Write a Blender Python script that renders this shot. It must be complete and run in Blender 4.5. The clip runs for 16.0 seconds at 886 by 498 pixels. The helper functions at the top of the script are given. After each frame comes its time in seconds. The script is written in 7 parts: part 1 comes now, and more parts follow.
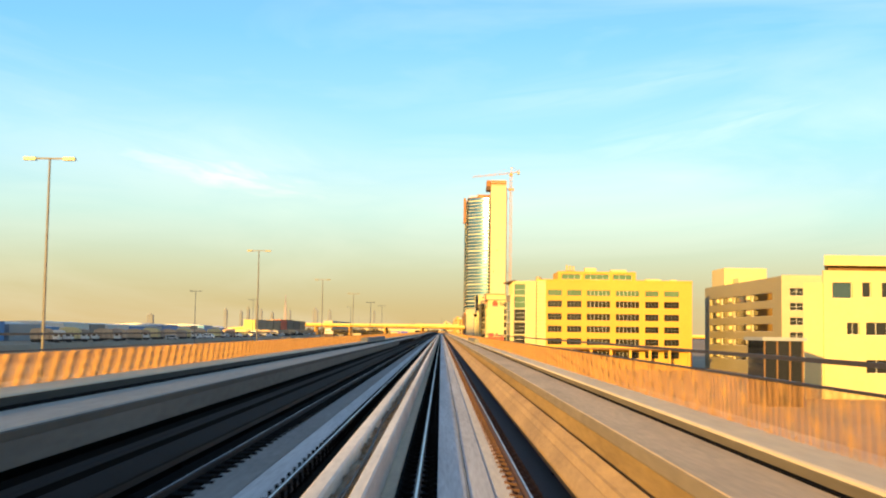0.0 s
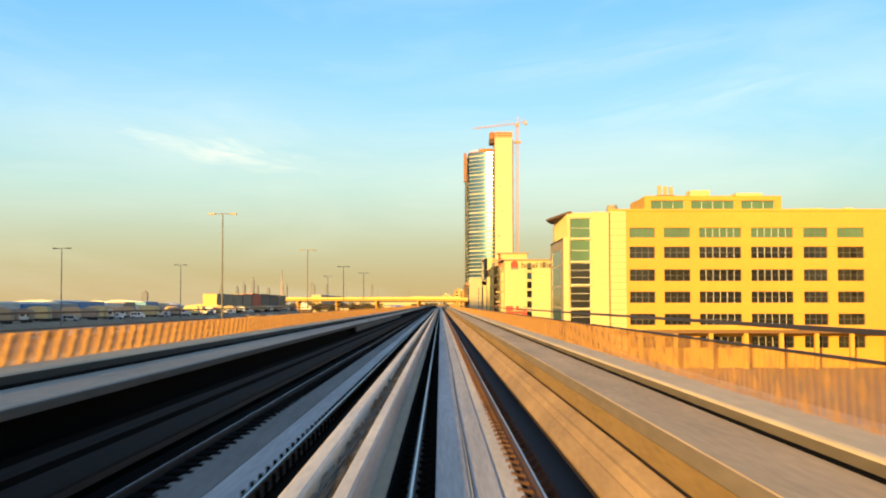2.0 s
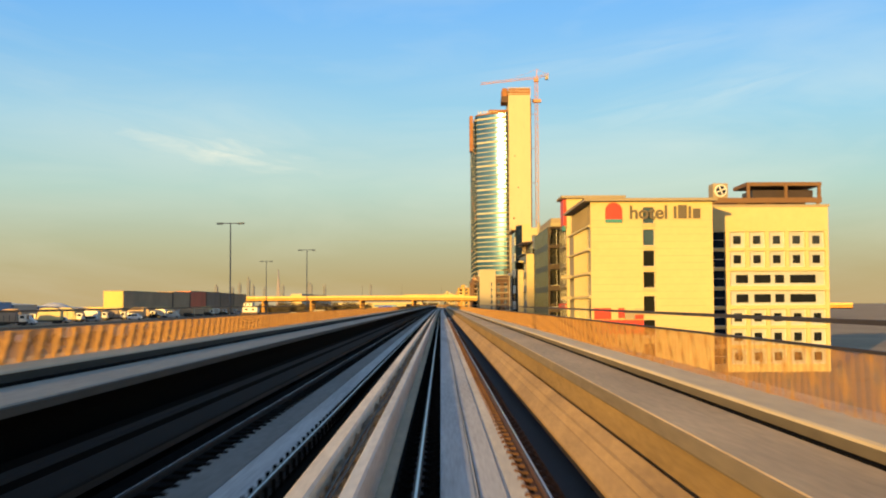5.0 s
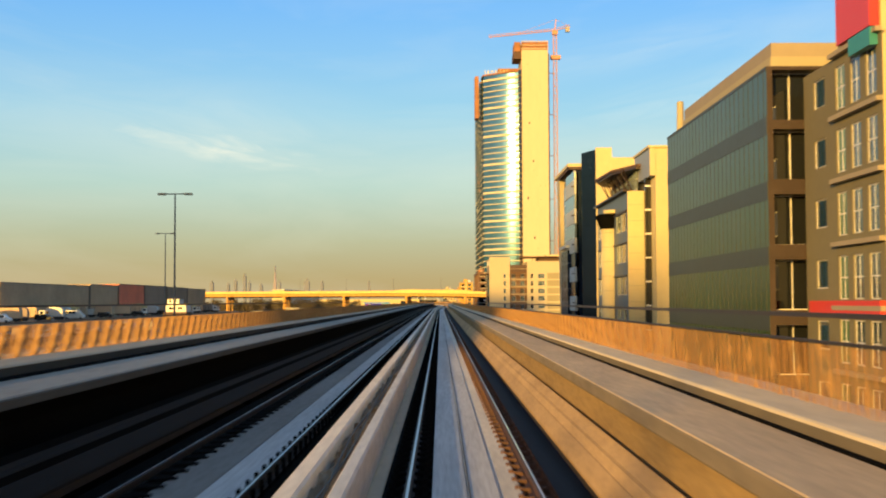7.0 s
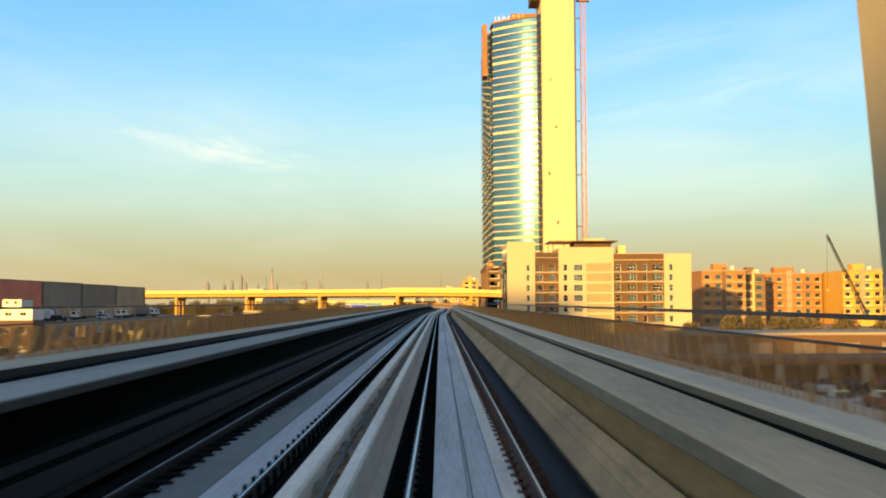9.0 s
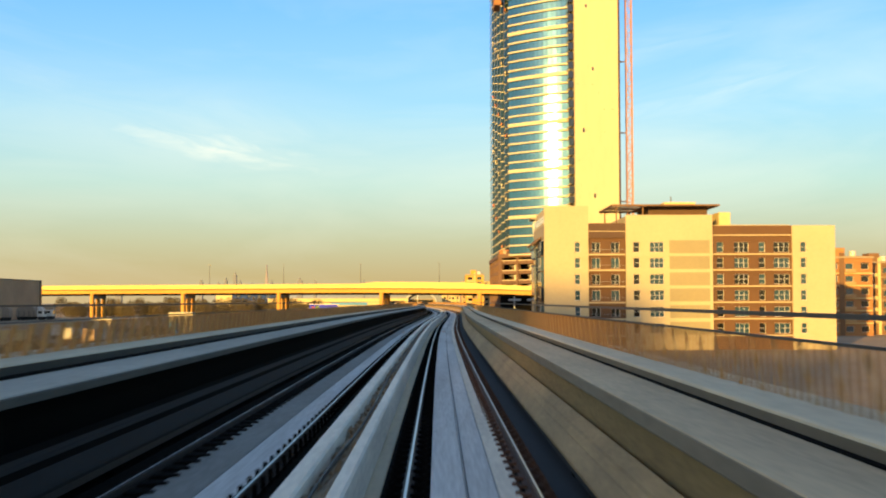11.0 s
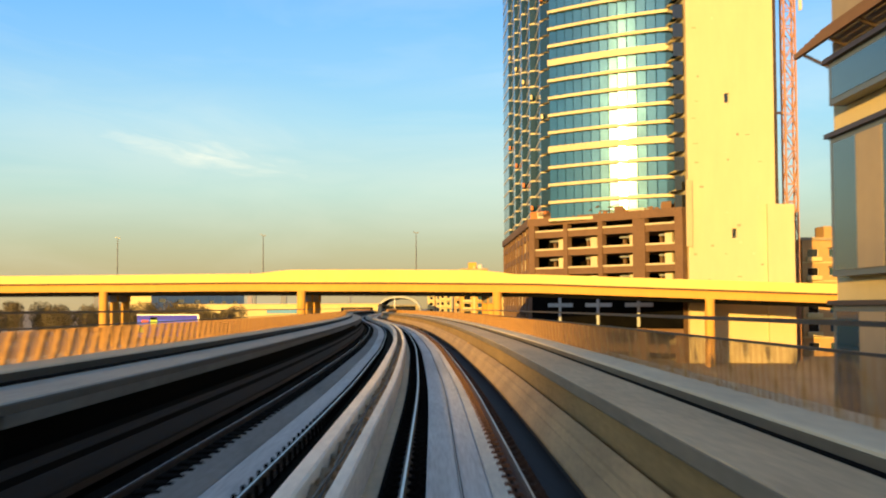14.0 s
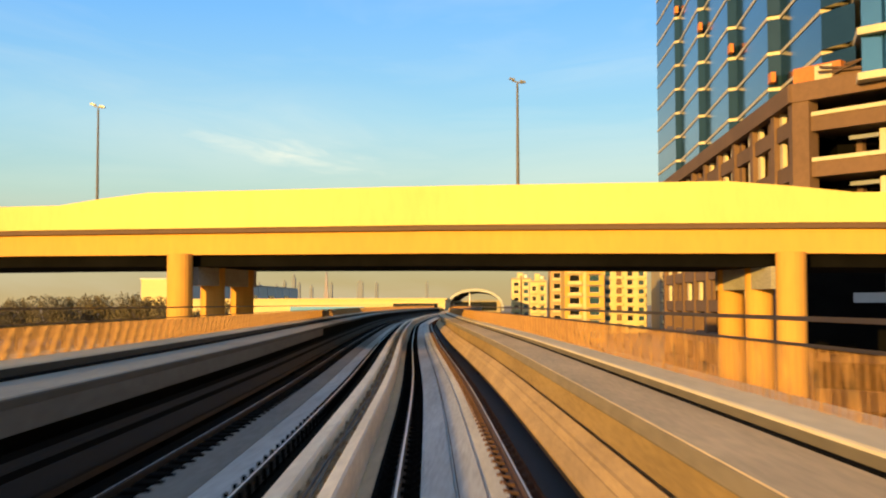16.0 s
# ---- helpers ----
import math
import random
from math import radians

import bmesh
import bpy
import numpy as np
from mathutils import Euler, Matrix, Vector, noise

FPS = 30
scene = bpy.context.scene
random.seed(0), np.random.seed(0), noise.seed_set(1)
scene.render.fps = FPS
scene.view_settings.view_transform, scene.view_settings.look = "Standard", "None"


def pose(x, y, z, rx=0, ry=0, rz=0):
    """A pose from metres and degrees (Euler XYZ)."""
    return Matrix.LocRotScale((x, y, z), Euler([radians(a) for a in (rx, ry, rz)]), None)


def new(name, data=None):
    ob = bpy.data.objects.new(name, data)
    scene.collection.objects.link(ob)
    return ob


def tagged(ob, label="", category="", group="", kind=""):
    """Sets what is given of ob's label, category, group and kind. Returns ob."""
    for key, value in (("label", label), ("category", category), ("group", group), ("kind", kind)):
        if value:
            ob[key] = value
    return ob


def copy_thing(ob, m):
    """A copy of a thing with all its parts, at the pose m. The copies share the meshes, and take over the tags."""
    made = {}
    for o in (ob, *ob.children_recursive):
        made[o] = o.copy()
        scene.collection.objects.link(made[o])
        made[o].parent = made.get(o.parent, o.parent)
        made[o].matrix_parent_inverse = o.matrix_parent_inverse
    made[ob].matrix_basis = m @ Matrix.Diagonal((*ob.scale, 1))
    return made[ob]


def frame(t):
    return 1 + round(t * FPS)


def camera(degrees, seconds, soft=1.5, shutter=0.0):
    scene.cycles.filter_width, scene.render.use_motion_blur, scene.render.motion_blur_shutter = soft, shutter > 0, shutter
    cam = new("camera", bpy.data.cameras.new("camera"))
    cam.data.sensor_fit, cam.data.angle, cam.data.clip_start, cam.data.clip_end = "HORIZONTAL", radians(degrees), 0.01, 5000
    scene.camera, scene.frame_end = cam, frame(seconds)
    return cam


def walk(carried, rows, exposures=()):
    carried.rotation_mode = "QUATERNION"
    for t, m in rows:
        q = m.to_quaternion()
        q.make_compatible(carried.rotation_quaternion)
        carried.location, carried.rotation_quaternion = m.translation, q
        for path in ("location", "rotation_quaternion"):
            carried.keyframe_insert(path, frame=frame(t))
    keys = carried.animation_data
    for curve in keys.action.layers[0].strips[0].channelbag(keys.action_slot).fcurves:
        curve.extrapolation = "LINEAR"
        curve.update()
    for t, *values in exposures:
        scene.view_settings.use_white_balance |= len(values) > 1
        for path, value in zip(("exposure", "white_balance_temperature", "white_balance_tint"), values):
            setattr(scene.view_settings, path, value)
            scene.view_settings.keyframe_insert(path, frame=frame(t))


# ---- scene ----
# All lengths below are in metres of the real place; U turns them into scene units, so that the
# sped-up train stays within the camera's permitted speed.
U = 0.59
EYE = 2.145
cam = camera(42.05, 16.0, 2.0, 0.12)
# seconds, x, y, pitch, roll, yaw
ROWS = [
    (0.0, -0.07, 0.0, 4.07, 0.82, -0.10),
    (0.5, -0.03, 33.2, 2.97, 0.29, -0.12),
    (1.0, 0.00, 66.2, 2.58, 0.22, -0.12),
    (1.5, -0.03, 98.8, 2.64, 0.07, -0.13),
    (2.0, -0.03, 131.4, 2.74, -0.04, -0.14),
    (2.5, 0.02, 163.8, 2.73, -0.04, -0.14),
    (3.0, 0.05, 196.0, 2.74, -0.14, -0.10),
    (3.5, 0.03, 228.2, 2.74, -0.09, -0.14),
    (6.0, -0.10, 389.1, 2.73, -0.43, -0.11),
    (6.5, -0.03, 421.0, 2.55, -0.45, -0.12),
    (7.0, 0.02, 452.6, 2.59, -0.21, -0.14),
    (7.5, 0.10, 484.2, 2.62, -0.34, -0.16),
    (8.0, 0.08, 515.6, 2.62, -0.29, -0.13),
    (8.5, 0.02, 547.0, 2.65, -0.22, -0.16),
    (9.0, 0.01, 578.3, 2.64, -0.28, -0.16),
    (11.5, 0.01, 735.4, 2.59, -0.12, -0.29),
    (12.0, 0.12, 766.9, 2.62, -0.23, -0.48),
    (12.5, 0.40, 798.3, 2.93, -0.08, -0.90),
    (13.0, 1.00, 829.7, 2.95, -0.01, -1.22),
    (13.5, 1.62, 861.1, 2.99, -0.00, -1.24),
    (14.0, 2.24, 892.5, 2.92, -0.18, -0.84),
    (14.5, 2.42, 924.0, 2.92, -0.00, -0.13),
    (15.0, 2.06, 955.7, 2.89, -0.09, 0.84),
    (15.5, 1.18, 987.8, 2.81, -0.16, 1.94),
    (16.0, -0.22, 1020.1, 2.75, -0.13, 3.02),
]
# seconds, stops
LIGHTNESS = [(0.0, 1.22), (1.5, 1.13), (3.5, 0.87), (6.0, 0.71), (7.0, 0.78), (7.5, 1.08), (8.2, 1.04), (9.0, 1.06), (12.5, 0.98), (14.0, 0.94), (16.0, 0.88)]
walk(cam, [(t, pose(U * x, U * y, U * EYE, 90 + pitch, -roll, yaw)) for t, x, y, pitch, roll, yaw in ROWS], LIGHTNESS)

# ---------------------------------------------------------------- light
SUN_SIDE, SUN_UP = radians(24), radians(7.6)
sun = new("sun", bpy.data.lights.new("sun", "SUN"))
sun.data.energy, sun.data.angle, sun.data.color = 5.0, radians(0.6), (1.0, 0.55, 0.11)
ray_way = Vector((math.sin(SUN_SIDE) * math.cos(SUN_UP), math.cos(SUN_SIDE) * math.cos(SUN_UP), -math.sin(SUN_UP)))
sun.rotation_mode = "QUATERNION"
sun.rotation_quaternion = ray_way.to_track_quat("-Z", "Y")

world = bpy.data.worlds.new("sky")
scene.world = world
world.use_nodes = True
wn, wl = world.node_tree.nodes, world.node_tree.links
wn.clear()


def wnode(kind, **values):
    n = wn.new(kind)
    for key, value in values.items():
        n.inputs[key].default_value = value
    return n


sky = wn.new("ShaderNodeTexSky")
sky.sky_type, sky.sun_disc = "NISHITA", False
sky.sun_elevation, sky.sun_rotation = SUN_UP, radians(204)
sky.air_density, sky.dust_density, sky.ozone_density = 1.0, 4.0, 1.5
coord = wn.new("ShaderNodeTexCoord")
axes = wn.new("ShaderNodeSeparateXYZ")
wl.new(coord.outputs["Generated"], axes.inputs[0])
ramp = wn.new("ShaderNodeValToRGB")
stops = ((0.0, (0.51, 0.36, 0.15)), (0.02, (0.475, 0.375, 0.175)), (0.05, (0.42, 0.42, 0.26)), (0.10, (0.33, 0.49, 0.44)), (0.16, (0.21, 0.45, 0.59)),
         (0.25, (0.085, 0.33, 0.70)), (0.40, (0.05, 0.18, 0.40)), (0.70, (0.015, 0.06, 0.16)))
while len(ramp.color_ramp.elements) < len(stops):
    ramp.color_ramp.elements.new(0.5)
for e, (at, c) in zip(ramp.color_ramp.elements, stops):
    e.position, e.color = at, (*c, 1)
wl.new(axes.outputs["Z"], ramp.inputs[0])
# thin streaks of cirrus, drawn out along the horizon
stretch = wn.new("ShaderNodeMapping")
stretch.inputs["Scale"].default_value, stretch.inputs["Rotation"].default_value = (1.0, 1.3, 5.0), (0.1, radians(17), 0.2)
wl.new(coord.outputs["Generated"], stretch.inputs[0])
wisps = wnode("ShaderNodeTexNoise", Scale=2.4, Detail=6.0, Roughness=0.55, Distortion=0.6)
wl.new(stretch.outputs[0], wisps.inputs["Vector"])
thin = wn.new("ShaderNodeMapRange")
thin.inputs["From Min"].default_value, thin.inputs["From Max"].default_value = 0.44, 0.74
thin.inputs["To Max"].default_value = 0.30
wl.new(wisps.outputs["Fac"], thin.inputs["Value"])
cloud = wn.new("ShaderNodeMix")
cloud.data_type = "RGBA"
cloud.inputs["B"].default_value = (0.74, 0.72, 0.58, 1)


def cloud_bank(middle, tilt, size, most, ragged):
    """A torn bank of thin cloud about one direction of the sky, drawn out along a tilted line."""
    shift = wn.new("ShaderNodeVectorMath")
    shift.operation = "SUBTRACT"
    shift.inputs[1].default_value = middle
    wl.new(coord.outputs["Generated"], shift.inputs[0])
    squash = wn.new("ShaderNodeMapping")
    squash.vector_type = "TEXTURE"
    squash.inputs["Rotation"].default_value, squash.inputs["Scale"].default_value = (0, radians(tilt), 0), size
    wl.new(shift.outputs[0], squash.inputs[0])
    reach = wn.new("ShaderNodeVectorMath")
    reach.operation = "LENGTH"
    wl.new(squash.outputs[0], reach.inputs[0])
    fade = wn.new("ShaderNodeMapRange")
    fade.interpolation_type = "SMOOTHSTEP"
    fade.inputs["From Min"].default_value, fade.inputs["From Max"].default_value = 1.15, 0.0
    fade.inputs["To Max"].default_value = most
    wl.new(reach.outputs["Value"], fade.inputs["Value"])
    shred = wnode("ShaderNodeTexNoise", Scale=1.6, Detail=5.0, Roughness=0.6, Distortion=0.8)
    wl.new(squash.outputs[0], shred.inputs["Vector"])
    rag = wn.new("ShaderNodeMapRange")
    rag.inputs["From Min"].default_value, rag.inputs["From Max"].default_value = ragged
    wl.new(shred.outputs["Fac"], rag.inputs["Value"])
    torn = wn.new("ShaderNodeMath")
    torn.operation = "MULTIPLY"
    wl.new(fade.outputs[0], torn.inputs[0])
    wl.new(rag.outputs[0], torn.inputs[1])
    return torn.outputs[0]


# a bright wisp low to the left of the line in a wide soft veil, and faint streaks that rise to the right
veil = thin.outputs[0]
for streak in (cloud_bank((-0.186, 0.972, 0.131), 10, (0.125, 0.5, 0.021), 0.85, (0.28, 0.66)),
               cloud_bank((-0.200, 0.967, 0.140), 6, (0.30, 0.6, 0.060), 0.34, (0.15, 0.60)),
               cloud_bank((0.245, 0.952, 0.180), -14, (0.22, 0.5, 0.026), 0.27, (0.30, 0.65)),
               cloud_bank((0.180, 0.950, 0.215), -9, (0.25, 0.5, 0.022), 0.18, (0.30, 0.65))):
    most = wn.new("ShaderNodeMath")
    most.operation = "MAXIMUM"
    wl.new(veil, most.inputs[0])
    wl.new(streak, most.inputs[1])
    veil = most.outputs[0]
wl.new(veil, cloud.inputs["Factor"])
wl.new(ramp.outputs["Color"], cloud.inputs["A"])
clear = wnode("ShaderNodeBackground", Strength=0.05)
haze = wnode("ShaderNodeBackground", Strength=0.605)
wl.new(sky.outputs[0], clear.inputs["Color"])
wl.new(cloud.outputs["Result"], haze.inputs["Color"])
both, wout = wn.new("ShaderNodeAddShader"), wn.new("ShaderNodeOutputWorld")
wl.new(clear.outputs[0], both.inputs[0])
wl.new(haze.outputs[0], both.inputs[1])
wl.new(both.outputs[0], wout.inputs["Surface"])


# ---------------------------------------------------------------- materials
def material(name, base, rough=0.7, metal=0.0, vary=0.25, size=1.0, bump=0.1, streak=None, grain=18.0, spec=0.5, tint=None):
    """A surface with stains at a coarse size, grain at a fine one, and relief. streak: stretch of the stains along x, y, z."""
    m = bpy.data.materials.new(name)
    m.use_nodes = True
    n, l = m.node_tree.nodes, m.node_tree.links
    p = n["Principled BSDF"]
    p.inputs["Metallic"].default_value, p.inputs["Specular IOR Level"].default_value = metal, spec
    c = n.new("ShaderNodeNewGeometry")
    mp = n.new("ShaderNodeMapping")
    mp.inputs["Scale"].default_value = streak or (1, 1, 1)
    l.new(c.outputs["Position"], mp.inputs[0])
    coarse, fine = n.new("ShaderNodeTexNoise"), n.new("ShaderNodeTexNoise")
    coarse.inputs["Scale"].default_value, coarse.inputs["Detail"].default_value, coarse.inputs["Roughness"].default_value = size, 6, 0.65
    fine.inputs["Scale"].default_value, fine.inputs["Detail"].default_value = size * grain, 3
    l.new(mp.outputs[0], coarse.inputs["Vector"])
    l.new(mp.outputs[0], fine.inputs["Vector"])
    mixed = n.new("ShaderNodeMix")
    mixed.data_type = "FLOAT"
    mixed.inputs["Factor"].default_value = 0.35
    l.new(coarse.outputs["Fac"], mixed.inputs["A"])
    l.new(fine.outputs["Fac"], mixed.inputs["B"])
    r = n.new("ShaderNodeValToRGB")
    dark = [v * (1 - vary) for v in (tint or base)]
    light = [min(1, v * (1 + 0.6 * vary)) for v in base]
    r.color_ramp.elements[0].position, r.color_ramp.elements[0].color = 0.30, (*dark, 1)
    r.color_ramp.elements[1].position, r.color_ramp.elements[1].color = 0.68, (*light, 1)
    l.new(mixed.outputs["Result"], r.inputs[0])
    info = n.new("ShaderNodeObjectInfo")
    piece = n.new("ShaderNodeMapRange")
    piece.inputs["To Min"].default_value, piece.inputs["To Max"].default_value = 1 - 0.3 * vary, 1 + 0.3 * vary
    l.new(info.outputs["Random"], piece.inputs["Value"])
    hsv = n.new("ShaderNodeHueSaturation")
    l.new(piece.outputs[0], hsv.inputs["Value"])
    l.new(r.outputs[0], hsv.inputs["Color"])
    l.new(hsv.outputs[0], p.inputs["Base Color"])
    rr = n.new("ShaderNodeMapRange")
    rr.inputs["To Min"].default_value, rr.inputs["To Max"].default_value = rough - min(0.12, rough * 0.4), min(1, rough + min(0.12, rough * 0.4))
    l.new(mixed.outputs["Result"], rr.inputs["Value"])
    l.new(rr.outputs[0], p.inputs["Roughness"])
    if bump:
        b = n.new("ShaderNodeBump")
        b.inputs["Strength"].default_value, b.inputs["Distance"].default_value = bump, 0.02
        l.new(mixed.outputs["Result"], b.inputs["Height"])
        l.new(b.outputs[0], p.inputs["Normal"])
    return m


def glass(name, base, rough=0.06, vary=0.3, spec=0.9, metal=0.0):
    return material(name, base, rough, metal, vary, 0.12, 0.02, None, 6.0, spec)


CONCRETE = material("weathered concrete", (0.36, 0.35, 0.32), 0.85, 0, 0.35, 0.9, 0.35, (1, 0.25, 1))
PALE = material("pale precast concrete", (0.325, 0.225, 0.098), 0.85, 0, 0.42, 1.2, 0.35, (1, 0.2, 1.4), spec=0.2)
SLAB = material("track slab concrete", (0.56, 0.58, 0.57), 0.75, 0, 0.45, 2.0, 0.3, (1, 0.05, 1))
# near-black that holds the shade of hidden and low places besides grime
GRIMESHADE = material("grime and shade black", (0.005, 0.005, 0.005), 0.9, 0, 0.6, 1.2, 0.4, (1, 0.1, 1), spec=0.02)
# tan tone adds low sunlight to the right walkway's colour
WALKWAY = material("sun-toned walkway concrete", (0.63, 0.48, 0.29), 0.85, 0, 0.38, 1.7, 0.3, (1, 0.15, 1))
# concrete with the left side's deep shade put into its colour
SHADEBLACK = material("shade-black concrete", (0.004, 0.004, 0.004), 0.9, 0, 0.7, 0.8, 0.3, (1, 0.08, 0.7), spec=0.02)
# flange tone of the left rail cover, with the overhang's shade in it
LEDGE = material("shade-dark ledge", (0.016, 0.016, 0.016), 0.9, 0, 0.5, 0.8, 0.3, (1, 0.08, 0.7), spec=0.2)
WALKGREY = material("grey walkway concrete", (0.36, 0.352, 0.30), 0.85, 0, 0.35, 0.9, 0.35, (1, 0.25, 1))
# edge facing away from the sun, its shade mixed into the colour
LIP = material("shade-dark concrete edge", (0.090, 0.088, 0.076), 0.9, 0, 0.4, 0.8, 0.3, (1, 0.1, 0.7), spec=0.2)
KERB = material("cream kerb concrete", (0.84, 0.79, 0.66), 0.85, 0, 0.3, 1.4, 0.35, (1, 0.15, 1))
COPING = material("pale coping concrete", (0.66, 0.57, 0.40), 0.85, 0, 0.25, 0.8, 0.25, (1, 0.2, 1))
WARMEDGE = material("weathered walkway edge", (0.21, 0.175, 0.125), 0.9, 0, 0.35, 0.9, 0.3, (1, 0.2, 1), spec=0.2)
SIDEFACE = material("weathered warm concrete face", (0.17, 0.145, 0.105), 0.9, 0, 0.35, 0.9, 0.3, (1, 0.2, 1), spec=0.2)
# parapet concrete darkened for the side turned from the sun
INNER = material("shade-dark parapet face", (0.060, 0.060, 0.052), 0.9, 0, 0.35, 0.9, 0.3, (1, 0.2, 1), spec=0.2)
GUTTERGREY = material("dark blue-grey gutter", (0.040, 0.043, 0.050), 0.8, 0, 0.4, 1.0, 0.3, (1, 0.1, 1), spec=0.3)
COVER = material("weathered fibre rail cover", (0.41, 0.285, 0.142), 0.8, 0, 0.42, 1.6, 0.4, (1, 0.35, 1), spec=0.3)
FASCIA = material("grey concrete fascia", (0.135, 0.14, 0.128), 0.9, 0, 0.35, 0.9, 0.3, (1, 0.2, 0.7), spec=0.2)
SLABEDGE = material("weathered slab edge", (0.25, 0.25, 0.23), 0.85, 0, 0.4, 1.2, 0.3, (1, 0.15, 1))
STONE = material("brown ballast", (0.30, 0.20, 0.11), 0.95, 0, 0.6, 5.0, 0.5)
BARMETAL = material("pale sand-painted fence bar", (0.42, 0.25, 0.075), 0.7, 0.0, 0.25, 2.0, 0.1)
RUBBER = material("black rubber sheathing", (0.02, 0.02, 0.02), 0.6, 0, 0.3, 3.0, 0.1)
STEEL = material("polished rail steel", (0.50, 0.50, 0.50), 0.36, 1.0, 0.15, 3.0, 0.05, (1, 0.05, 1))
RUST = material("rusty rail steel", (0.075, 0.036, 0.022), 0.75, 0.1, 0.5, 4.0, 0.3)
IRON = material("dark cast fastener", (0.030, 0.022, 0.018), 0.7, 0.4, 0.5, 6.0, 0.2)
DEBRIS = material("dusty cables and grit", (0.27, 0.22, 0.15), 0.95, 0, 0.85, 3.0, 0.8)
DARKMETAL = material("dark painted handrail", (0.05, 0.035, 0.03), 0.5, 0.3, 0.3, 2.0, 0.05)
SLATMETAL = material("sand-painted fence slat", (0.297, 0.153, 0.045), 0.7, 0.0, 0.3, 2.0, 0.1)
BLOCK = material("grey blockwork", (0.20, 0.21, 0.21), 0.9, 0, 0.35, 1.5, 0.5)
SAND = material("dry sandy ground", (0.332, 0.257, 0.166), 0.95, 0, 0.4, 0.05, 0.3)
ASPHALT = material("worn dusty asphalt", (0.11, 0.095, 0.075), 0.9, 0, 0.35, 0.2, 0.2)
YELLOW = material("yellow-ochre render", (0.531, 0.318, 0.062), 0.85, 0, 0.12, 0.15, 0.1)
CREAM = material("cream cladding", (0.548, 0.465, 0.241), 0.8, 0, 0.10, 0.15, 0.08)
WHITE = material("white render", (0.432, 0.378, 0.247), 0.8, 0, 0.10, 0.15, 0.08)
TAUPE = material("taupe cladding panel", (0.299, 0.257, 0.183), 0.75, 0, 0.12, 0.15, 0.08)
SHADETAN = material("shade-toned side cladding", (0.155, 0.142, 0.085), 0.85, 0, 0.15, 0.2, 0.08)
# brown render darkened by the shade of the recessed balconies
BAYBROWN = material("bay-shade brown render", (0.105, 0.056, 0.028), 0.85, 0, 0.2, 0.2, 0.15)
GREYTAN = material("grey-tan wall panel", (0.265, 0.24, 0.15), 0.8, 0, 0.12, 0.15, 0.08)
OLIVEPANEL = material("olive-tan wall panel", (0.365, 0.324, 0.207), 0.8, 0, 0.10, 0.15, 0.08)
PANELGREY = material("pale grey cladding panel", (0.42, 0.46, 0.48), 0.5, 0.1, 0.12, 0.2, 0.05)
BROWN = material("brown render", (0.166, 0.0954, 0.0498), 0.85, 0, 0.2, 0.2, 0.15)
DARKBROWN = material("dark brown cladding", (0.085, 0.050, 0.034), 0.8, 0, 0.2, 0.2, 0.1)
PODIUM = material("dusty brown car-park concrete", (0.145, 0.0871, 0.0548), 0.9, 0, 0.3, 0.25, 0.2)
SLATE = material("slate-blue facade panel", (0.10, 0.135, 0.165), 0.5, 0.2, 0.15, 0.2, 0.05)
GREYBOARD = material("blue-grey metal panel", (0.30, 0.33, 0.36), 0.5, 0.3, 0.15, 0.2, 0.05)
NAVY = glass("navy curtain glass", (0.005, 0.013, 0.030), 0.25, 0.2, 0.04)
DARKGLASS = glass("dark window glass", (0.012, 0.014, 0.016))
BLUEGLASS = glass("blue-tinted window glass", (0.03, 0.07, 0.11))
GREENGLASS = glass("green-tinted window glass", (0.0747, 0.166, 0.0913), 0.2)
OLIVEGLASS = glass("olive mirror glass", (0.030, 0.060, 0.014), 0.3, 0.3, 0.3)
TOWERGLASS = glass("tower curtain glass", (0.030, 0.125, 0.23), 0.10, metal=0.6)
BAYGLASS = glass("deep blue bay glass", (0.012, 0.035, 0.06), 0.12, spec=0.5)
TOWERWALL = material("cream tower cladding", (0.531, 0.457, 0.299), 0.8, 0, 0.10, 0.06, 0.08, (1, 1, 0.25))
# girder and parapet concrete have yellow sunlight mixed into their colours
GIRDER = material("sun-toned girder concrete", (0.53, 0.288, 0.060), 0.85, 0, 0.14, 0.25, 0.2, (1, 1, 0.3))
BOARDPALE = material("lavender hoarding paint", (0.012, 0.075, 0.90), 0.6, 0, 0.1, 0.5, 0.02)
BOARDBLUE = material("blue hoarding paint", (0.002, 0.012, 0.55), 0.6, 0, 0.1, 0.5, 0.02)
BOARDGREEN = material("green hoarding paint", (0.35, 0.55, 0.08), 0.6, 0, 0.1, 0.5, 0.02)
OLIVEBAND = material("olive-grey spandrel", (0.050, 0.056, 0.034), 0.5, 0.2, 0.15, 0.2, 0.05)
FRAME = material("white aluminium frame", (0.70, 0.70, 0.68), 0.4, 0.2, 0.1, 1.0, 0.02)
BAND = material("floor-edge panel", (0.548, 0.498, 0.349), 0.6, 0.1, 0.12, 0.3, 0.05)
RED = material("red sign panel", (0.581, 0.0415, 0.0249), 0.5, 0, 0.12, 0.5, 0.02)
TEAL = material("teal sign panel", (0.03, 0.22, 0.24), 0.5, 0, 0.12, 0.5, 0.02)
SIGNGREY = material("dark grey sign letter", (0.10, 0.085, 0.06), 0.5, 0, 0.1, 1.0, 0.0)
CRANE = material("faded orange crane steel", (0.465, 0.249, 0.149), 0.6, 0.2, 0.2, 0.5, 0.05)
ORANGE = material("orange hoarding", (0.515, 0.183, 0.0498), 0.7, 0, 0.25, 0.3, 0.1)
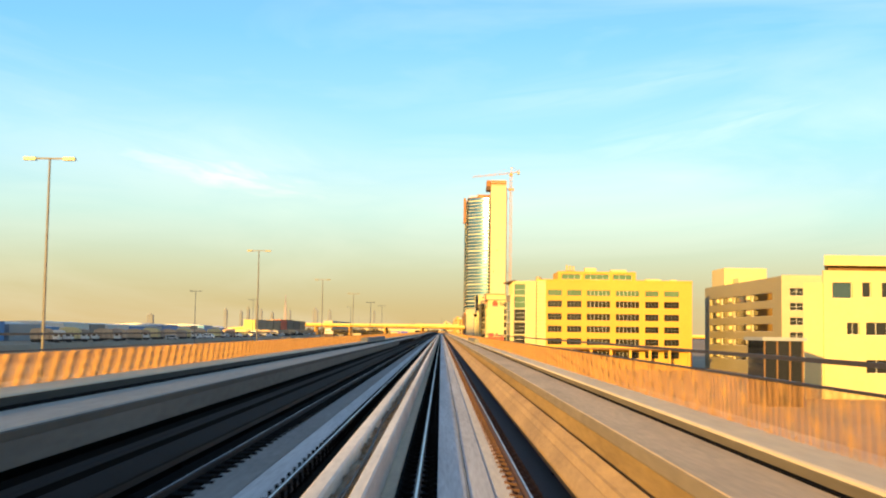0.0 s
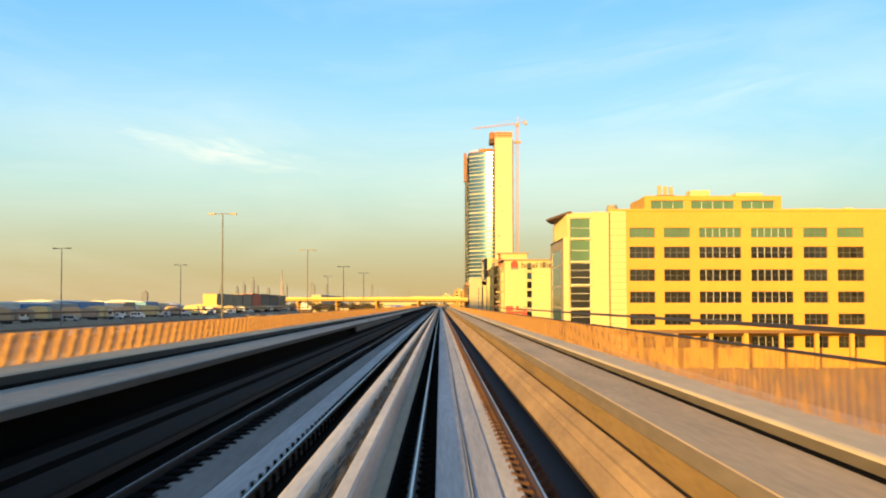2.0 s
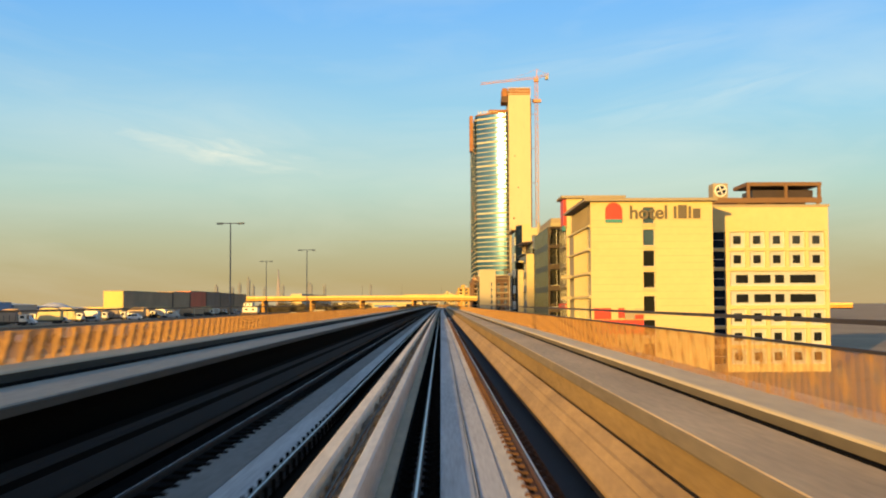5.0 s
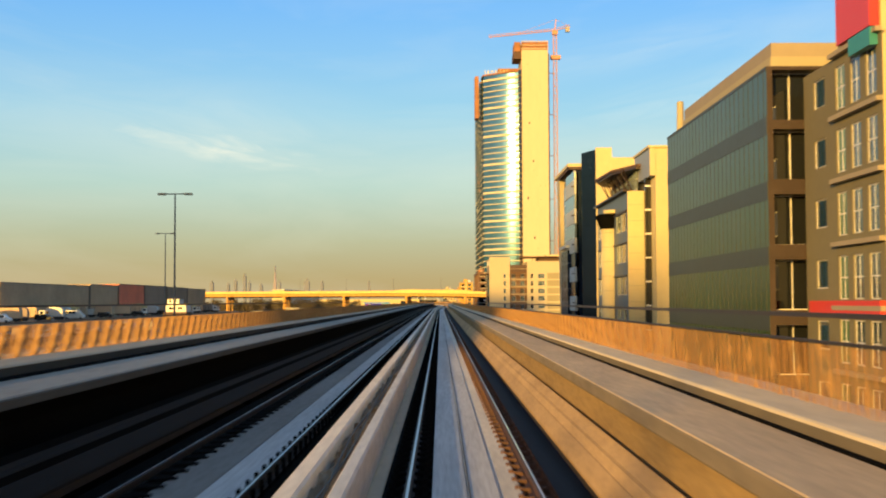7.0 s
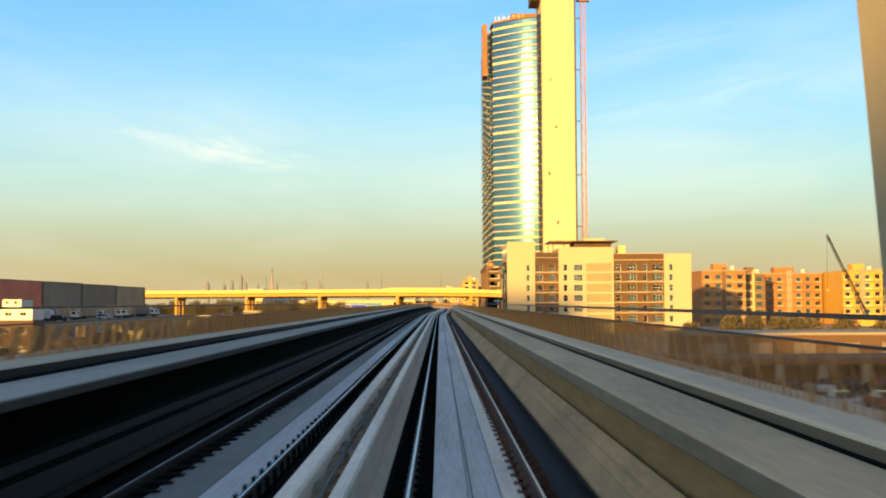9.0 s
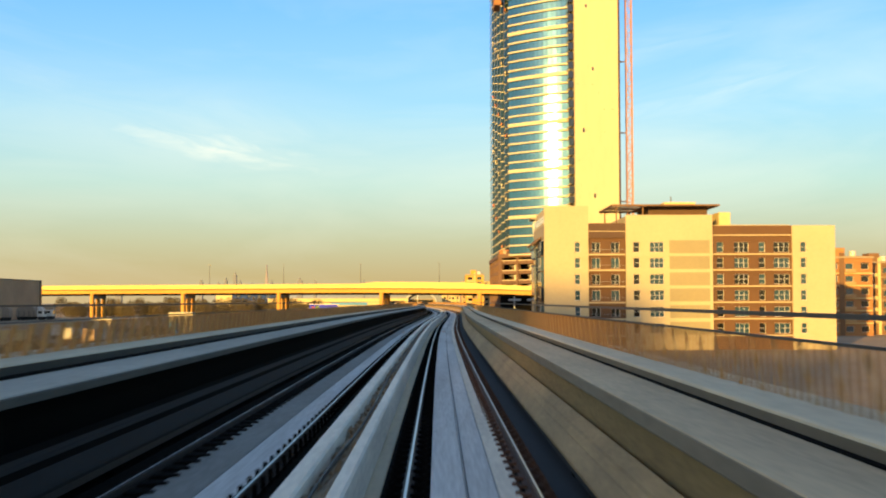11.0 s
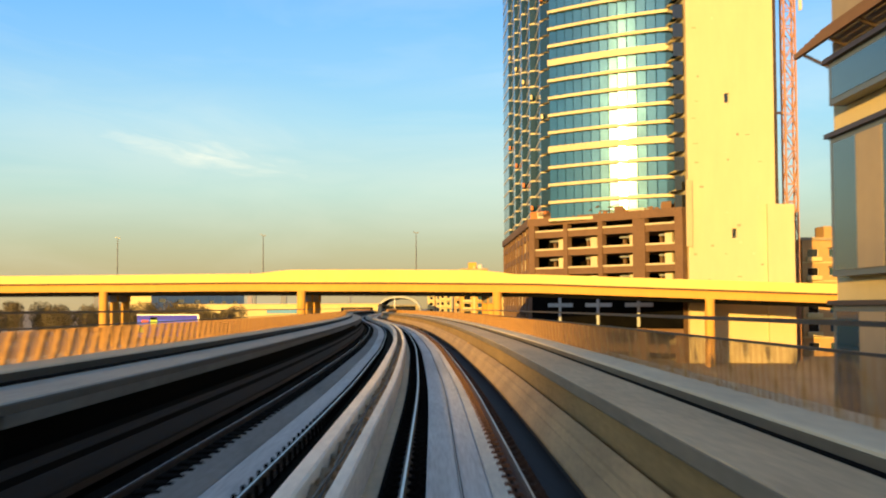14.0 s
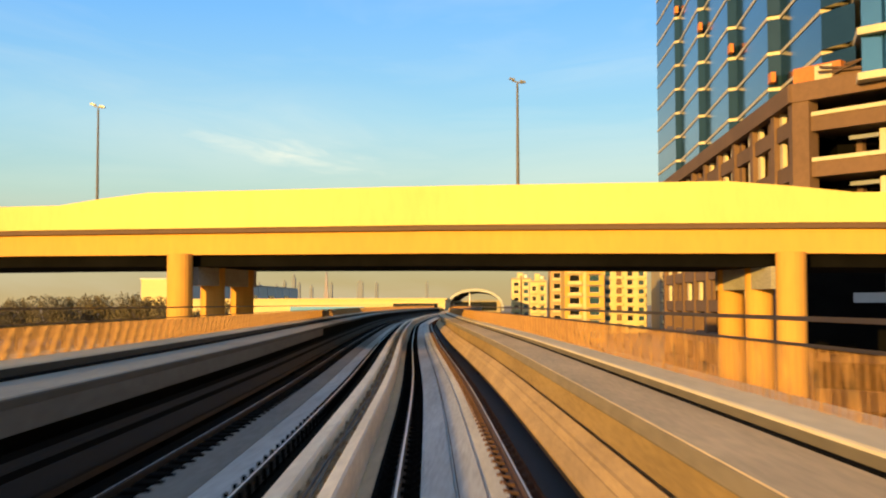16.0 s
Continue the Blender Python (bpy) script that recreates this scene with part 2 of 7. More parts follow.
RUSTRENDER = material("rust-orange render", (0.33, 0.165, 0.062), 0.85, 0, 0.2, 0.2, 0.1)
FLATORANGE = material("orange-brown render", (0.42, 0.27, 0.125), 0.85, 0, 0.18, 0.2, 0.1)
SHROUD = material("rusty safety netting", (0.299, 0.141, 0.0581), 0.9, 0, 0.3, 0.4, 0.2)
BRIDGE = material("sun-toned bridge concrete", (0.62, 0.49, 0.165), 0.85, 0, 0.12, 0.25, 0.2, (1, 1, 0.3))
POST = material("galvanised lamp steel", (0.13, 0.13, 0.135), 0.6, 0.3, 0.2, 1.0, 0.02)
LAMPHEAD = material("lamp housing", (0.12, 0.12, 0.11), 0.4, 0.4, 0.2, 1.0, 0.02)
SHEDBLUE = material("blue sheet metal", (0.05, 0.22, 0.50), 0.5, 0.1, 0.2, 0.4, 0.05)
SHEDWHITE = material("white sheet metal", (0.581, 0.581, 0.548), 0.5, 0.1, 0.2, 0.4, 0.05)
BARNBROWN = material("brown corrugated sheet", (0.47, 0.35, 0.23), 0.7, 0.1, 0.25, 0.2, 0.1)
BARNRED = material("red corrugated sheet", (0.80, 0.24, 0.14), 0.7, 0.1, 0.25, 0.2, 0.1)
BARNGREY = material("dark corrugated sheet", (0.30, 0.24, 0.19), 0.7, 0.1, 0.25, 0.2, 0.1)
BARK = material("bark", (0.10, 0.07, 0.045), 0.95, 0, 0.4, 2.0, 0.5)
DRYLEAF = material("dry brown scrub", (0.15, 0.105, 0.055), 0.9, 0, 0.5, 1.0, 0.2)
LEAF = material("dusty green foliage", (0.095, 0.080, 0.042), 0.8, 0, 0.5, 1.5, 0.2)
# air haze is mixed into the two skyline colours
FARLIT = material("haze-tinted sunlit spire", (0.27, 0.25, 0.30), 0.9, 0, 0.15, 0.02, 0.0, spec=0.1)
FAR = material("haze-tinted far tower", (0.175, 0.20, 0.255), 0.9, 0, 0.15, 0.02, 0.0, spec=0.1)
PAINTS = [material("car paint " + k, c, 0.25, 0.1, 0.1, 1.0, 0.0) for k, c in
          (("white", (0.75, 0.75, 0.75)), ("silver", (0.45, 0.45, 0.46)), ("black", (0.02, 0.02, 0.02)), ("red", (0.35, 0.03, 0.02)))]


# ---------------------------------------------------------------- building helpers
def thing(name, x=0, y=0, z=0, label="", category="", group="", kind=""):
    """An Empty at a thing's base, which its parts hang from."""
    ob = new(name)
    ob.location = (U * x, U * y, U * z)
    ob["base"] = (x, y, z)
    return tagged(ob, label, category, group, kind)


def base_of(ob):
    while ob.parent:
        ob = ob.parent
    return Vector(ob["base"]) if "base" in ob else Vector((0, 0, 0))


def part(name, bm, mat, parent=None, label="", smooth=False):
    """Links a bmesh, drawn in metres of the place, as one mesh under a thing or a part."""
    me = bpy.data.meshes.new(name)
    off = base_of(parent) if parent else Vector((0, 0, 0))
    for v in bm.verts:
        v.co = (v.co - off) * U
    bm.to_mesh(me)
    bm.free()
    me.materials.append(mat)
    if smooth:
        me.shade_smooth()
    ob = new(name, me)
    ob.parent = parent
    return tagged(ob, label)


def box(bm, x0, x1, y0, y1, z0, z1):
    v = [bm.verts.new(p) for p in ((x0, y0, z0), (x1, y0, z0), (x1, y1, z0), (x0, y1, z0), (x0, y0, z1), (x1, y0, z1), (x1, y1, z1), (x0, y1, z1))]
    for f in ((0, 3, 2, 1), (4, 5, 6, 7), (0, 1, 5, 4), (1, 2, 6, 5), (2, 3, 7, 6), (3, 0, 4, 7)):
        bm.faces.new([v[i] for i in f])
    return bm


def boxes(*rows):
    bm = bmesh.new()
    for r in rows:
        box(bm, *r)
    return bm


def beam(bm, a, b, w, h=None):
    """A square bar from a to b."""
    a, b = Vector(a), Vector(b)
    d = (b - a).normalized()
    side = d.cross(Vector((0, 0, 1)))
    side = side.normalized() if side.length > 1e-4 else Vector((1, 0, 0))
    up = side.cross(d)
    h = h or w
    ring = [side * sx * w / 2 + up * sz * h / 2 for sx, sz in ((-1, -1), (1, -1), (1, 1), (-1, 1))]
    v = [bm.verts.new(p + r) for p in (a, b) for r in ring]
    for f in ((3, 2, 1, 0), (4, 5, 6, 7), (0, 1, 5, 4), (1, 2, 6, 5), (2, 3, 7, 6), (3, 0, 4, 7)):
        bm.faces.new([v[i] for i in f])
    return bm


def tube(bm, a, b, r0, r1=None, n=10):
    a, b = Vector(a), Vector(b)
    r1 = r0 if r1 is None else r1
    d = (b - a).normalized()
    side = d.cross(Vector((0, 0, 1)))
    side = side.normalized() if side.length > 1e-4 else Vector((1, 0, 0))
    up = side.cross(d)
    rings = [[bm.verts.new(p + (side * math.cos(6.2832 * k / n) + up * math.sin(6.2832 * k / n)) * r) for k in range(n)] for p, r in ((a, r0), (b, r1))]
    for k in range(n):
        bm.faces.new((rings[0][k], rings[0][(k + 1) % n], rings[1][(k + 1) % n], rings[1][k]))
    bm.faces.new(rings[0][::-1])
    bm.faces.new(rings[1])
    return bm


def prism(bm, outline, z0, z1):
    """An upright block over an outline that runs counter-clockwise."""
    lo, hi = [bm.verts.new((x, y, z0)) for x, y in outline], [bm.verts.new((x, y, z1)) for x, y in outline]
    n = len(outline)
    for k in range(n):
        bm.faces.new((lo[k], lo[(k + 1) % n], hi[(k + 1) % n], hi[k]))
    bm.faces.new(hi)
    bm.faces.new(lo[::-1])
    return bm


class Face:
    """One upright face of a building: a point, the way along it, and inwards. u runs to the right as one looks at it."""

    def __init__(self, x, y, turn):
        self.o, c, s = Vector((x, y, 0)), math.cos(radians(turn)), math.sin(radians(turn))
        self.u, self.inn = Vector((c, s, 0)), Vector((-s, c, 0))
        self.trim = FRAME

    def at(self, u, z, deep=0.0):
        return self.o + self.u * u + self.inn * deep + Vector((0, 0, z))

    def block(self, bm, u0, u1, z0, z1, d0, d1):
        v = [bm.verts.new(self.at(u, z, d)) for z in (z0, z1) for u, d in ((u0, d0), (u1, d0), (u1, d1), (u0, d1))]
        for f in ((0, 3, 2, 1), (4, 5, 6, 7), (0, 1, 5, 4), (1, 2, 6, 5), (2, 3, 7, 6), (3, 0, 4, 7)):
            bm.faces.new([v[i] for i in f])
        return bm

    def wall(self, parent, mat, u0, u1, z0, z1, holes=(), deep=0.35, label="", name="wall"):
        """A wall with real openings: (u0, u1, z0, z1, pane material, upright bars, level bars)."""
        us = sorted({u0, u1, *(h[0] for h in holes), *(h[1] for h in holes)})
        zs = sorted({z0, z1, *(h[2] for h in holes), *(h[3] for h in holes)})
        bm, made = bmesh.new(), {}

        def vert(u, z, d):
            key = (round(u, 4), round(z, 4), d)
            if key not in made:
                made[key] = bm.verts.new(self.at(u, z, d))
            return made[key]

        for a, b in zip(us, us[1:]):
            for c, d in zip(zs, zs[1:]):
                mu, mz = (a + b) / 2, (c + d) / 2
                if not any(h[0] < mu < h[1] and h[2] < mz < h[3] for h in holes):
                    bm.faces.new((vert(a, c, 0), vert(b, c, 0), vert(b, d, 0), vert(a, d, 0)))
        for h in [(u0, u1, z0, z1), *holes]:
            ring = [(h[0], h[2]), (h[1], h[2]), (h[1], h[3]), (h[0], h[3])]
            front = [bm.verts.new(self.at(u, z, 0)) for u, z in ring]
            back = [bm.verts.new(self.at(u, z, deep)) for u, z in ring]
            for k in range(4):
                bm.faces.new((front[k], back[k], back[(k + 1) % 4], front[(k + 1) % 4]))
        bmesh.ops.remove_doubles(bm, verts=bm.verts, dist=0.001)
        made_wall = part(name, bm, mat, parent, label)
        for h in holes:
            self.window(parent, h, deep)
        return made_wall

    def lattice(self, us, zs, d0, d1):
        """A frame of bars in one piece: odd cells along us and zs are openings."""
        bm, made = bmesh.new(), {}

        def vert(i, j, d):
            if (i, j, d) not in made:
                made[i, j, d] = bm.verts.new(self.at(us[i], zs[j], d))
            return made[i, j, d]

        n, m = len(us) - 1, len(zs) - 1
        solid = {(i, j) for i in range(n) for j in range(m) if i % 2 == 0 or j % 2 == 0}
        for i, j in solid:
            bm.faces.new((vert(i, j, d0), vert(i + 1, j, d0), vert(i + 1, j + 1, d0), vert(i, j + 1, d0)))
            for (p, q), (a, b), (c, d) in (((i - 1, j), (i, j + 1), (i, j)), ((i + 1, j), (i + 1, j), (i + 1, j + 1)), ((i, j - 1), (i, j), (i + 1, j)), ((i, j + 1), (i + 1, j + 1), (i, j + 1))):
                if (p, q) not in solid:
                    bm.faces.new((vert(a, b, d0), vert(a, b, d1), vert(c, d, d1), vert(c, d, d0)))
        return bm

    def window(self, parent, h, deep=0.35):
        a, b, c, d, pane = h[:5]
        ups, levels = (h[5:] + (0, 0))[:2]
        w, face = 0.055, deep - 0.14 if deep > 0.2 else deep - 0.075
        single = [a + (b - a) * (k + 1) / (ups + 1) for k in range(ups)] if ups > 3 else []
        us = [a, a + w] + [x for k in range(0 if single else ups) for x in (a + (b - a) * (k + 1) / (ups + 1) - 0.026, a + (b - a) * (k + 1) / (ups + 1) + 0.026)] + [b - w, b]
        zs = [c, c + w] + [z for k in range(levels) for z in (c + (d - c) * (k + 1) / (levels + 1) - 0.026, c + (d - c) * (k + 1) / (levels + 1) + 0.026)] + [d - w, d]
        win = part("window", self.lattice(us, zs, face, deep - 0.06), self.trim, parent)
        for m in single:
            part("glazing_bar", self.block(bmesh.new(), m - 0.026, m + 0.026, c + w, d - w, face - 0.006, deep - 0.055), FRAME, win)
        part("pane", self.block(bmesh.new(), a, b, c, d, deep - 0.05, deep), pane, win)
        return win


GROUND = -7.0

# ---------------------------------------------------------------- the line of the track
LINE = [(-60, 0), (735, 0.01), (767, 0.12), (798, 0.40), (830, 1.0), (861, 1.62), (892, 2.24), (924, 2.42), (956, 2.06), (988, 1.18), (1020, -0.22),
        (1050, -2.19), (1085, -5.02), (1120, -7.6), (1150, -9.6), (1201, -11.6), (1275, -12.6), (1350, -12.4), (1470, -11.2), (1700, -8.0)]
_ys = np.arange(-60.0, 1701.0, 2.0)
_raw = np.interp(_ys, [p[0] for p in LINE], [p[1] for p in LINE])
_soft = np.convolve(np.pad(_raw, 7, mode="edge"), np.hanning(17)[1:-1] / np.hanning(17)[1:-1].sum(), mode="valid")


def line(y):
    return float(np.interp(y, _ys, _soft))


def side(y, u):
    """The place u metres to the right of the camera's line, where the line passes y."""
    slope = (line(y + 2) - line(y - 2)) / 4
    k = 1 / math.sqrt(1 + slope * slope)
    return line(y) + u * k, y - u * slope * k


def sunk(y, z):
    """The walkways and parapets of the first stretch lie a little lower than those further on."""
    return z + (float(np.interp(y, (280, 360), (-0.08, 0.0))) if z > 0.65 else 0.0)


STATIONS = [*range(-40, 720, 20), *range(720, 1440, 5)]


def sweep(profile, stations=STATIONS, closed=True):
    """A long body: a section of (u, z) points, clockwise as seen along the line, drawn along the track."""
    bm = bmesh.new()
    rings = []
    for y in stations:
        rings.append([bm.verts.new((*side(y, u), sunk(y, z))) for u, z in profile])
    n = len(profile)
    for a, b in zip(rings, rings[1:]):
        for k in range(n if closed else n - 1):
            j = (k + 1) % n
            bm.faces.new((a[k], b[k], b[j], a[j]))
    if closed:
        bm.faces.new(rings[0])
        bm.faces.new(rings[-1][::-1])
    return bm


def bar(u0, u1, z0, z1):
    return [(u0, z0), (u0, z1), (u1, z1), (u1, z0)]


# ---------------------------------------------------------------- ground and roads
tagged(part("ground", boxes((-4500, 4500, -2500, 8060, GROUND - 2, GROUND)), SAND), "dry sandy open ground reaching to the horizon", "ground", kind="structure")
for name, x0, x1 in (("road", -62, -34), ("road", -22, -12)):
    tagged(part(name, boxes((x0, x1, -300, 1500, GROUND, GROUND + 0.06)), ASPHALT), "worn grey asphalt road beside the viaduct", "road", kind="structure")
tagged(part("pavement", boxes((-33.6, -22.4, -300, 1500, GROUND, GROUND + 0.2)), PALE), "pale paved strip between the two roads", "pavement", kind="structure")

# the yard across the highway lies on a low sandy bank
YARD = -3.0
bank = bmesh.new()
rings = [[bank.verts.new((x, y, z)) for x, z in ((-103, GROUND - 0.5), (-109, YARD), (-185, YARD), (-192, GROUND - 0.5))] for y in (250, 260, 1095, 1110)]
for v in (rings[0][1], rings[0][2], rings[3][1], rings[3][2]):
    v.co.z = GROUND + 0.3
for p, q in zip(rings, rings[1:]):
    for k in range(4):
        bank.faces.new((p[k], q[k], q[(k + 1) % 4], p[(k + 1) % 4]))
bank.faces.new(rings[0])
bank.faces.new(rings[-1][::-1])
bmesh.ops.recalc_face_normals(bank, faces=bank.faces)
tagged(part("earth_bank", bank, SAND), "low sandy bank that carries the yard and warehouses", "ground", kind="structure")

# ---------------------------------------------------------------- viaduct
viaduct = thing("viaduct", 0, 0, GROUND, "long concrete trough viaduct that carries two tracks", "viaduct", kind="structure")
# shade at the bottom of the trough is put into the deck's black
part("deck", sweep([(-5.3, -0.9), (-5.3, -0.32), (2.4, -0.32), (2.4, -0.9)]), GRIMESHADE, viaduct, "concrete deck, grime and shade in one black")
part("side_wall", sweep([(2.16, -0.318), (2.16, 0.853), (2.4, 0.853), (2.4, -0.318)]), PALE, viaduct, "pale concrete side wall")
# left wall coloured near-black for the shade it lies in
part("side_wall", sweep([(-5.3, -0.318), (-5.3, 1.0), (-5.02, 1.0), (-5.0, 0.72), (-5.0, -0.318)]), SHADEBLACK, viaduct, "concrete side wall with its shade in the black colour")
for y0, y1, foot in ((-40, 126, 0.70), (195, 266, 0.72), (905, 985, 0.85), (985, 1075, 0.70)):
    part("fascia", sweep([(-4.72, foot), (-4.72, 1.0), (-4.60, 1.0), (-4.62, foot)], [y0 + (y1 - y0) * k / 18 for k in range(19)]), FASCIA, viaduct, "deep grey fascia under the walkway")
part("gutter_strip", sweep([(-4.997, -0.318), (-4.997, -0.25), (-4.56, -0.27), (-4.54, -0.318)]), GRIMESHADE, viaduct)
part("walkway", sweep([(1.905, 1.122), (1.913, 1.13), (2.66, 1.13), (2.66, 1.003), (1.905, 1.003)]), WALKWAY, viaduct, "concrete walkway slab with sunlight in its tan colour")
part("walkway_edge", sweep([(1.91, 0.965), (1.896, 0.985), (1.896, 1.112), (1.904, 1.12), (1.904, 1.001), (2.66, 1.001), (2.66, 0.856), (2.13, 0.856)]), WARMEDGE, viaduct, "weathered walkway edge")
# same concrete on the shaded side, without the sun tone
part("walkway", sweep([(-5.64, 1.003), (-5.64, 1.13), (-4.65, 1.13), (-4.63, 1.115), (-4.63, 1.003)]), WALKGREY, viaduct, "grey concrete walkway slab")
part("walkway_edge", sweep([(-4.629, 1.003), (-4.629, 1.112), (-4.60, 1.10), (-4.60, 1.003)]), LIP, viaduct, "walkway edge with its shade in the colour")
# black strips fill the cable slots and stand for their shade
part("cable_slot", sweep(bar(2.662, 2.722, 0.7, 1.145)), GRIMESHADE, viaduct)
part("cable_slot", sweep(bar(-5.806, -5.642, 0.7, 1.155)), GRIMESHADE, viaduct)
part("parapet", sweep([(2.725, 0.6), (2.72, 1.225), (3.40, 1.225), (3.45, 1.2), (3.45, -0.6), (3.1, -0.6)]), SIDEFACE, viaduct, "weathered precast parapet")
part("coping", sweep([(2.724, 1.226), (2.726, 1.25), (2.75, 1.262), (3.42, 1.29), (3.47, 1.26), (3.47, 1.226)]), COPING, viaduct, "pale broad coping")
# left parapet's shade is carried by its dark colour
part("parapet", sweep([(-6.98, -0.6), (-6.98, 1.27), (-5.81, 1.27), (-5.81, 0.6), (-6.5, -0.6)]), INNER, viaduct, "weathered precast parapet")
part("coping", sweep([(-7.0, 1.271), (-7.0, 1.30), (-6.95, 1.325), (-5.85, 1.30), (-5.80, 1.28), (-5.80, 1.271)]), COPING, viaduct, "pale broad coping")
part("underside", sweep([(-6.5, -1.0), (-5.4, -0.9), (2.5, -0.9), (3.1, -1.0), (1.8, -2.2), (-4.8, -2.2)]), CONCRETE, viaduct)
for k in range(-1, 40):
    y = k * 36.0
    x = side(y, -1.3)[0]
    bm = tube(bmesh.new(), (x, y, GROUND), (x, y, -3.4), 1.0, 1.0, 16)
    tube(bm, (x, y, -3.4), (x, y, -2.2), 1.0, 2.6, 16)
    part("pier", bm, CONCRETE, viaduct)
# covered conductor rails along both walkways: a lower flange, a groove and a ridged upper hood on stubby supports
# left cover gets dark colours that hold the walkway's shade
for mid, way, mat, hood in ((0.38, 1, COVER, COVER), (-2.98, -1, LEDGE, SHADEBLACK)):
    third = thing("conductor_rail", 0, 0, -0.3, "conductor rail under a weathered fibre cover beside the walkway", "conductor rail", "conductor rails", "structure")

    def beside(rows):
        pts = [(mid + way * u, z) for u, z in rows]
        return pts if way > 0 else pts[::-1]

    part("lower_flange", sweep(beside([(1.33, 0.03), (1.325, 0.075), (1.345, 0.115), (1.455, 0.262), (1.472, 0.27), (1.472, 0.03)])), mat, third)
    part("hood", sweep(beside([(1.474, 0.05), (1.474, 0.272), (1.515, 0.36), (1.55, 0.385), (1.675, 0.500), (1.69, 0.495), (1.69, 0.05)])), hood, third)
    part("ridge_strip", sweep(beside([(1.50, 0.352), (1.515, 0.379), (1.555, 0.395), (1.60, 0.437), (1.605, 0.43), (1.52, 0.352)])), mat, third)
    part("rail", sweep(beside([(1.36, -0.08), (1.36, 0.028), (1.45, 0.028), (1.45, -0.08)])), IRON, third, "dark conductor rail")
    for k in range(60):
        x, y = side(-20 + 20.0 * k, mid + way * 1.58)
        part("support", boxes((x - 0.09, x + 0.09, y - 0.06, y + 0.06, -0.318, 0.049)), GRIMESHADE, third)
# raised blockwork on the parapets by the expansion joint
for u0, u1, y0, y1 in ((2.76, 3.2, 97, 120), (-6.5, -5.84, 92, 119)):
    up = thing("parapet_upstand", 0, y0, 1.3, "grey blockwork upstand on the parapet", "wall", kind="structure")
    for k in range(10):
        for r in range(2):
            ya, yb = y0 + (y1 - y0) * k / 10, y0 + (y1 - y0) * (k + 1) / 10
            part("block", boxes((u0, u1, ya + 0.02, yb - 0.02, 1.22 + r * 0.15, 1.365 + r * 0.15)), BLOCK, up)

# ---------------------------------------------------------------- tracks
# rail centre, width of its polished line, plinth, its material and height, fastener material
# clips of the sunlit right rail in rust, the shaded ones in black
for u, shine, p0, p1, plinth_mat, plinth_top, clip_mat in ((-3.73, 0.004, -4.30, -3.44, GRIMESHADE, -0.16, GRIMESHADE), (-2.225, 0.013, -2.33, -1.66, GRIMESHADE, -0.20, GRIMESHADE),
                                                          (-0.37, 0.016, -0.69, -0.09, GRIMESHADE, -0.19, GRIMESHADE), (1.135, 0.012, 0.985, 1.41, GRIMESHADE, -0.18, RUST)):
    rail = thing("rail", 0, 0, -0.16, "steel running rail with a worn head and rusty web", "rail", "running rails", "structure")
    # right rail coloured as lit rust, the others as shaded dark iron
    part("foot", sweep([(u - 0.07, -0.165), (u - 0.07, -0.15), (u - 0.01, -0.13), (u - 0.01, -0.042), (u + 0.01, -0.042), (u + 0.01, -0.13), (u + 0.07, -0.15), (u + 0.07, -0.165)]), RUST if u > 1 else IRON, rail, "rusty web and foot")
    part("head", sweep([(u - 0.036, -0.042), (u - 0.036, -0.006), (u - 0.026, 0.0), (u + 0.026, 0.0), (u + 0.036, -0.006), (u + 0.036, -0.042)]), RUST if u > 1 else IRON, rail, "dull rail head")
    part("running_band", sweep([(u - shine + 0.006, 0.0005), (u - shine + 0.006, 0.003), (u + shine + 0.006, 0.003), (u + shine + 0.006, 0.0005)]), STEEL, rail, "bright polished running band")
    tagged(part("plinth", sweep(bar(p0, p1, -0.318, plinth_top)), plinth_mat), "concrete rail plinth, grime and shade in one black", "plinth", kind="structure")
    # fasteners: the nearest ones singly, the rest together
    shape = bmesh.new()
    for s in (-1, 1):
        if -3 < u < -2:
            # slim upright clips close to the rail
            prism(shape, [(s * 0.085 - 0.028, -0.03), (s * 0.085 + 0.028, -0.03), (s * 0.085 + 0.02, 0.03), (s * 0.085 - 0.02, 0.03)], -0.2, 0.0)
            continue
        for a, b, r0, r1 in ((-0.20, -0.135, 0.085, 0.075), (-0.135, -0.075, 0.05, 0.035)):
            tube(shape, (s * 0.19, 0, a), (s * 0.19, 0, b), r0, r1, 8)
        box(shape, min(s * 0.04, s * 0.20), max(s * 0.04, s * 0.20), -0.045, 0.045, -0.15, -0.10)
        if u < -3 and s > 0:
            prism(shape, [(0.10, -0.20), (0.30, -0.17), (0.425, 0.0), (0.30, 0.17), (0.10, 0.20)], -0.16, -0.055)
    for v in shape.verts:
        v.co *= U
    me = bpy.data.meshes.new("fastener")
    shape.to_mesh(me)
    me.materials.append(clip_mat)
    cos, faces = [v.co.copy() for v in shape.verts], [[v.index for v in f.verts] for f in shape.faces]
    shape.free()
    row = thing("fastener_row", 0, 0, 0, "row of dark rail clips and bolts along the rail", "rail clips", kind="structure")
    verts, polys = [], []
    for k in range(int(1180 / 0.65)):
        x, yy = side(-4 + 0.65 * k, u)
        if k < 200:
            f = new("fastener", me)
            f.parent, f.location = row, (U * x, U * yy, 0)
        else:
            b = len(verts)
            verts += [(c.x + U * x, c.y + U * yy, c.z) for c in cos]
            polys += [[i + b for i in p] for p in faces]
    rest = bpy.data.meshes.new("fasteners")
    rest.from_pydata(verts, [], polys)
    rest.materials.append(clip_mat)
    o = new("fasteners", rest)
    o.parent = row
    tagged(o, kind="stuff")

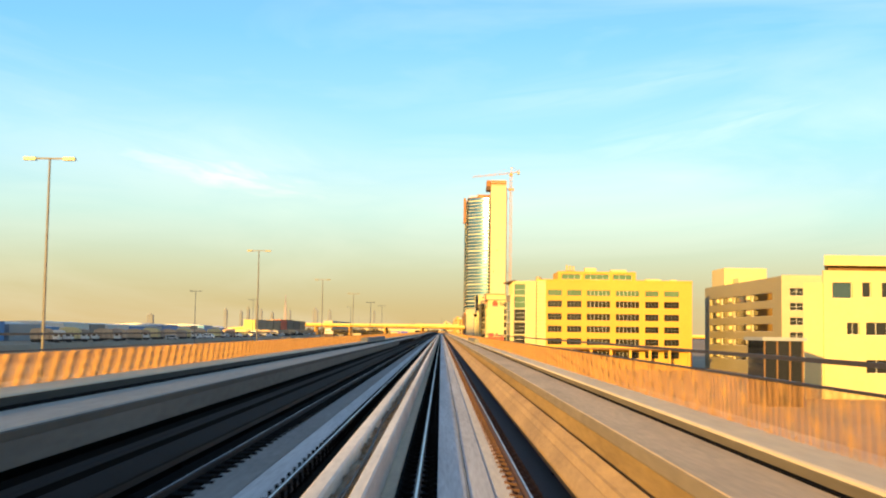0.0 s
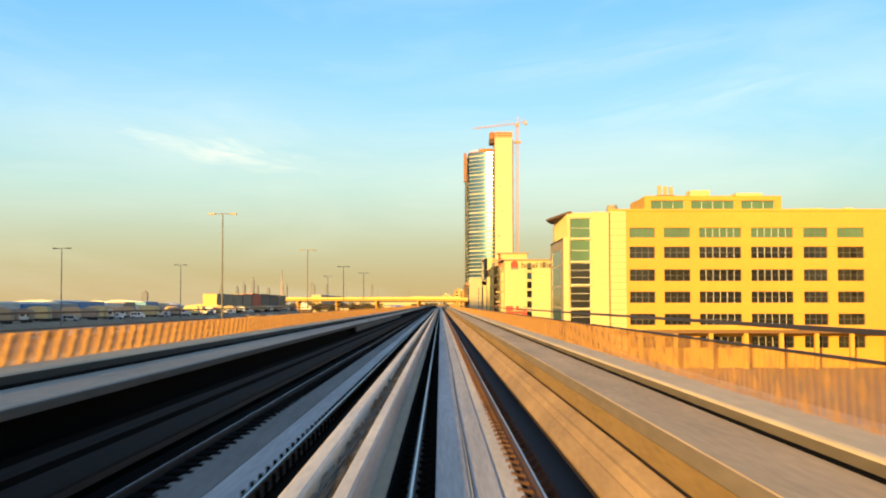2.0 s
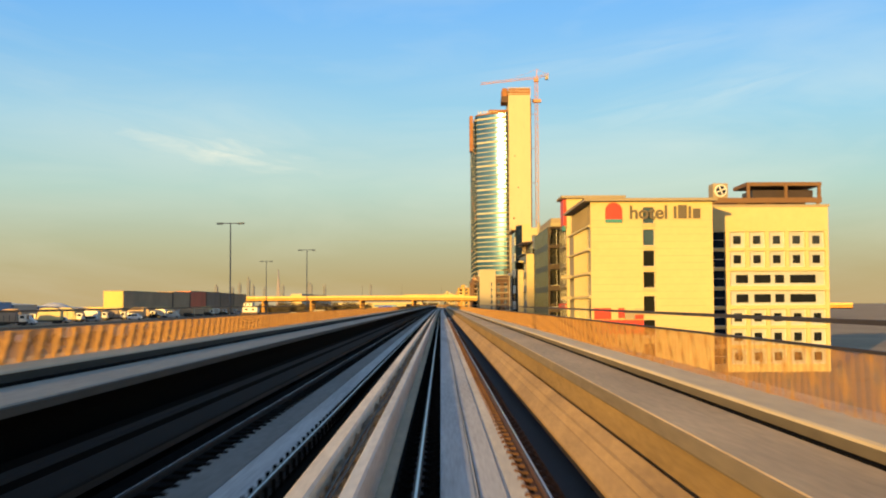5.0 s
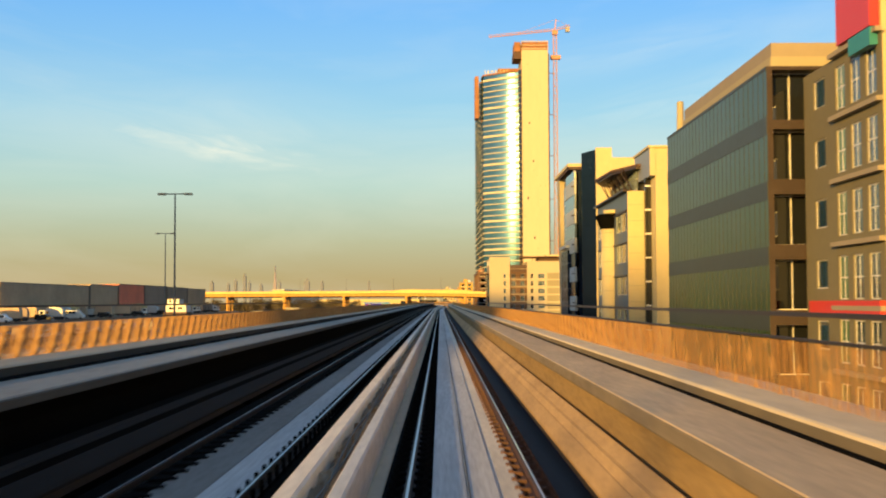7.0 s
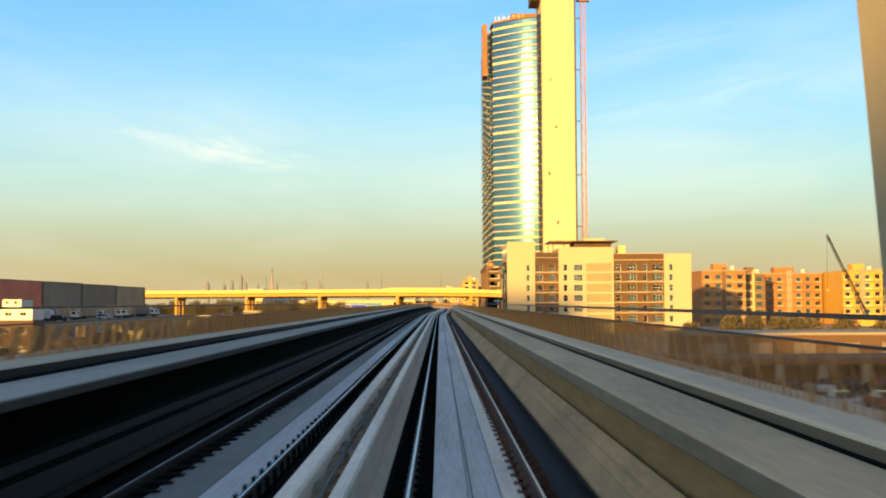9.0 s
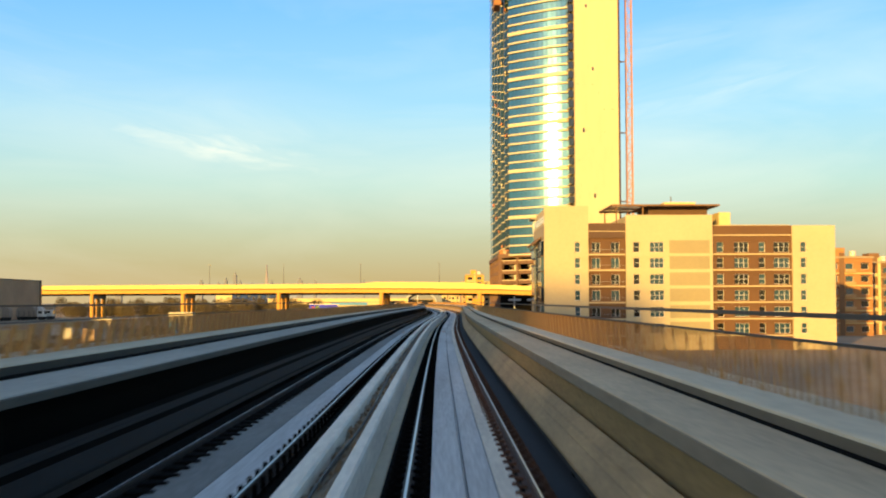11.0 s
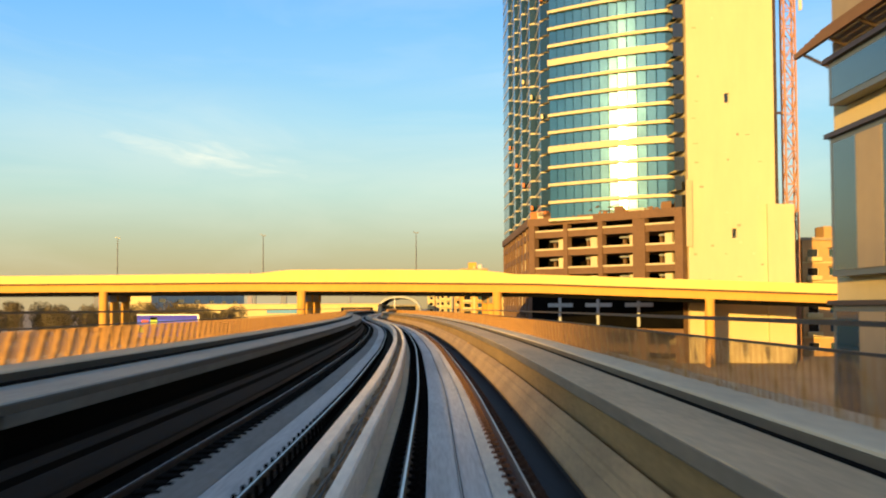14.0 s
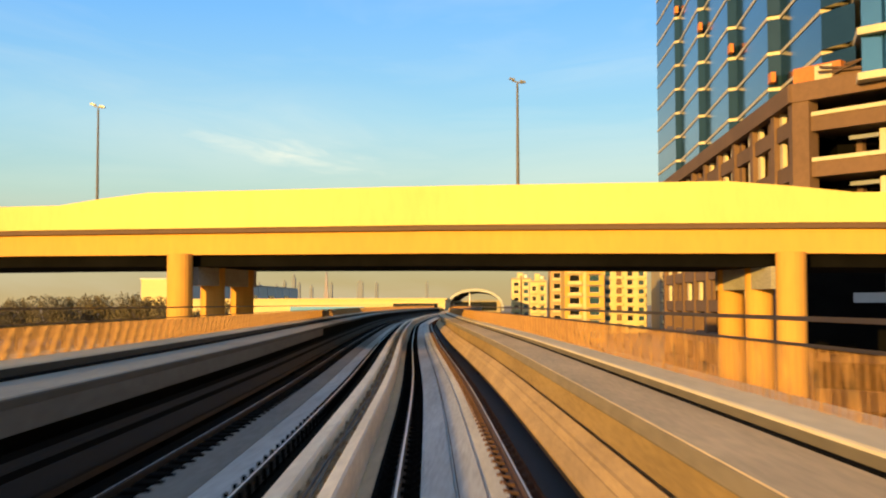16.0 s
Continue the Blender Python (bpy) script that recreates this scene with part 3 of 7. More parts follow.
# slabs and strips between and beside the rails
for lab, u0, u1, top, mat in (("smooth blue-grey concrete slab between two rails", -2.868, -2.33, -0.13, SLAB), ("smooth blue-grey concrete slab between two rails", -0.09, 0.72, -0.10, SLAB)):
    m = 0.33
    slab = sweep([(u0, -0.318), (u0, top - 0.02), (u0 + 0.03, top), (u1 - 0.03, top), (u1, top - 0.02), (u1, -0.318)]) if u0 < -1 else sweep([(u0, -0.318), (u0, top - 0.02), (u0 + 0.03, top), (m - 0.012, top), (m - 0.012, top - 0.03), (m + 0.012, top - 0.03), (m + 0.012, top), (u1 - 0.03, top), (u1, top - 0.02), (u1, -0.318)])
    tagged(part("track_slab", slab, SLAB), lab, "slab", kind="structure")
for lab, u0, u1, top, mat in (("cream concrete edge of the track slab", 0.722, 0.985, -0.115, KERB),
                              ("pale concrete drain strip beside the rail", -0.90, -0.69, -0.22, COPING), ("dark blue-grey gutter by the side wall", 1.412, 2.15, -0.28, GUTTERGREY)):
    tagged(part("drain_strip", sweep([(u0, -0.318), (u0, top - 0.015), (u0 + 0.02, top), (u1 - 0.02, top), (u1, top - 0.015), (u1, -0.318)]), mat), lab, "strip", kind="structure")

tagged(part("slab_edge", sweep([(-3.438, -0.318), (-3.438, -0.10), (-3.42, -0.085), (-3.33, -0.09), (-2.90, -0.125), (-2.87, -0.14), (-2.87, -0.318)]), SLABEDGE), "weathered grey concrete edge of the track slab", "slab", kind="structure")

# cable trough between the tracks
trough = thing("cable_trough", 0, 0, -0.32, "open concrete cable trough between the tracks", "cable trough", kind="structure")
part("kerb", sweep([(-1.64, -0.318), (-1.62, 0.26), (-1.58, 0.30), (-1.41, 0.30), (-1.38, 0.27), (-1.38, -0.318)]), KERB, trough)
part("kerb", sweep([(-1.08, -0.318), (-1.08, 0.27), (-1.055, 0.30), (-0.93, 0.30), (-0.905, 0.27), (-0.902, -0.318)]), KERB, trough)
grit = random.Random(17)
bm = bmesh.new()
last = None
for k in range(2600):
    y = -12 + 0.45 * k
    ring = [bm.verts.new((*side(y, u), 0.10 + grit.uniform(-0.07, 0.09))) for u in (-1.379, -1.28, -1.18, -1.081)]
    if last:
        for a in range(3):
            bm.faces.new((last[a], last[a + 1], ring[a + 1], ring[a]))
    last = ring
part("fill", bm, DEBRIS, trough, "dusty cables and grit")
verts, polys = [], []
for k in range(7000):
    x, y = side(-10 + 0.16 * k + grit.uniform(-0.1, 0.1), grit.uniform(-1.34, -1.12))
    r, z = grit.uniform(0.025, 0.065), 0.12 + grit.uniform(-0.04, 0.05)
    turn = Euler((grit.uniform(0, 3), grit.uniform(0, 3), grit.uniform(0, 3))).to_matrix()
    b = len(verts)
    verts += [U * (Vector((x, y, z)) + turn @ Vector(p) * r) - U * Vector((0, 0, -0.32)) for p in ((1, 0, 0), (-1, 0, 0), (0, 0.8, 0), (0, -0.8, 0), (0, 0, 0.7), (0, 0, -0.7))]
    polys += [(b + i, b + j, b + m) for i, j, m in ((0, 2, 4), (2, 1, 4), (1, 3, 4), (3, 0, 4), (2, 0, 5), (1, 2, 5), (3, 1, 5), (0, 3, 5))]
stones = bpy.data.meshes.new("ballast")
stones.from_pydata(verts, [], polys)
stones.materials.append(STONE)
o = new("ballast", stones)
o.parent = trough
tagged(o, "loose brown ballast stones", kind="stuff")
for k in range(2):
    curve = bmesh.new()
    pts = [(*side(-30 + 2.2 * i, -1.22 + 0.05 * math.sin(i * (0.7 + 0.2 * k) + k)), 0.20 + 0.03 * math.sin(i * 1.3 + 2 * k)) for i in range(560)]
    for a, b in zip(pts, pts[1:]):
        beam(curve, a, b, 0.022)
    part("cable", curve, RUBBER, trough)

# a loose cable on the slab
bm = bmesh.new()
pts = [(*side(-30 + 4 * i, 0.36 + 0.008 * math.sin(i * 0.9)), -0.095) for i in range(300)]
for a, b in zip(pts, pts[1:]):
    beam(bm, a, b, 0.014)
tagged(part("slab_cable", bm, RUBBER), "thin black cable lying on the track slab", "cable", kind="structure")
for y in (208, 275, 946, 1002):
    x = side(y, 2.02)[0]
    tagged(part("junction_box", boxes((x - 0.02, x + 0.04, y - 0.10, y + 0.10, 0.47, 0.55)), COVER), "small pale junction box on the conductor rail cover", "box")

# fences on the parapets
for u, lean in ((3.12, 1), (-6.45, -1)):
    fence = thing("fence", 0, 0, 1.3, "sand-painted slatted railing with two dark handrails on the parapet", "fence", "parapet fences", "structure")
    part("handrail", sweep(bar(u - 0.02, u + 0.02, 2.00, 2.04) if lean > 0 else bar(u - 0.02, u + 0.02, 2.07, 2.105)), DARKMETAL, fence, "dark steel handrail")
    part("handrail", sweep(bar(u - 0.015, u + 0.015, 1.79, 1.815) if lean > 0 else bar(u - 0.015, u + 0.015, 1.82, 1.845)), DARKMETAL, fence, "dark steel handrail")
    # fine upright slats, and broader bars whose forward lean fits the camera's view
    for kind, wide, thick, slant, pitch, count, singles, mat in (("slat", 0.012 if lean > 0 else 0.010, 0.009, 0.10, 0.20 if lean > 0 else 0.13, 6700 if lean > 0 else 10400, 150, SLATMETAL),
                                                                 ("leaning_bar", 0.005 if lean > 0 else 0.045, 0.02, 0.80, 0.77, 1740, 140, BARMETAL)):
        me = bpy.data.meshes.new(kind)
        s = boxes((-wide, wide, -thick, thick, -0.12, 0.50))
        for v in s.verts:
            v.co.y += slant * v.co.z
        for v in s.verts:
            v.co *= U
        s.to_mesh(me)
        me.materials.append(mat)
        cos, faces = [v.co.copy() for v in s.verts], [[v.index for v in f.verts] for f in s.faces]
        s.free()
        verts, polys = [], []
        for k in range(count):
            x, yy = side(2 + pitch * k, u + (0.03 if kind == "slat" else 0.0))
            if k < singles:
                o = new(kind, me)
                o.parent, o.location = fence, (U * x, U * yy, U * sunk(yy, 1.3) - U * 1.3)
            else:
                b = len(verts)
                verts += [(c.x + U * x, c.y + U * yy, c.z + U * (sunk(yy, 1.3) - 1.3)) for c in cos]
                polys += [[i + b for i in p] for p in faces]
        rest = bpy.data.meshes.new(kind + "s")
        rest.from_pydata(verts, [], polys)
        rest.materials.append(mat)
        o = new(kind + "s", rest)
        o.parent = fence
        tagged(o, kind="stuff")

for u, y in ((-2.80, 788.3), (0.12, 789.8)):
    x, yy = side(y, u)
    tagged(part("paint_mark", boxes((x - 0.14, x + 0.14, yy - 0.7, yy + 0.7, -0.14 if u < -1 else -0.11, -0.125 if u < -1 else -0.095)), ORANGE), "thin orange patch on the track slab", "paint mark")

# ---------------------------------------------------------------- buildings beside the line
def yellow_offices():
    b = thing("office_building", 45, 310, GROUND, "yellow-ochre five-storey office block with strip windows", "building")
    f = Face(24.3, 298, 0)
    f.trim = POST
    holes = []
    for z0, z1, pane in ((11.75, 13.2, GREENGLASS), (8.75, 10.45, DARKGLASS), (5.45, 7.15, DARKGLASS), (2.3, 3.95, DARKGLASS), (-0.9, 0.75, DARKGLASS), (-4.2, -2.5, DARKGLASS)):
        for x0, x1, n in ((27.4, 31.1, 3), (32.4, 36.2, 3), (37.5, 43.6, 5), (45.0, 51.1, 5), (52.6, 56.1, 3), (57.5, 61.4, 3)):
            holes.append((x0 - 24.3, x1 - 24.3, z0, z1, pane, n, 1))
    f.wall(b, YELLOW, 0, 40.4, GROUND, 15.6, holes, 0.45)
    part("body", boxes((24.4, 64.7, 298.5, 322, GROUND, 15.2)), YELLOW, b)
    p = Face(30.5, 303, 0)
    p.wall(b, YELLOW, 0, 20.5, 15.2, 18.3, [(1.0, 6.0, 16.2, 17.6, GREENGLASS, 2, 0), (7.0, 13.5, 16.2, 17.6, GREENGLASS, 3, 0), (14.5, 19.5, 16.2, 17.6, GREENGLASS, 2, 0)], 0.5, name="penthouse_wall")
    part("penthouse", boxes((30.5, 51.0, 303.5, 316, 15.2, 18.2)), YELLOW, b)
    part("coping", boxes((24.35, 64.9, 297.8, 298.8, 15.6, 15.9)), YELLOW, b)
    for row in ((38, 41, 306, 309, 18.2, 19.4), (45, 49, 306, 310, 18.2, 19.0), (54, 58, 305, 309, 15.2, 16.6), (60, 61.5, 302, 304, 15.2, 16.4)):
        part("roof_unit", boxes(row), CREAM, b)
    for k in range(3):
        part("roof_sign_bar", boxes((32.6 + 0.85 * k, 33.2 + 0.85 * k, 303.6, 303.8, 18.5, 19.9 - 0.1 * k)), OLIVEPANEL, b)
    part("roof_sign_frame", boxes((32.4, 35.2, 303.82, 303.9, 18.25, 18.5)), POST, b)
    part("stair_pier", boxes((24.35, 26.9, 297.8, 297.996, GROUND, 15.58)), CREAM, b, "pale ribbed stair pier")
    for k in range(22):
        part("wall_joint", boxes((24.5, 26.8, 297.74, 297.796, -5.6 + 0.98 * k, -5.5 + 0.98 * k)), OLIVEPANEL, b)
    part("roof_tank", tube(bmesh.new(), (25.2, 300, 15.9), (25.2, 300, 16.6), 0.9, 0.7, 16), TAUPE, b)
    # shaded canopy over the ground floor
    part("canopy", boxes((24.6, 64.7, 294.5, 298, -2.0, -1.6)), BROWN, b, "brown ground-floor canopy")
    for k in range(8):
        x = 28 + 5 * k
        part("column", boxes((x, x + 0.6, 294.7, 295.3, GROUND, -2.0)), YELLOW, b)

    w = thing("office_wing", 20, 305, GROUND, "cream office wing with green stair glazing and a jutting canopy roof", "building")
    f = Face(18.6, 297.2, 0)
    holes = [(0.12, 3.05, z, z + h, pane, 0, n) for z, h, pane, n in ((11.65, 2.9, GREENGLASS, 1), (8.3, 3.1, GREENGLASS, 1), (4.95, 3.1, DARKGLASS, 2), (1.55, 3.15, DARKGLASS, 2), (-1.8, 3.1, DARKGLASS, 2), (-5.15, 3.1, DARKGLASS, 2))]
    f.wall(w, CREAM, 0, 5.7, GROUND, 15.3, holes, 0.4)
    part("wing_coping", boxes((21.7, 24.34, 297.1, 297.6, 15.301, 15.42)), CREAM, w)
    for z in (11.45, 8.1, 4.75, 1.35, -2.0):
        part("sill", f.block(bmesh.new(), 0.5, 3.3, z, z + 0.14, -0.1, 0.0), WHITE, w)
    part("body", boxes((18.65, 24.25, 297.65, 322, GROUND, 15.0)), CREAM, w)
    # projecting glazed bay towards the track
    g = Face(17.74, 316.7, -90)
    g.wall(w, TAUPE, 0, 19.1, GROUND, 11.76, [(2.3, 16.1, z0, z1, GREENGLASS, 0, 0) for z0, z1 in ((7.9, 10.2), (4.75, 7.75), (1.65, 4.6), (-1.5, 1.5), (-4.6, -1.65))], 0.14, name="bay_wall")
    part("bay_back", boxes((17.89, 18.15, 297.6, 316.6, GROUND, 11.4)), TAUPE, w)
    part("bay", boxes((18.16, 18.62, 297.3, 316.7, GROUND, 11.5)), TAUPE, w)
    part("bay_end", boxes((17.72, 18.55, 297.0, 297.6, GROUND, 11.8)), CREAM, w)
    part("bay_top", boxes((17.74, 18.62, 297.6, 316.7, 11.5, 11.74)), TAUPE, w)
    # upper screen of fins and the canopy
    for k in range(24):
        y = 297.7 + 0.8 * k
        part("fin", boxes((18.36, 18.6, y, y + 0.3, 11.74, 15.2)), CREAM, w)
    part("screen_rail", boxes((18.42, 18.6, 297.6, 316.6, 13.3, 13.45)), CREAM, w)
    part("screen_back", boxes((18.61, 18.64, 297.7, 316.6, 11.74, 15.0)), YELLOW, w)
    part("canopy_roof", prism(bmesh.new(), [(18.5, 296.95), (18.95, 296.95), (20.2, 320), (18.2, 320), (16.7, 312.9)], 15.2, 15.5), BROWN, w, "brown jutting canopy roof")


def parking_block():
    b = thing("parking_block", 85, 290, GROUND, "taupe multi-storey car park with long dark slots", "building")
    f = Face(73.988, 324, -90)
    holes = [(u0, u1, z, z + 1.75, DARKGLASS, 0, 0) for z in (-3.9, -0.4, 3.1, 6.6, 10.1) for u0, u1 in ((6, 14), (18, 27), (31, 44), (48, 66))]
    # greyer tone puts the weaker light on this side into its colour
    f.wall(b, GREYTAN, 0, 72.98, GROUND, 15.2, holes, 0.6)
    for u in (15.5, 28.5, 46):
        for z in (-3.4, 0.1, 3.6, 7.1, 10.6):
            bm = bmesh.new()
            f.block(bm, u, u + 1.6, z, z + 0.9, -0.7, 0)
            part("balcony", bm, CREAM, b)
    e = Face(74, 251, 0)
    e.wall(b, WHITE, 0, 14, GROUND, 15.4, [(1.8, 4.8, z, z + 1.7, DARKGLASS, 1, 1) for z in (-5.1, -1.9, 1.3, 4.5, 7.7, 10.9)], 0.4, name="end_wall")
    part("body", boxes((74.65, 110, 251.5, 324, GROUND, 14.9)), TAUPE, b)
    part("stair_head", boxes((74.8, 86, 305, 319, 14.9, 19.9)), CREAM, b)
    part("stair_head", boxes((77, 82, 299, 305, 14.9, 17.0)), CREAM, b)


def cream_showroom():
    b = thing("cream_building", 65, 185, GROUND, "cream low-rise building with a deep roof slab", "building")
    f = Face(56.3, 170, 0)
    holes = [(1.3, 4.3, 7.8, 10.15, BLUEGLASS, 0, 0), (5.7, 7.1, 8.0, 10.2, DARKGLASS, 0, 0), (3.4, 5.3, 2.45, 4.25, DARKGLASS, 1, 0), (6.2, 16.0, 2.4, 4.3, DARKGLASS, 5, 0), (6.2, 16.0, -3.2, -1.2, DARKGLASS, 5, 0), (8.6, 16, 8.0, 10.2, DARKGLASS, 3, 0)]
    f.wall(b, CREAM, 0, 26.7, GROUND, 11.9, holes, 0.6)
    part("body", prism(bmesh.new(), [(56.4, 170.65), (83, 170.65), (83, 200), (66.5, 200)], GROUND, 11.8), CREAM, b)
    part("low_wing", prism(bmesh.new(), [(53.45, 170.2), (56.28, 170.2), (66.3, 200), (63.2, 200)], GROUND, 10.0), CREAM, b)
    # brown band holds the roof slab's shadow as colour
    part("roof_band", prism(bmesh.new(), [(57.4, 171.2), (83, 171.2), (83, 200), (67, 200)], 11.9, 12.6), BROWN, b)
    part("roof_slab", prism(bmesh.new(), [(56.2, 169.3), (86, 169.3), (86, 201), (67, 201)], 12.6, 14.1), CREAM, b)
    k = thing("kiosk", 44, 150, GROUND, "low dark kiosk with a flat pale roof", "kiosk")
    part("body", boxes((41.9, 46.9, 150, 158, GROUND, 1.5)), DARKGLASS, k)
    for m in range(4):
        part("post", boxes((41.8 + 1.65 * m, 42.0 + 1.65 * m, 149.8, 149.98, GROUND, 1.5)), BROWN, k)
    part("roof", boxes((41.5, 47.3, 149.4, 158.6, 1.5, 1.95)), GREYBOARD, k)


def letters(parent, text, size, at, mat, deep=0.08):
    """Raised letters of the built-in font on a face that looks towards -y."""
    cu = bpy.data.curves.new("letters", "FONT")
    cu.body, cu.size, cu.extrude, cu.offset = text, size * U, deep * U / 2, 0.022 * size * U
    tmp = bpy.data.objects.new("letters", cu)
    me = bpy.data.meshes.new_from_object(tmp)
    bpy.data.objects.remove(tmp)
    me.materials.append(mat)
    ob = new("lettering", me)
    ob.parent = parent
    off = base_of(parent)
    ob.matrix_basis = pose(*[U * (a - o) for a, o in zip(at, off)], 90, 0, 0)
    return ob


def hotel_one():
    h = thing("hotel", 28, 480, GROUND, "cream hotel block with a glazed slot and dark roof lettering", "building")
    f = Face(18.9, 470, 0)
    holes = [(6.6, 8.1, z, z + 2.05, BLUEGLASS if z > 8 else DARKGLASS, 0, 0) for z in (12.2, 9.4, 6.75, 4.05, 1.0, -2.0, -5.0)]
    f.wall(h, CREAM, 0, 15.4, GROUND, 15.0, holes, 0.5)
    part("body", boxes((19.3, 34.2, 470.55, 493, GROUND, 14.7)), CREAM, h)
    part("roof_edge", boxes((18.0, 34.8, 469.2, 494, 15.0, 15.35)), TAUPE, h)
    # shop fascia: a red banner under a row of mixed sign panels
    part("ground_band", boxes((19.2, 25.4, 469.7, 469.98, -1.7, 0.05)), RED, h, "red ground-floor banner")
    for k, (x0, x1, z0, z1, mat) in enumerate(((19.2, 21.3, 0.15, 1.55, RED), (21.35, 22.2, 0.15, 1.2, CREAM), (22.25, 23.0, 0.3, 1.55, RED), (23.05, 24.3, 0.15, 1.1, TAUPE), (24.35, 25.4, 0.15, 0.7, RED), (24.35, 25.4, 0.75, 1.5, OLIVEPANEL))):
        part("shop_sign", boxes((x0, x1, 469.74, 469.98, z0, z1)), mat, h)
    for k in range(4):
        part("text_bar", boxes((21.6 + 0.75 * k, 22.2 + 0.75 * k, 469.66, 469.69, -1.2 + 0.1 * (k % 2), -0.5)), (ORANGE, BROWN)[k % 2], h)
    for z in (12.2, 9.4, 6.75, 4.05, 1.0, -2.0, -5.0):
        part("sill", f.block(bmesh.new(), 6.45, 8.25, z - 0.42, z - 0.27, -0.12, 0.3), WHITE, h)
        part("sill", f.block(bmesh.new(), 6.45, 8.25, z - 0.16, z - 0.01, -0.12, 0.3), WHITE, h)
    for k in range(20):
        z = -4.5 + 0.9 * k
        part("cladding_joint", boxes((19.0, 25.3, 469.984, 469.997, z, z + 0.035)), OLIVEPANEL, h)
        part("cladding_joint", boxes((27.3, 34.2, 469.984, 469.997, z, z + 0.035)), OLIVEPANEL, h)
    word = letters(h, "hotel", 2.36, (23.75, 469.9, 12.8), SIGNGREY)
    wide = max(v.co.x for v in word.data.vertices) / U
    u = 23.75 + 1.17 * wide
    for w, z in ((0.10, 1.55), (0.33, 1.7), (0.10, 1.55), (0.28, 1.25)):
        part("sign_bar", boxes((u, u + 0.7 * w * wide, 469.86, 469.94, 12.8, 12.8 + z)), SIGNGREY, h, "plain dark sign shape")
        u += 0.7 * (w + 0.063) * wide
    # rounded red sign with a teal foot
    bm = bmesh.new()
    arch = [(20.75, 12.75), (22.85, 12.75), (22.85, 13.9)] + [(21.8 + 1.05 * math.cos(a), 13.9 + 0.95 * math.sin(a)) for a in (0.35, 0.7, 1.05, 1.4, 1.74, 2.09, 2.44, 2.79)] + [(20.75, 13.9)]
    near, far = [bm.verts.new((x, 469.8, z)) for x, z in arch], [bm.verts.new((x, 469.98, z)) for x, z in arch]
    for k in range(len(arch)):
        bm.faces.new((near[k], far[k], far[(k + 1) % len(arch)], near[(k + 1) % len(arch)]))
    bm.faces.new(near)
    bm.faces.new(far[::-1])
    bmesh.ops.recalc_face_normals(bm, faces=bm.faces)
    part("sign", bm, RED, h, "red sign panel with a rounded top")
    part("sign_foot", boxes((20.75, 22.85, 469.8, 469.98, 12.3, 12.74)), TEAL, h)
    g = Face(18.888, 494, -90)
    holes = []
    for z in (-2.85, 0.15, 3.15, 6.15, 9.15):
        for u, w in ((7.2, 1.7), (9.6, 1.8), (12.2, 1.8), (14.8, 1.8), (17.4, 1.8), (20.2, 3.0)):
            holes.append((u, u + w, z, z + 2.55, DARKGLASS if u > 20 else BLUEGLASS, 0, 0 if u > 20 else 1))
    g.wall(h, OLIVEPANEL, 0, 23.98, GROUND, 12.2, holes, 0.14, name="side_wall")
    part("side_back", boxes((19.04, 19.29, 470.55, 494, GROUND, 12.1)), TAUPE, h)
    for z in (6.15, 9.15):
        part("tan_panel", g.block(bmesh.new(), 1.0, 6.2, z, z + 2.4, -0.05, 0.0), TAUPE, h)
    for z in (-3.2, -0.2, 2.8, 5.8, 8.8, 11.8):
        part("ledge", g.block(bmesh.new(), 0, 23.9, z, z + 0.24, -0.32, -0.002), CREAM, h)
    for z in (2.8, 5.8):
        bm = bmesh.new()
        prism(bm, [(18.5, 487.5), (18.5, 493), (17.3, 491)][::-1], z - 0.1, z + 0.35)
        part("balcony", bm, CREAM, h)
    for k in range(19):
        y = 470.8 + 1.2 * k
        part("roof_fin", boxes((18.95, 19.03, y, y + 0.14, 12.22, 14.98)), TAUPE, h)
    # dark sheet behind the fins stands for the recess in shade
    part("roof_glass", boxes((19.19, 19.29, 470.6, 493, 12.22, 14.98)), DARKBROWN, h, "dark sheet for the shade of the top-storey recess")
    for u in (6.9, 9.25, 11.75, 14.35, 16.95, 19.55):
        part("pilaster", g.block(bmesh.new(), u, u + 0.2, GROUND, 11.8, -0.16, -0.004), CREAM, h)
    # stair tower with the red sign
    t = thing("hotel_tower", 23, 508, GROUND, "cream stair tower with an upright red sign", "building")
    f = Face(19.4, 502.5, 0)
    f.wall(t, CREAM, 0, 7, GROUND, 13.8, [], 0.4)
    part("body", boxes((19.75, 26.4, 502.95, 513.4, GROUND, 13.6)), CREAM, t)
    g = Face(19.388, 513.4, -90)
    floors = [-4.48 + 3.07 * k for k in range(7)]
    holes = [(1.6, 3.3, z + 1.05, z + 2.5, BLUEGLASS, 0, 0) for z in floors[:-1]] + [(u, u + 1.25, z + 0.5, z + 2.6, GREENGLASS if u < 6 else BLUEGLASS, 1, 1) for z in floors[:-1] for u in (4.9, 6.9, 8.9)]
    # side of the cream tower darkened in colour for its weaker light
    g.wall(t, SHADETAN, 0, 10.88, GROUND, 13.94, holes, 0.14, name="side_wall")
    for z in floors:
        part("ledge", g.block(bmesh.new(), 4.6, 10.9, z - 0.02, z + 0.2, -0.3, -0.002), TAUPE, t)
    part("upper_body", boxes((19.5, 28, 502.9, 508.5, 13.8, 18.4)), CREAM, t)
    part("roof_edge", boxes((18.6, 28.6, 502.2, 509.2, 18.4, 18.8)), TAUPE, t)
    part("sign", boxes((19.0, 19.45, 502.95, 507.2, 14.25, 18.2)), RED, t, "upright red sign panel")
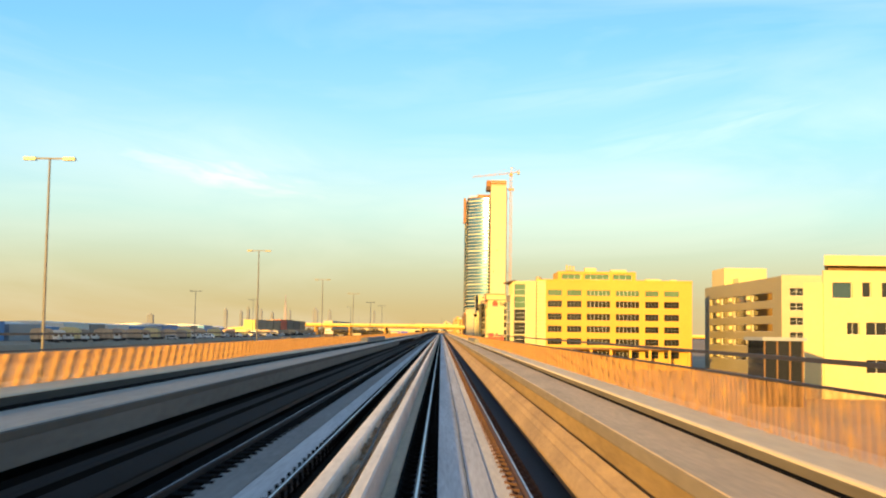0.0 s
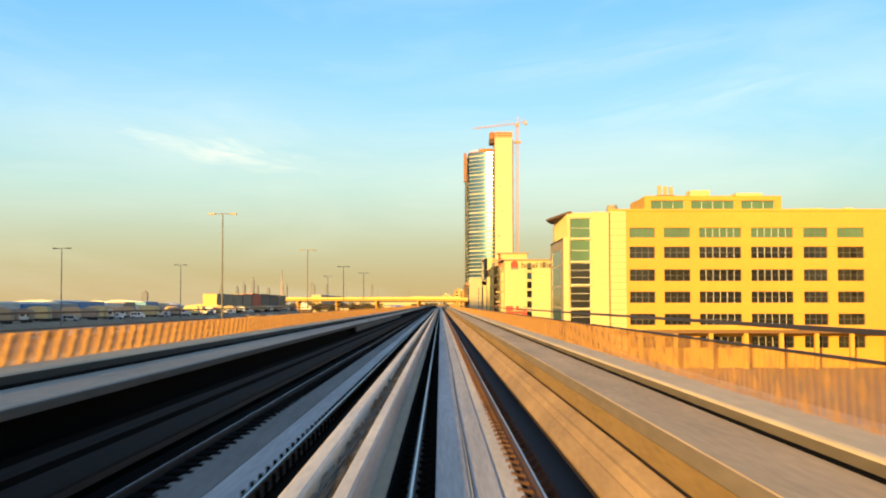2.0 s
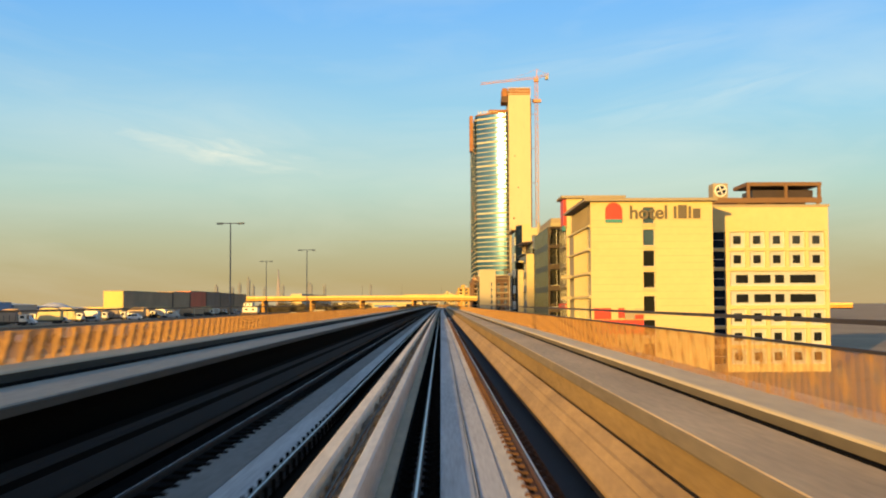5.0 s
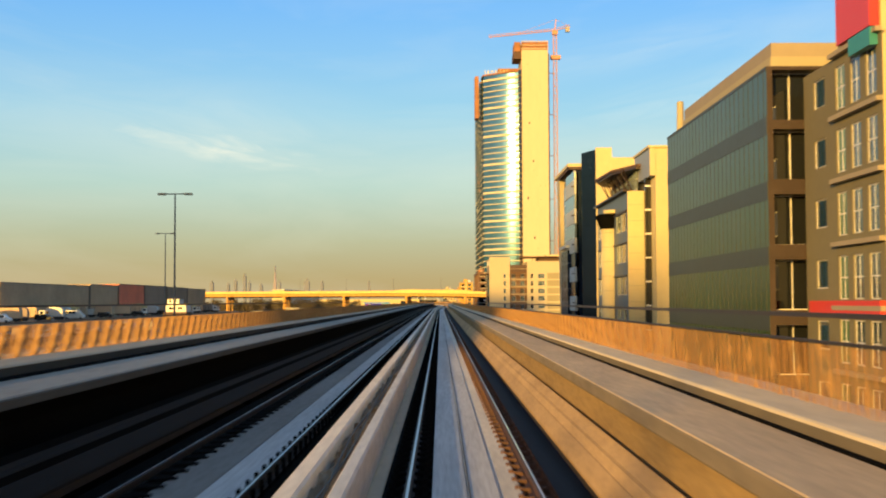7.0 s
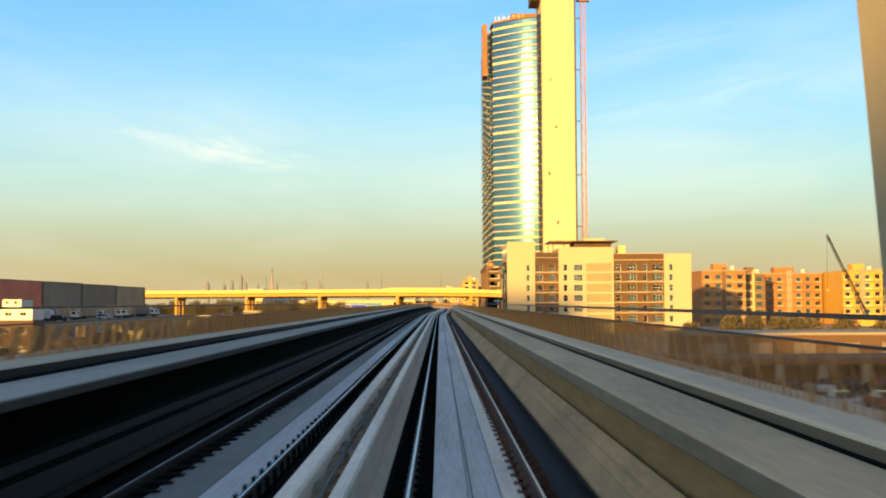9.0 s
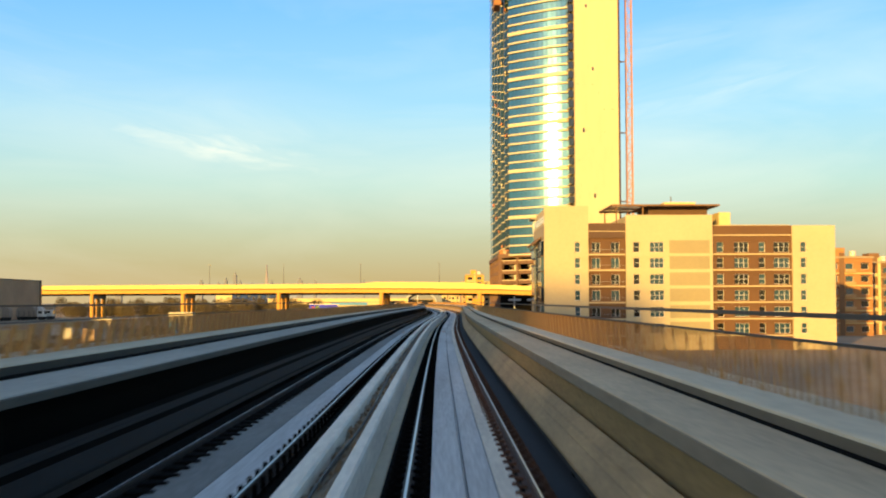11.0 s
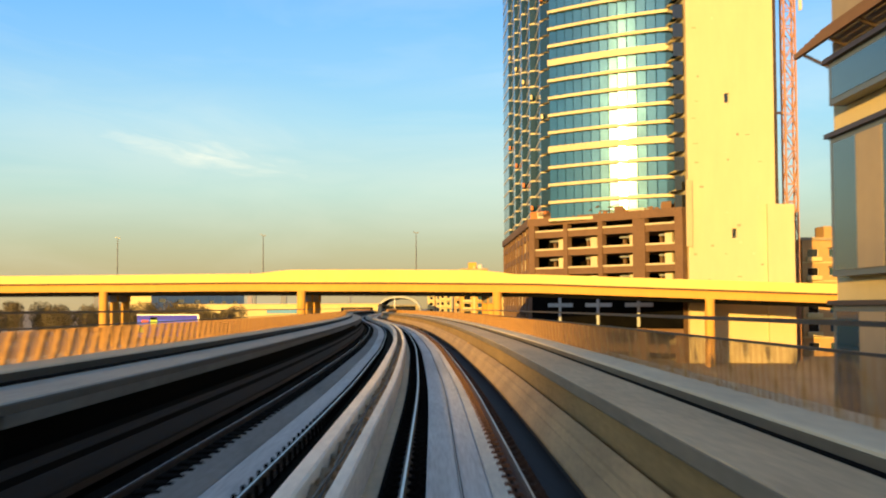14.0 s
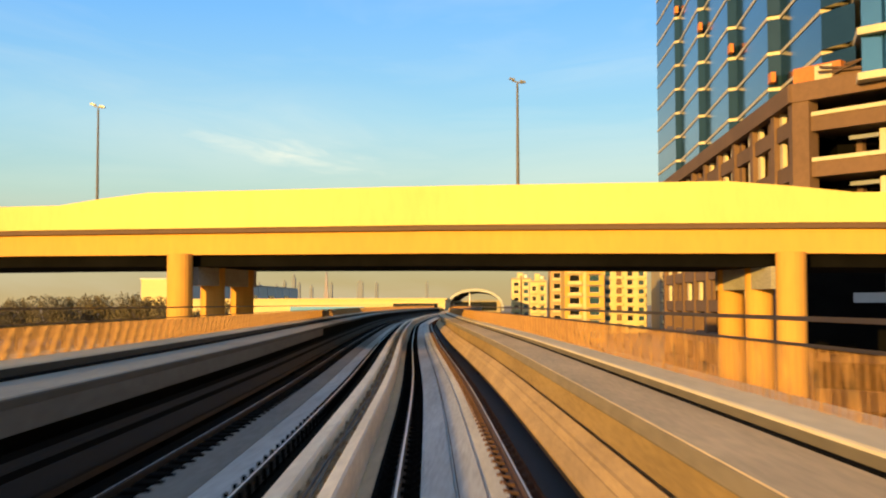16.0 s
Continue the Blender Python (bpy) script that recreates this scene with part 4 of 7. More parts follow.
    part("sign_foot", boxes((19.0, 19.37, 502.95, 505.6, 13.4, 14.2)), TEAL, t)
    part("shop_sign", boxes((19.1, 19.38, 502.6, 512.2, 1.45, 2.1)), RED, t, "red shop sign")
    # grid-fronted block behind
    b = thing("grid_building", 43, 478, GROUND, "cream building with a grid of grey panels and square windows", "building")
    f = Face(34.3, 478, 0)
    holes = [(1.5, 3.6, 9.4 - 2.58 * k, 11.6 - 2.58 * k, NAVY, 0, 1) for k in range(7)]
    for k in (0, 1, 4, 5, 6):
        holes += [(4.15 + 2.64 * m, 6.25 + 2.64 * m, 9.45 - 2.58 * k, 11.6 - 2.58 * k, PANELGREY, 0, 0) for m in range(5)]
    for k in (2, 3):
        holes += [(4.15, 16.8, 9.55 - 2.58 * k, 11.5 - 2.58 * k, PANELGREY, 0, 0)]
    f.wall(b, CREAM, 0, 17.3, GROUND, 14.9, holes, 0.5)
    for k in (0, 1, 4, 5, 6):
        for m in range(5):
            part("square_window", f.block(bmesh.new(), 4.7 + 2.64 * m, 5.7 + 2.64 * m, 9.95 - 2.58 * k, 11.05 - 2.58 * k, 0.38, 0.449), DARKGLASS, b)
    for k in (2, 3):
        for m, (u0, u1) in enumerate(((5.0, 6.6), (7.4, 9.6), (10.2, 11.4), (12.2, 15.6))):
            part("strip_window", f.block(bmesh.new(), u0, u1, 9.9 - 2.58 * k, 11.0 - 2.58 * k, 0.38, 0.449), DARKGLASS, b)
    part("body", boxes((34.35, 51.6, 478.55, 500, GROUND, 14.6)), CREAM, b)
    part("coping", boxes((34.25, 51.8, 477.85, 478.6, 14.9, 15.2)), TAUPE, b)
    for row in ((36.0, 51.5, 480.0, 480.4, 15.6, 16.3), (36.0, 51.5, 487.0, 487.4, 15.6, 16.3), (41.4, 51.5, 480.0, 487.4, 17.9, 18.4), (41.4, 41.8, 480.0, 480.4, 16.3, 17.9), (46.5, 46.9, 480.0, 480.4, 16.3, 17.9), (51.0, 51.4, 480.0, 480.4, 16.3, 17.9)):
        part("roof_frame", boxes(row), BROWN, b)
    for x in (36.4, 44.0, 50.8):
        part("roof_leg", boxes((x, x + 0.4, 480.05, 480.35, 14.6, 15.6)), BROWN, b)
        part("roof_leg", boxes((x, x + 0.4, 487.05, 487.35, 14.6, 15.6)), BROWN, b)
    part("roof_duct", boxes((42.4, 50.6, 481.0, 486.4, 16.31, 17.4)), DARKMETAL, b)
    fan = part("roof_unit", boxes((36.9, 38.9, 480.41, 483.0, 16.31, 18.3)), TAUPE, b)
    part("fan_ring", tube(bmesh.new(), (37.9, 480.4, 17.3), (37.9, 480.2, 17.3), 0.85, 0.85, 20), FRAME, fan)
    part("fan_hub", tube(bmesh.new(), (37.9, 480.19, 17.3), (37.9, 480.1, 17.3), 0.65, 0.65, 16), DARKGLASS, fan)
    for a in (0.4, 1.97):
        c, n = 0.64 * math.cos(a), 0.64 * math.sin(a)
        part("fan_blade", beam(bmesh.new(), (37.9 - c, 480.05, 17.3 - n), (37.9 + c, 480.05, 17.3 + n), 0.05, 0.16), FRAME, fan)


def olive_block():
    b = thing("glass_building", 22, 528, GROUND, "olive mirror-glass office block with recessed balconies", "building")
    g = Face(17.588, 541, -90)
    for k, z in enumerate((-5.5, -2.0, 1.5, 5.0, 8.5, 12.0)):
        bm = bmesh.new()
        g.block(bm, 0, 26.98, z, z + 2.5, 0.0, 0.2)
        part("glass_band", bm, OLIVEGLASS, b)
        bm = bmesh.new()
        g.block(bm, 0, 26.98, z + 2.5, z + 3.5 if k < 5 else z + 2.7, -0.02, 0.2)
        part("spandrel", bm, OLIVEBAND, b)
        for m in range(26):
            bm = bmesh.new()
            g.block(bm, 0.6 + m * 1.03, 0.64 + m * 1.03, z, z + 2.5, -0.02, 0.0)
            part("mullion", bm, OLIVEBAND, b)
    part("body", boxes((17.82, 30, 515.5, 541, GROUND, 14.6)), TAUPE, b)
    f = Face(17.6, 514, 0)
    f.wall(b, DARKMETAL, 0, 12.4, GROUND, 14.7, [(0.3, 5.2, z, z + 2.7, DARKGLASS, 3, 0) for z in (-5.4, -1.9, 1.6, 5.1, 8.6, 11.8)], 1.2)
    part("roof_box", boxes((18.3, 30, 515.5, 538, 14.9, 16.3)), TAUPE, b, "tan roof parapet")
    part("roof_band", boxes((18.2, 30.1, 515.3, 538.2, 14.9, 15.5)), OLIVEPANEL, b)
    part("roof_mast", tube(bmesh.new(), (18.3, 539.5, 14.5), (18.3, 539.5, 17.2), 0.3, 0.25), OLIVEPANEL, b)


def blue_grey_offices():
    b = thing("modern_offices", 22, 565, GROUND, "cream and grey offices with a round column and flying roof", "building")
    g = Face(17.388, 579, -90)
    # ribbon windows between blue-grey panel bands
    floors = (8.64, 5.7, 2.65, -0.4, -3.45, -6.5)
    holes = [(u, u + w, z, z + 1.75, pane, n, 0) for z in floors for u, w, pane, n in ((0.5, 5.6, BLUEGLASS, 4), (6.7, 2.2, BLUEGLASS, 1), (13.2, 2.6, GREENGLASS, 1), (16.1, 3.0, DARKGLASS, 2))]
    g.wall(b, SLATE, 0, 19.98, GROUND, 12.25, holes, 0.14, name="side_wall")
    for z in floors:
        part("ribbon_shade", g.block(bmesh.new(), 0.3, 19.7, z + 1.77, z + 1.87, -0.16, -0.002), DARKMETAL, b)
        for u in (3.0, 17.0):
            part("blind", g.block(bmesh.new(), u, u + 0.7, z + 0.1, z + 1.65, 0.045, 0.06), CREAM, b)
    # dark coping and strip stand for shadow lines along the panel band
    part("side_coping", g.block(bmesh.new(), -0.2, 20, 12.25, 12.42, -0.45, 0.3), DARKMETAL, b)
    part("panel_joint", g.block(bmesh.new(), 0, 20, 10.55, 10.62, -0.03, -0.002), DARKMETAL, b)
    f = Face(17.4, 559, 0)
    f.wall(b, CREAM, 0, 1.52, GROUND, 12.3, [], 0.35)
    for k in range(12):
        part("stone_joint", f.block(bmesh.new(), 0.0, 1.5, -5.5 + 1.5 * k, -5.46 + 1.5 * k, -0.015, -0.002), OLIVEPANEL, b)
    part("body", boxes((17.8, 26, 559.4, 579, GROUND, 11.8)), SLATE, b)
    # recessed top storey of dark glass and pale fins under the flying roof
    part("upper_glass", boxes((18.9, 21, 562, 578, 11.8, 14.7)), DARKGLASS, b)
    for k in range(17):
        y = 562.2 + 0.95 * k
        part("fin", boxes((18.7, 18.88, y, y + 0.09, 11.9, 14.7)), SLATE, b)
    for z in (12.7, 13.7):
        part("glazing_bar", boxes((18.72, 18.9, 562, 578, z, z + 0.08)), GREYBOARD, b)
    for k in range(6):
        y = 563 + 2.7 * k
        part("roof_strut", beam(bmesh.new(), (18.6, y, 12.4), (17.5, y + 0.8, 14.7), 0.07), DARKMETAL, b)
        part("roof_strut", beam(bmesh.new(), (18.6, y, 12.4), (17.5, y - 0.8, 14.7), 0.07), DARKMETAL, b)
    part("flying_roof", prism(bmesh.new(), [(18.6, 560.6), (21.2, 560.6), (21.2, 579), (18.0, 579), (16.55, 575), (16.9, 566)], 14.75, 14.98), DARKBROWN, b, "thin dark flying roof")
    part("roof_soffit", prism(bmesh.new(), [(18.5, 560.8), (21.1, 560.8), (21.1, 578.8), (18.1, 578.8), (16.75, 574.9), (17.0, 566.2)], 14.55, 14.745), DARKMETAL, b)
    # round column with a flared hood, shade put into the hood's black
    part("round_column", tube(bmesh.new(), (17.2, 568.3, GROUND), (17.2, 568.3, 9.3), 0.95, 0.95, 32), CREAM, b, smooth=True)
    for k in range(11):
        part("drum_joint", tube(bmesh.new(), (17.2, 568.3, -5.6 + 1.45 * k), (17.2, 568.3, -5.56 + 1.45 * k), 0.956, 0.956, 32), OLIVEPANEL, b)
    part("column_hood", tube(bmesh.new(), (17.2, 568.3, 9.3), (17.2, 568.3, 10.6), 1.0, 1.55, 32), GRIMESHADE, b, "flared hood with its shade in the black colour")
    part("hood_roof", prism(bmesh.new(), [(15.9, 568.9), (16.6, 566.6), (18.2, 566.2), (18.2, 571.5), (16.4, 571.8)], 10.6, 10.8), GRIMESHADE, b)
    part("column_cap", tube(bmesh.new(), (17.3, 567.6, 10.801), (17.3, 567.6, 11.15), 0.9, 0.95, 28), CREAM, b)
    part("glass_slot", boxes((18.94, 19.45, 558.4, 558.9, GROUND, 13.4)), DARKGLASS, b)
    for k in range(9):
        part("slot_rung", boxes((18.9, 19.47, 558.3, 558.38, -5 + 2.2 * k, -4.85 + 2.2 * k)), FRAME, b)
    h = thing("offices_rear_wing", 27, 562, GROUND, "tall cream office wing with a plain end wall", "building")
    f = Face(19.46, 556, 0)
    f.wall(h, CREAM, 0, 12, GROUND, 15.9, [(2.2, 4.6, z, z + 2.2, DARKGLASS, 1, 1) for z in (-5.4, -2.1, 1.2, 4.5, 7.8, 11.1)], 0.5)
    part("body", boxes((19.5, 32.3, 556.6, 564, GROUND, 15.8)), CREAM, h)
    part("head_beam", boxes((18.95, 19.45, 556.0, 564, 13.4, 15.9)), GREYBOARD, h, "blue-grey side of the head beam")
    part("head_front", boxes((18.94, 19.46, 555.9, 555.998, 13.4, 15.9)), CREAM, h)
    part("head_coping", boxes((18.8, 31.6, 555.8, 564.1, 15.901, 16.1)), CREAM, h)


def navy_block():
    b = thing("navy_tower_block", 22, 598, GROUND, "narrow navy-glass block with a cream end wall", "building")
    for k in range(9):
        z = GROUND + 3.05 * k
        part("glass_panel", prism(bmesh.new(), [(18.84, 591.2), (19.0, 591.2), (19.1, 606), (18.96, 606), (17.6, 594.8)], z, z + 2.98), NAVY, b)
    part("body", prism(bmesh.new(), [(18.9, 591.3), (20.75, 591.3), (20.75, 605.9), (19.0, 605.9), (17.7, 595.0)], GROUND, 20.4), NAVY, b)
    f = Face(18.85, 591, 0)
    f.wall(b, CREAM, 0, 1.95, GROUND, 20.6, [], 0.4)
    f.wall(b, CREAM, 1.95, 9, GROUND, 19.4, [], 0.4)
    part("end_body", boxes((20.8, 28, 591.45, 606, GROUND, 19.3)), CREAM, b)

    c = thing("leaning_glass_building", 22, 618, GROUND, "dark-glass building with pale bands and a leaning cream frame", "building")
    g = Face(18.0, 624, -90)
    for k in range(7):
        z = GROUND + 3.9 * k
        top = min(z + 3.9, 19.6)
        reach = 10.9 if z > 8 else 6.4
        part("pale_band", g.block(bmesh.new(), 17.8 - reach, 17.6, z, z + 1.95, 0.0, 0.3), PANELGREY, c)
        part("glass_band", g.block(bmesh.new(), 17.8 - reach, 17.6, z + 1.95, top, 0.06, 0.3), BLUEGLASS if k > 3 else NAVY, c)
        part("sun_shade", g.block(bmesh.new(), 16.6, 17.6, z + 1.0, z + 1.12, -0.3, -0.001), DARKMETAL, c)
    part("recess_wall", g.block(bmesh.new(), 0.4, 3.2, GROUND, 17.2, 0.5, 0.8), BROWN, c)
    for k in range(8):
        part("glass_bar", g.block(bmesh.new(), 3.2, 6.9, 10.2 + 1.05 * k, 10.25 + 1.05 * k, 0.15, 0.199), DARKMETAL, c)
    for k in range(6):
        part("entrance_mullion", g.block(bmesh.new(), 4.2 + 1.3 * k, 4.25 + 1.3 * k, GROUND, 9.4, -0.28, -0.251), GREYBOARD, c)
    part("tall_glass", g.block(bmesh.new(), 3.2, 6.9, 9.9, 18.4, 0.2, 0.5), BLUEGLASS, c)
    for k in range(5):
        part("glass_rail", g.block(bmesh.new(), 5.6, 6.9, 10.6 + 1.7 * k, 10.7 + 1.7 * k, 0.1, 0.199), FRAME, c)
    for k in range(9):
        z = GROUND + 1.8 * k
        part("entrance_glass", g.block(bmesh.new(), 3.0, 11.4, z, min(z + 1.75, 9.4), -0.25, 0.1), NAVY, c)
        if z + 1.8 < 9.4:
            part("entrance_joint", g.block(bmesh.new(), 3.0, 11.4, z + 1.75, z + 1.8, -0.25, 0.1), GREYBOARD, c)
    part("entrance_roof", g.block(bmesh.new(), 2.8, 11.8, 9.45, 9.85, -0.6, 0.1), PANELGREY, c)
    part("body", boxes((18.55, 30, 606.3, 623.4, GROUND, 19.5)), NAVY, c)
    bm = bmesh.new()
    v = [bm.verts.new(p) for p in ((17.95, 621.0, GROUND), (30, 621.0, GROUND), (30, 623.0, GROUND), (17.95, 623.0, GROUND), (17.95, 624.6, 20.4), (30, 624.6, 20.4), (30, 628.2, 20.4), (17.95, 628.2, 20.4))]
    for q in ((0, 3, 2, 1), (4, 5, 6, 7), (0, 1, 5, 4), (1, 2, 6, 5), (2, 3, 7, 6), (3, 0, 4, 7)):
        bm.faces.new([v[i] for i in q])
    part("leaning_frame", bm, OLIVEPANEL, c)
    part("roof_slab", boxes((17.6, 30, 610, 628.8, 20.5, 20.95)), CREAM, c)
    part("roof_soffit", boxes((17.75, 29.9, 610.2, 624.5, 20.15, 20.49)), DARKBROWN, c)


def apartment_hotel():
    h = thing("apartment_hotel", 45, 935, GROUND, "white apartment hotel with brown balcony bays", "building")
    f = Face(20.0, 919, 0)
    rows = (11.2, 8.25, 5.2, 2.2, -0.9, -4.0)
    holes = [(5.7, 6.7, z, z + 1.9, BLUEGLASS, 0, 1) for z in rows]
    f.wall(h, WHITE, 0, 8.25, GROUND, 19.9, holes, 0.4)
    part("body", boxes((20.45, 66.4, 920.5, 942, GROUND, 16.4)), WHITE, h)
    part("corner_block", boxes((20.45, 28.2, 919.45, 941, 16.4, 19.7)), WHITE, h)
    # first brown bay
    q = Face(28.25, 919.7, 0)
    # bay wall's dark brown includes the shade of its balconies
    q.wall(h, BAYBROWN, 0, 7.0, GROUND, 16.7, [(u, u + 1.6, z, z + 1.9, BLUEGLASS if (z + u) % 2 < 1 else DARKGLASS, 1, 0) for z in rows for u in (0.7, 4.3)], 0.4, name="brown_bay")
    for z in rows:
        part("balcony_edge", boxes((28.3, 35.2, 919.2, 919.69, z - 0.55, z - 0.25)), WHITE, h)
        part("balcony_rail", boxes((28.3, 35.2, 919.24, 919.28, z + 0.5, z + 0.55)), GREYBOARD, h)
    part("bay_hood", boxes((28.25, 35.25, 919.3, 919.69, 13.9, 16.6)), DARKBROWN, h)
    part("hood_line", boxes((28.25, 35.25, 919.26, 919.299, 15.1, 15.22)), WHITE, h)
    # white middle with tan panels
    holes = [(1.4, 2.6, z, z + 1.9, DARKGLASS, 0, 1) for z in rows] + [(4.5, 7.1, z, z + 1.9, BLUEGLASS, 2, 1) for z in rows]
    m = Face(35.25, 919, 0)
    m.wall(h, WHITE, 0, 16.25, GROUND, 18.2, holes, 0.4, name="middle_wall")
    for z in rows:
        part("tan_panel", boxes((43.4, 50.9, 918.93, 919.0, z - 0.2, z + 2.2)), GREYTAN, h)
    part("middle_body", boxes((35.3, 51.4, 919.45, 940, 16.4, 18.0)), WHITE, h)
    # second brown bay
    q = Face(51.5, 919.7, 0)
    holes = [(u, u + w, z, z + 1.9, BLUEGLASS if (int(z) + k) % 2 else DARKGLASS, n, 1) for z in rows for k, (u, w, n) in enumerate(((0.9, 1.3, 0), (4.2, 2.7, 2), (8.8, 1.2, 0), (11.6, 3.0, 2)))]
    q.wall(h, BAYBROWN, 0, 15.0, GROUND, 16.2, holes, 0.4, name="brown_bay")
    for z in rows:
        part("balcony_edge", boxes((51.5, 66.5, 919.35, 919.69, z - 0.5, z - 0.25)), WHITE, h)
    part("bay_edge", boxes((51.5, 66.5, 919.4, 919.69, 14.3, 14.5)), WHITE, h)
    e = Face(66.5, 919.2, 0)
    e.wall(h, WHITE, 0, 8.0, GROUND, 16.2, [(1.5, 2.6, z, z + 1.9, BLUEGLASS, 0, 1) for z in rows], 0.4, name="end_wall")
    part("end_body", boxes((66.5, 74.4, 919.65, 940, GROUND, 16.0)), WHITE, h)
    # track side: glazed bays under an eyebrow roof
    g = Face(19.988, 942, -90)
    levels = (-5.2, -2.3, 0.6, 3.5, 6.4, 9.3)
    g.wall(h, CREAM, 0, 22.98, GROUND, 13.2, [(7.6, 10.2, z, z + 2.0, DARKGLASS, 0, 0) for z in levels], 0.14, name="side_wall")
    part("side_frieze", g.block(bmesh.new(), 0, 22.98, 13.2, 16.3, 0.0, 0.3), TAUPE, h)
    for k in range(7):
        z = 10.7 - 2.9 * k
        bay = part("glass_bay", boxes((19.42, 19.984, 919.7, 926.8, z, z + 2.62)), BLUEGLASS if k % 3 else NAVY, h, "blue-glazed box bay")
        part("bay_ledge", boxes((19.25, 19.984, 919.6, 926.9, z - 0.25, z - 0.003)), DARKMETAL, bay)
        for m in range(3):
            part("mullion", boxes((19.39, 19.418, 921.4 + 1.8 * m, 921.46 + 1.8 * m, z, z + 2.62)), DARKMETAL, bay)
        part("mid_rail", boxes((19.385, 19.418, 919.8, 926.7, z + 0.85, z + 0.92)), FRAME, bay)
        part("blind", boxes((19.40, 19.419, 919.9, 921.3, z + 1.0, z + 2.5)), (GREYBOARD, OLIVEPANEL)[k % 2], bay)
    part("glass_fin", boxes((19.3, 19.984, 928.0, 930.4, GROUND, 12.4)), NAVY, h)
    part("fin_cap", boxes((19.2, 19.984, 927.8, 930.6, 12.41, 12.6)), GREYBOARD, h)
    # grey framed boxes beyond the fin
    for z0, z1, split in ((10.6, 12.4, 0), (3.4, 9.2, 1), (-3.4, 2.2, 1)):
        bay = part("box_bay", boxes((19.3, 19.984, 932.6, 940.6, z0, z1)), SLATE, h, "slate-blue framed box bay")
        part("bay_glass", boxes((19.27, 19.298, 933.0, 940.2, z0 + 0.25, z1 - 0.25)), BLUEGLASS, bay)
        part("bay_shade", boxes((19.1, 19.984, 932.4, 940.8, z1 + 0.002, z1 + 0.2)), DARKMETAL, bay)
        if split:
            part("cream_panel", boxes((19.24, 19.268, 935.0, 937.6, z0 + 0.25, z1 - 0.25)), TAUPE, bay)
    for k in range(6):
        part("eyebrow_slat", boxes((18.6 + 0.24 * k, 18.78 + 0.24 * k, 925, 943, 13.1 + 0.22 * k, 13.32 + 0.22 * k)), BROWN, h)
    for k in range(6):
        part("eyebrow_bracket", beam(bmesh.new(), (18.7, 926 + 3.2 * k, 13.1), (19.95, 926 + 3.2 * k, 12.5), 0.12), DARKMETAL, h)
    # roof terrace: glass balustrade on a cream upstand, and a canopy over it
    part("terrace_wall", boxes((19.98, 20.4, 919.5, 942, 16.35, 16.8)), WHITE, h)
    part("terrace_glass", boxes((20.05, 20.1, 919.6, 941.9, 16.8, 18.1)), BLUEGLASS, h, "blue-tinted glass balustrade")
    part("terrace_rail", boxes((20.0, 20.15, 919.5, 942, 18.1, 18.2)), FRAME, h)
    for k in range(9):
        part("rail_post", boxes((20.02, 20.13, 920 + 2.6 * k, 920.08 + 2.6 * k, 16.8, 18.1)), FRAME, h)
    part("terrace_canopy", boxes((19.4, 27.9, 941.2, 948, 19.0, 19.35)), TAUPE, h, "flat canopy over the terrace")
    for y in (942, 944.5, 947):
        part("canopy_post", boxes((20.2, 20.35, y, y + 0.15, 16.4, 19.0)), FRAME, h)

    # roof pavilion: a flat roof over a brown room, its outer bays an open slatted pergola
    part("pavilion_roof", boxes((39.2, 53.0, 919.3, 936.5, 19.9, 20.2)), BROWN, h)
    part("pavilion_room", boxes((40.2, 51.4, 922.6, 935.0, 18.0, 19.9)), DARKBROWN, h)
    for y in (919.3, 927.6, 936.2):
        part("pergola_beam", boxes((32.7, 39.2, y, y + 0.3, 19.85, 20.2)), BROWN, h)
    part("pergola_beam", boxes((32.7, 33.0, 919.6, 936.2, 19.86, 20.19)), BROWN, h)
    for k in range(15):
        part("pergola_slat", boxes((33.2 + 0.4 * k, 33.44 + 0.4 * k, 919.6, 936.2, 20.08, 20.13)), TAUPE, h)
    for x, y in ((33.6, 920.2), (33.6, 935.2), (38.6, 920.2), (38.6, 935.2)):
        part("pergola_post", boxes((x, x + 0.25, y, y + 0.25, 16.4, 19.85)), BROWN, h)
    part("roof_room", boxes((43.5, 49.5, 924, 934, 20.2, 21.0)), CREAM, h)
    part("roof_mast", tube(bmesh.new(), (45.0, 925, 21.0), (45.0, 925, 22.2), 0.12, 0.08), POST, h)
    part("roof_room", boxes((53.2, 55.4, 921, 926, 16.1, 18.8)), CREAM, h)


yellow_offices()
parking_block()
cream_showroom()
hotel_one()
olive_block()
blue_grey_offices()
navy_block()
apartment_hotel()


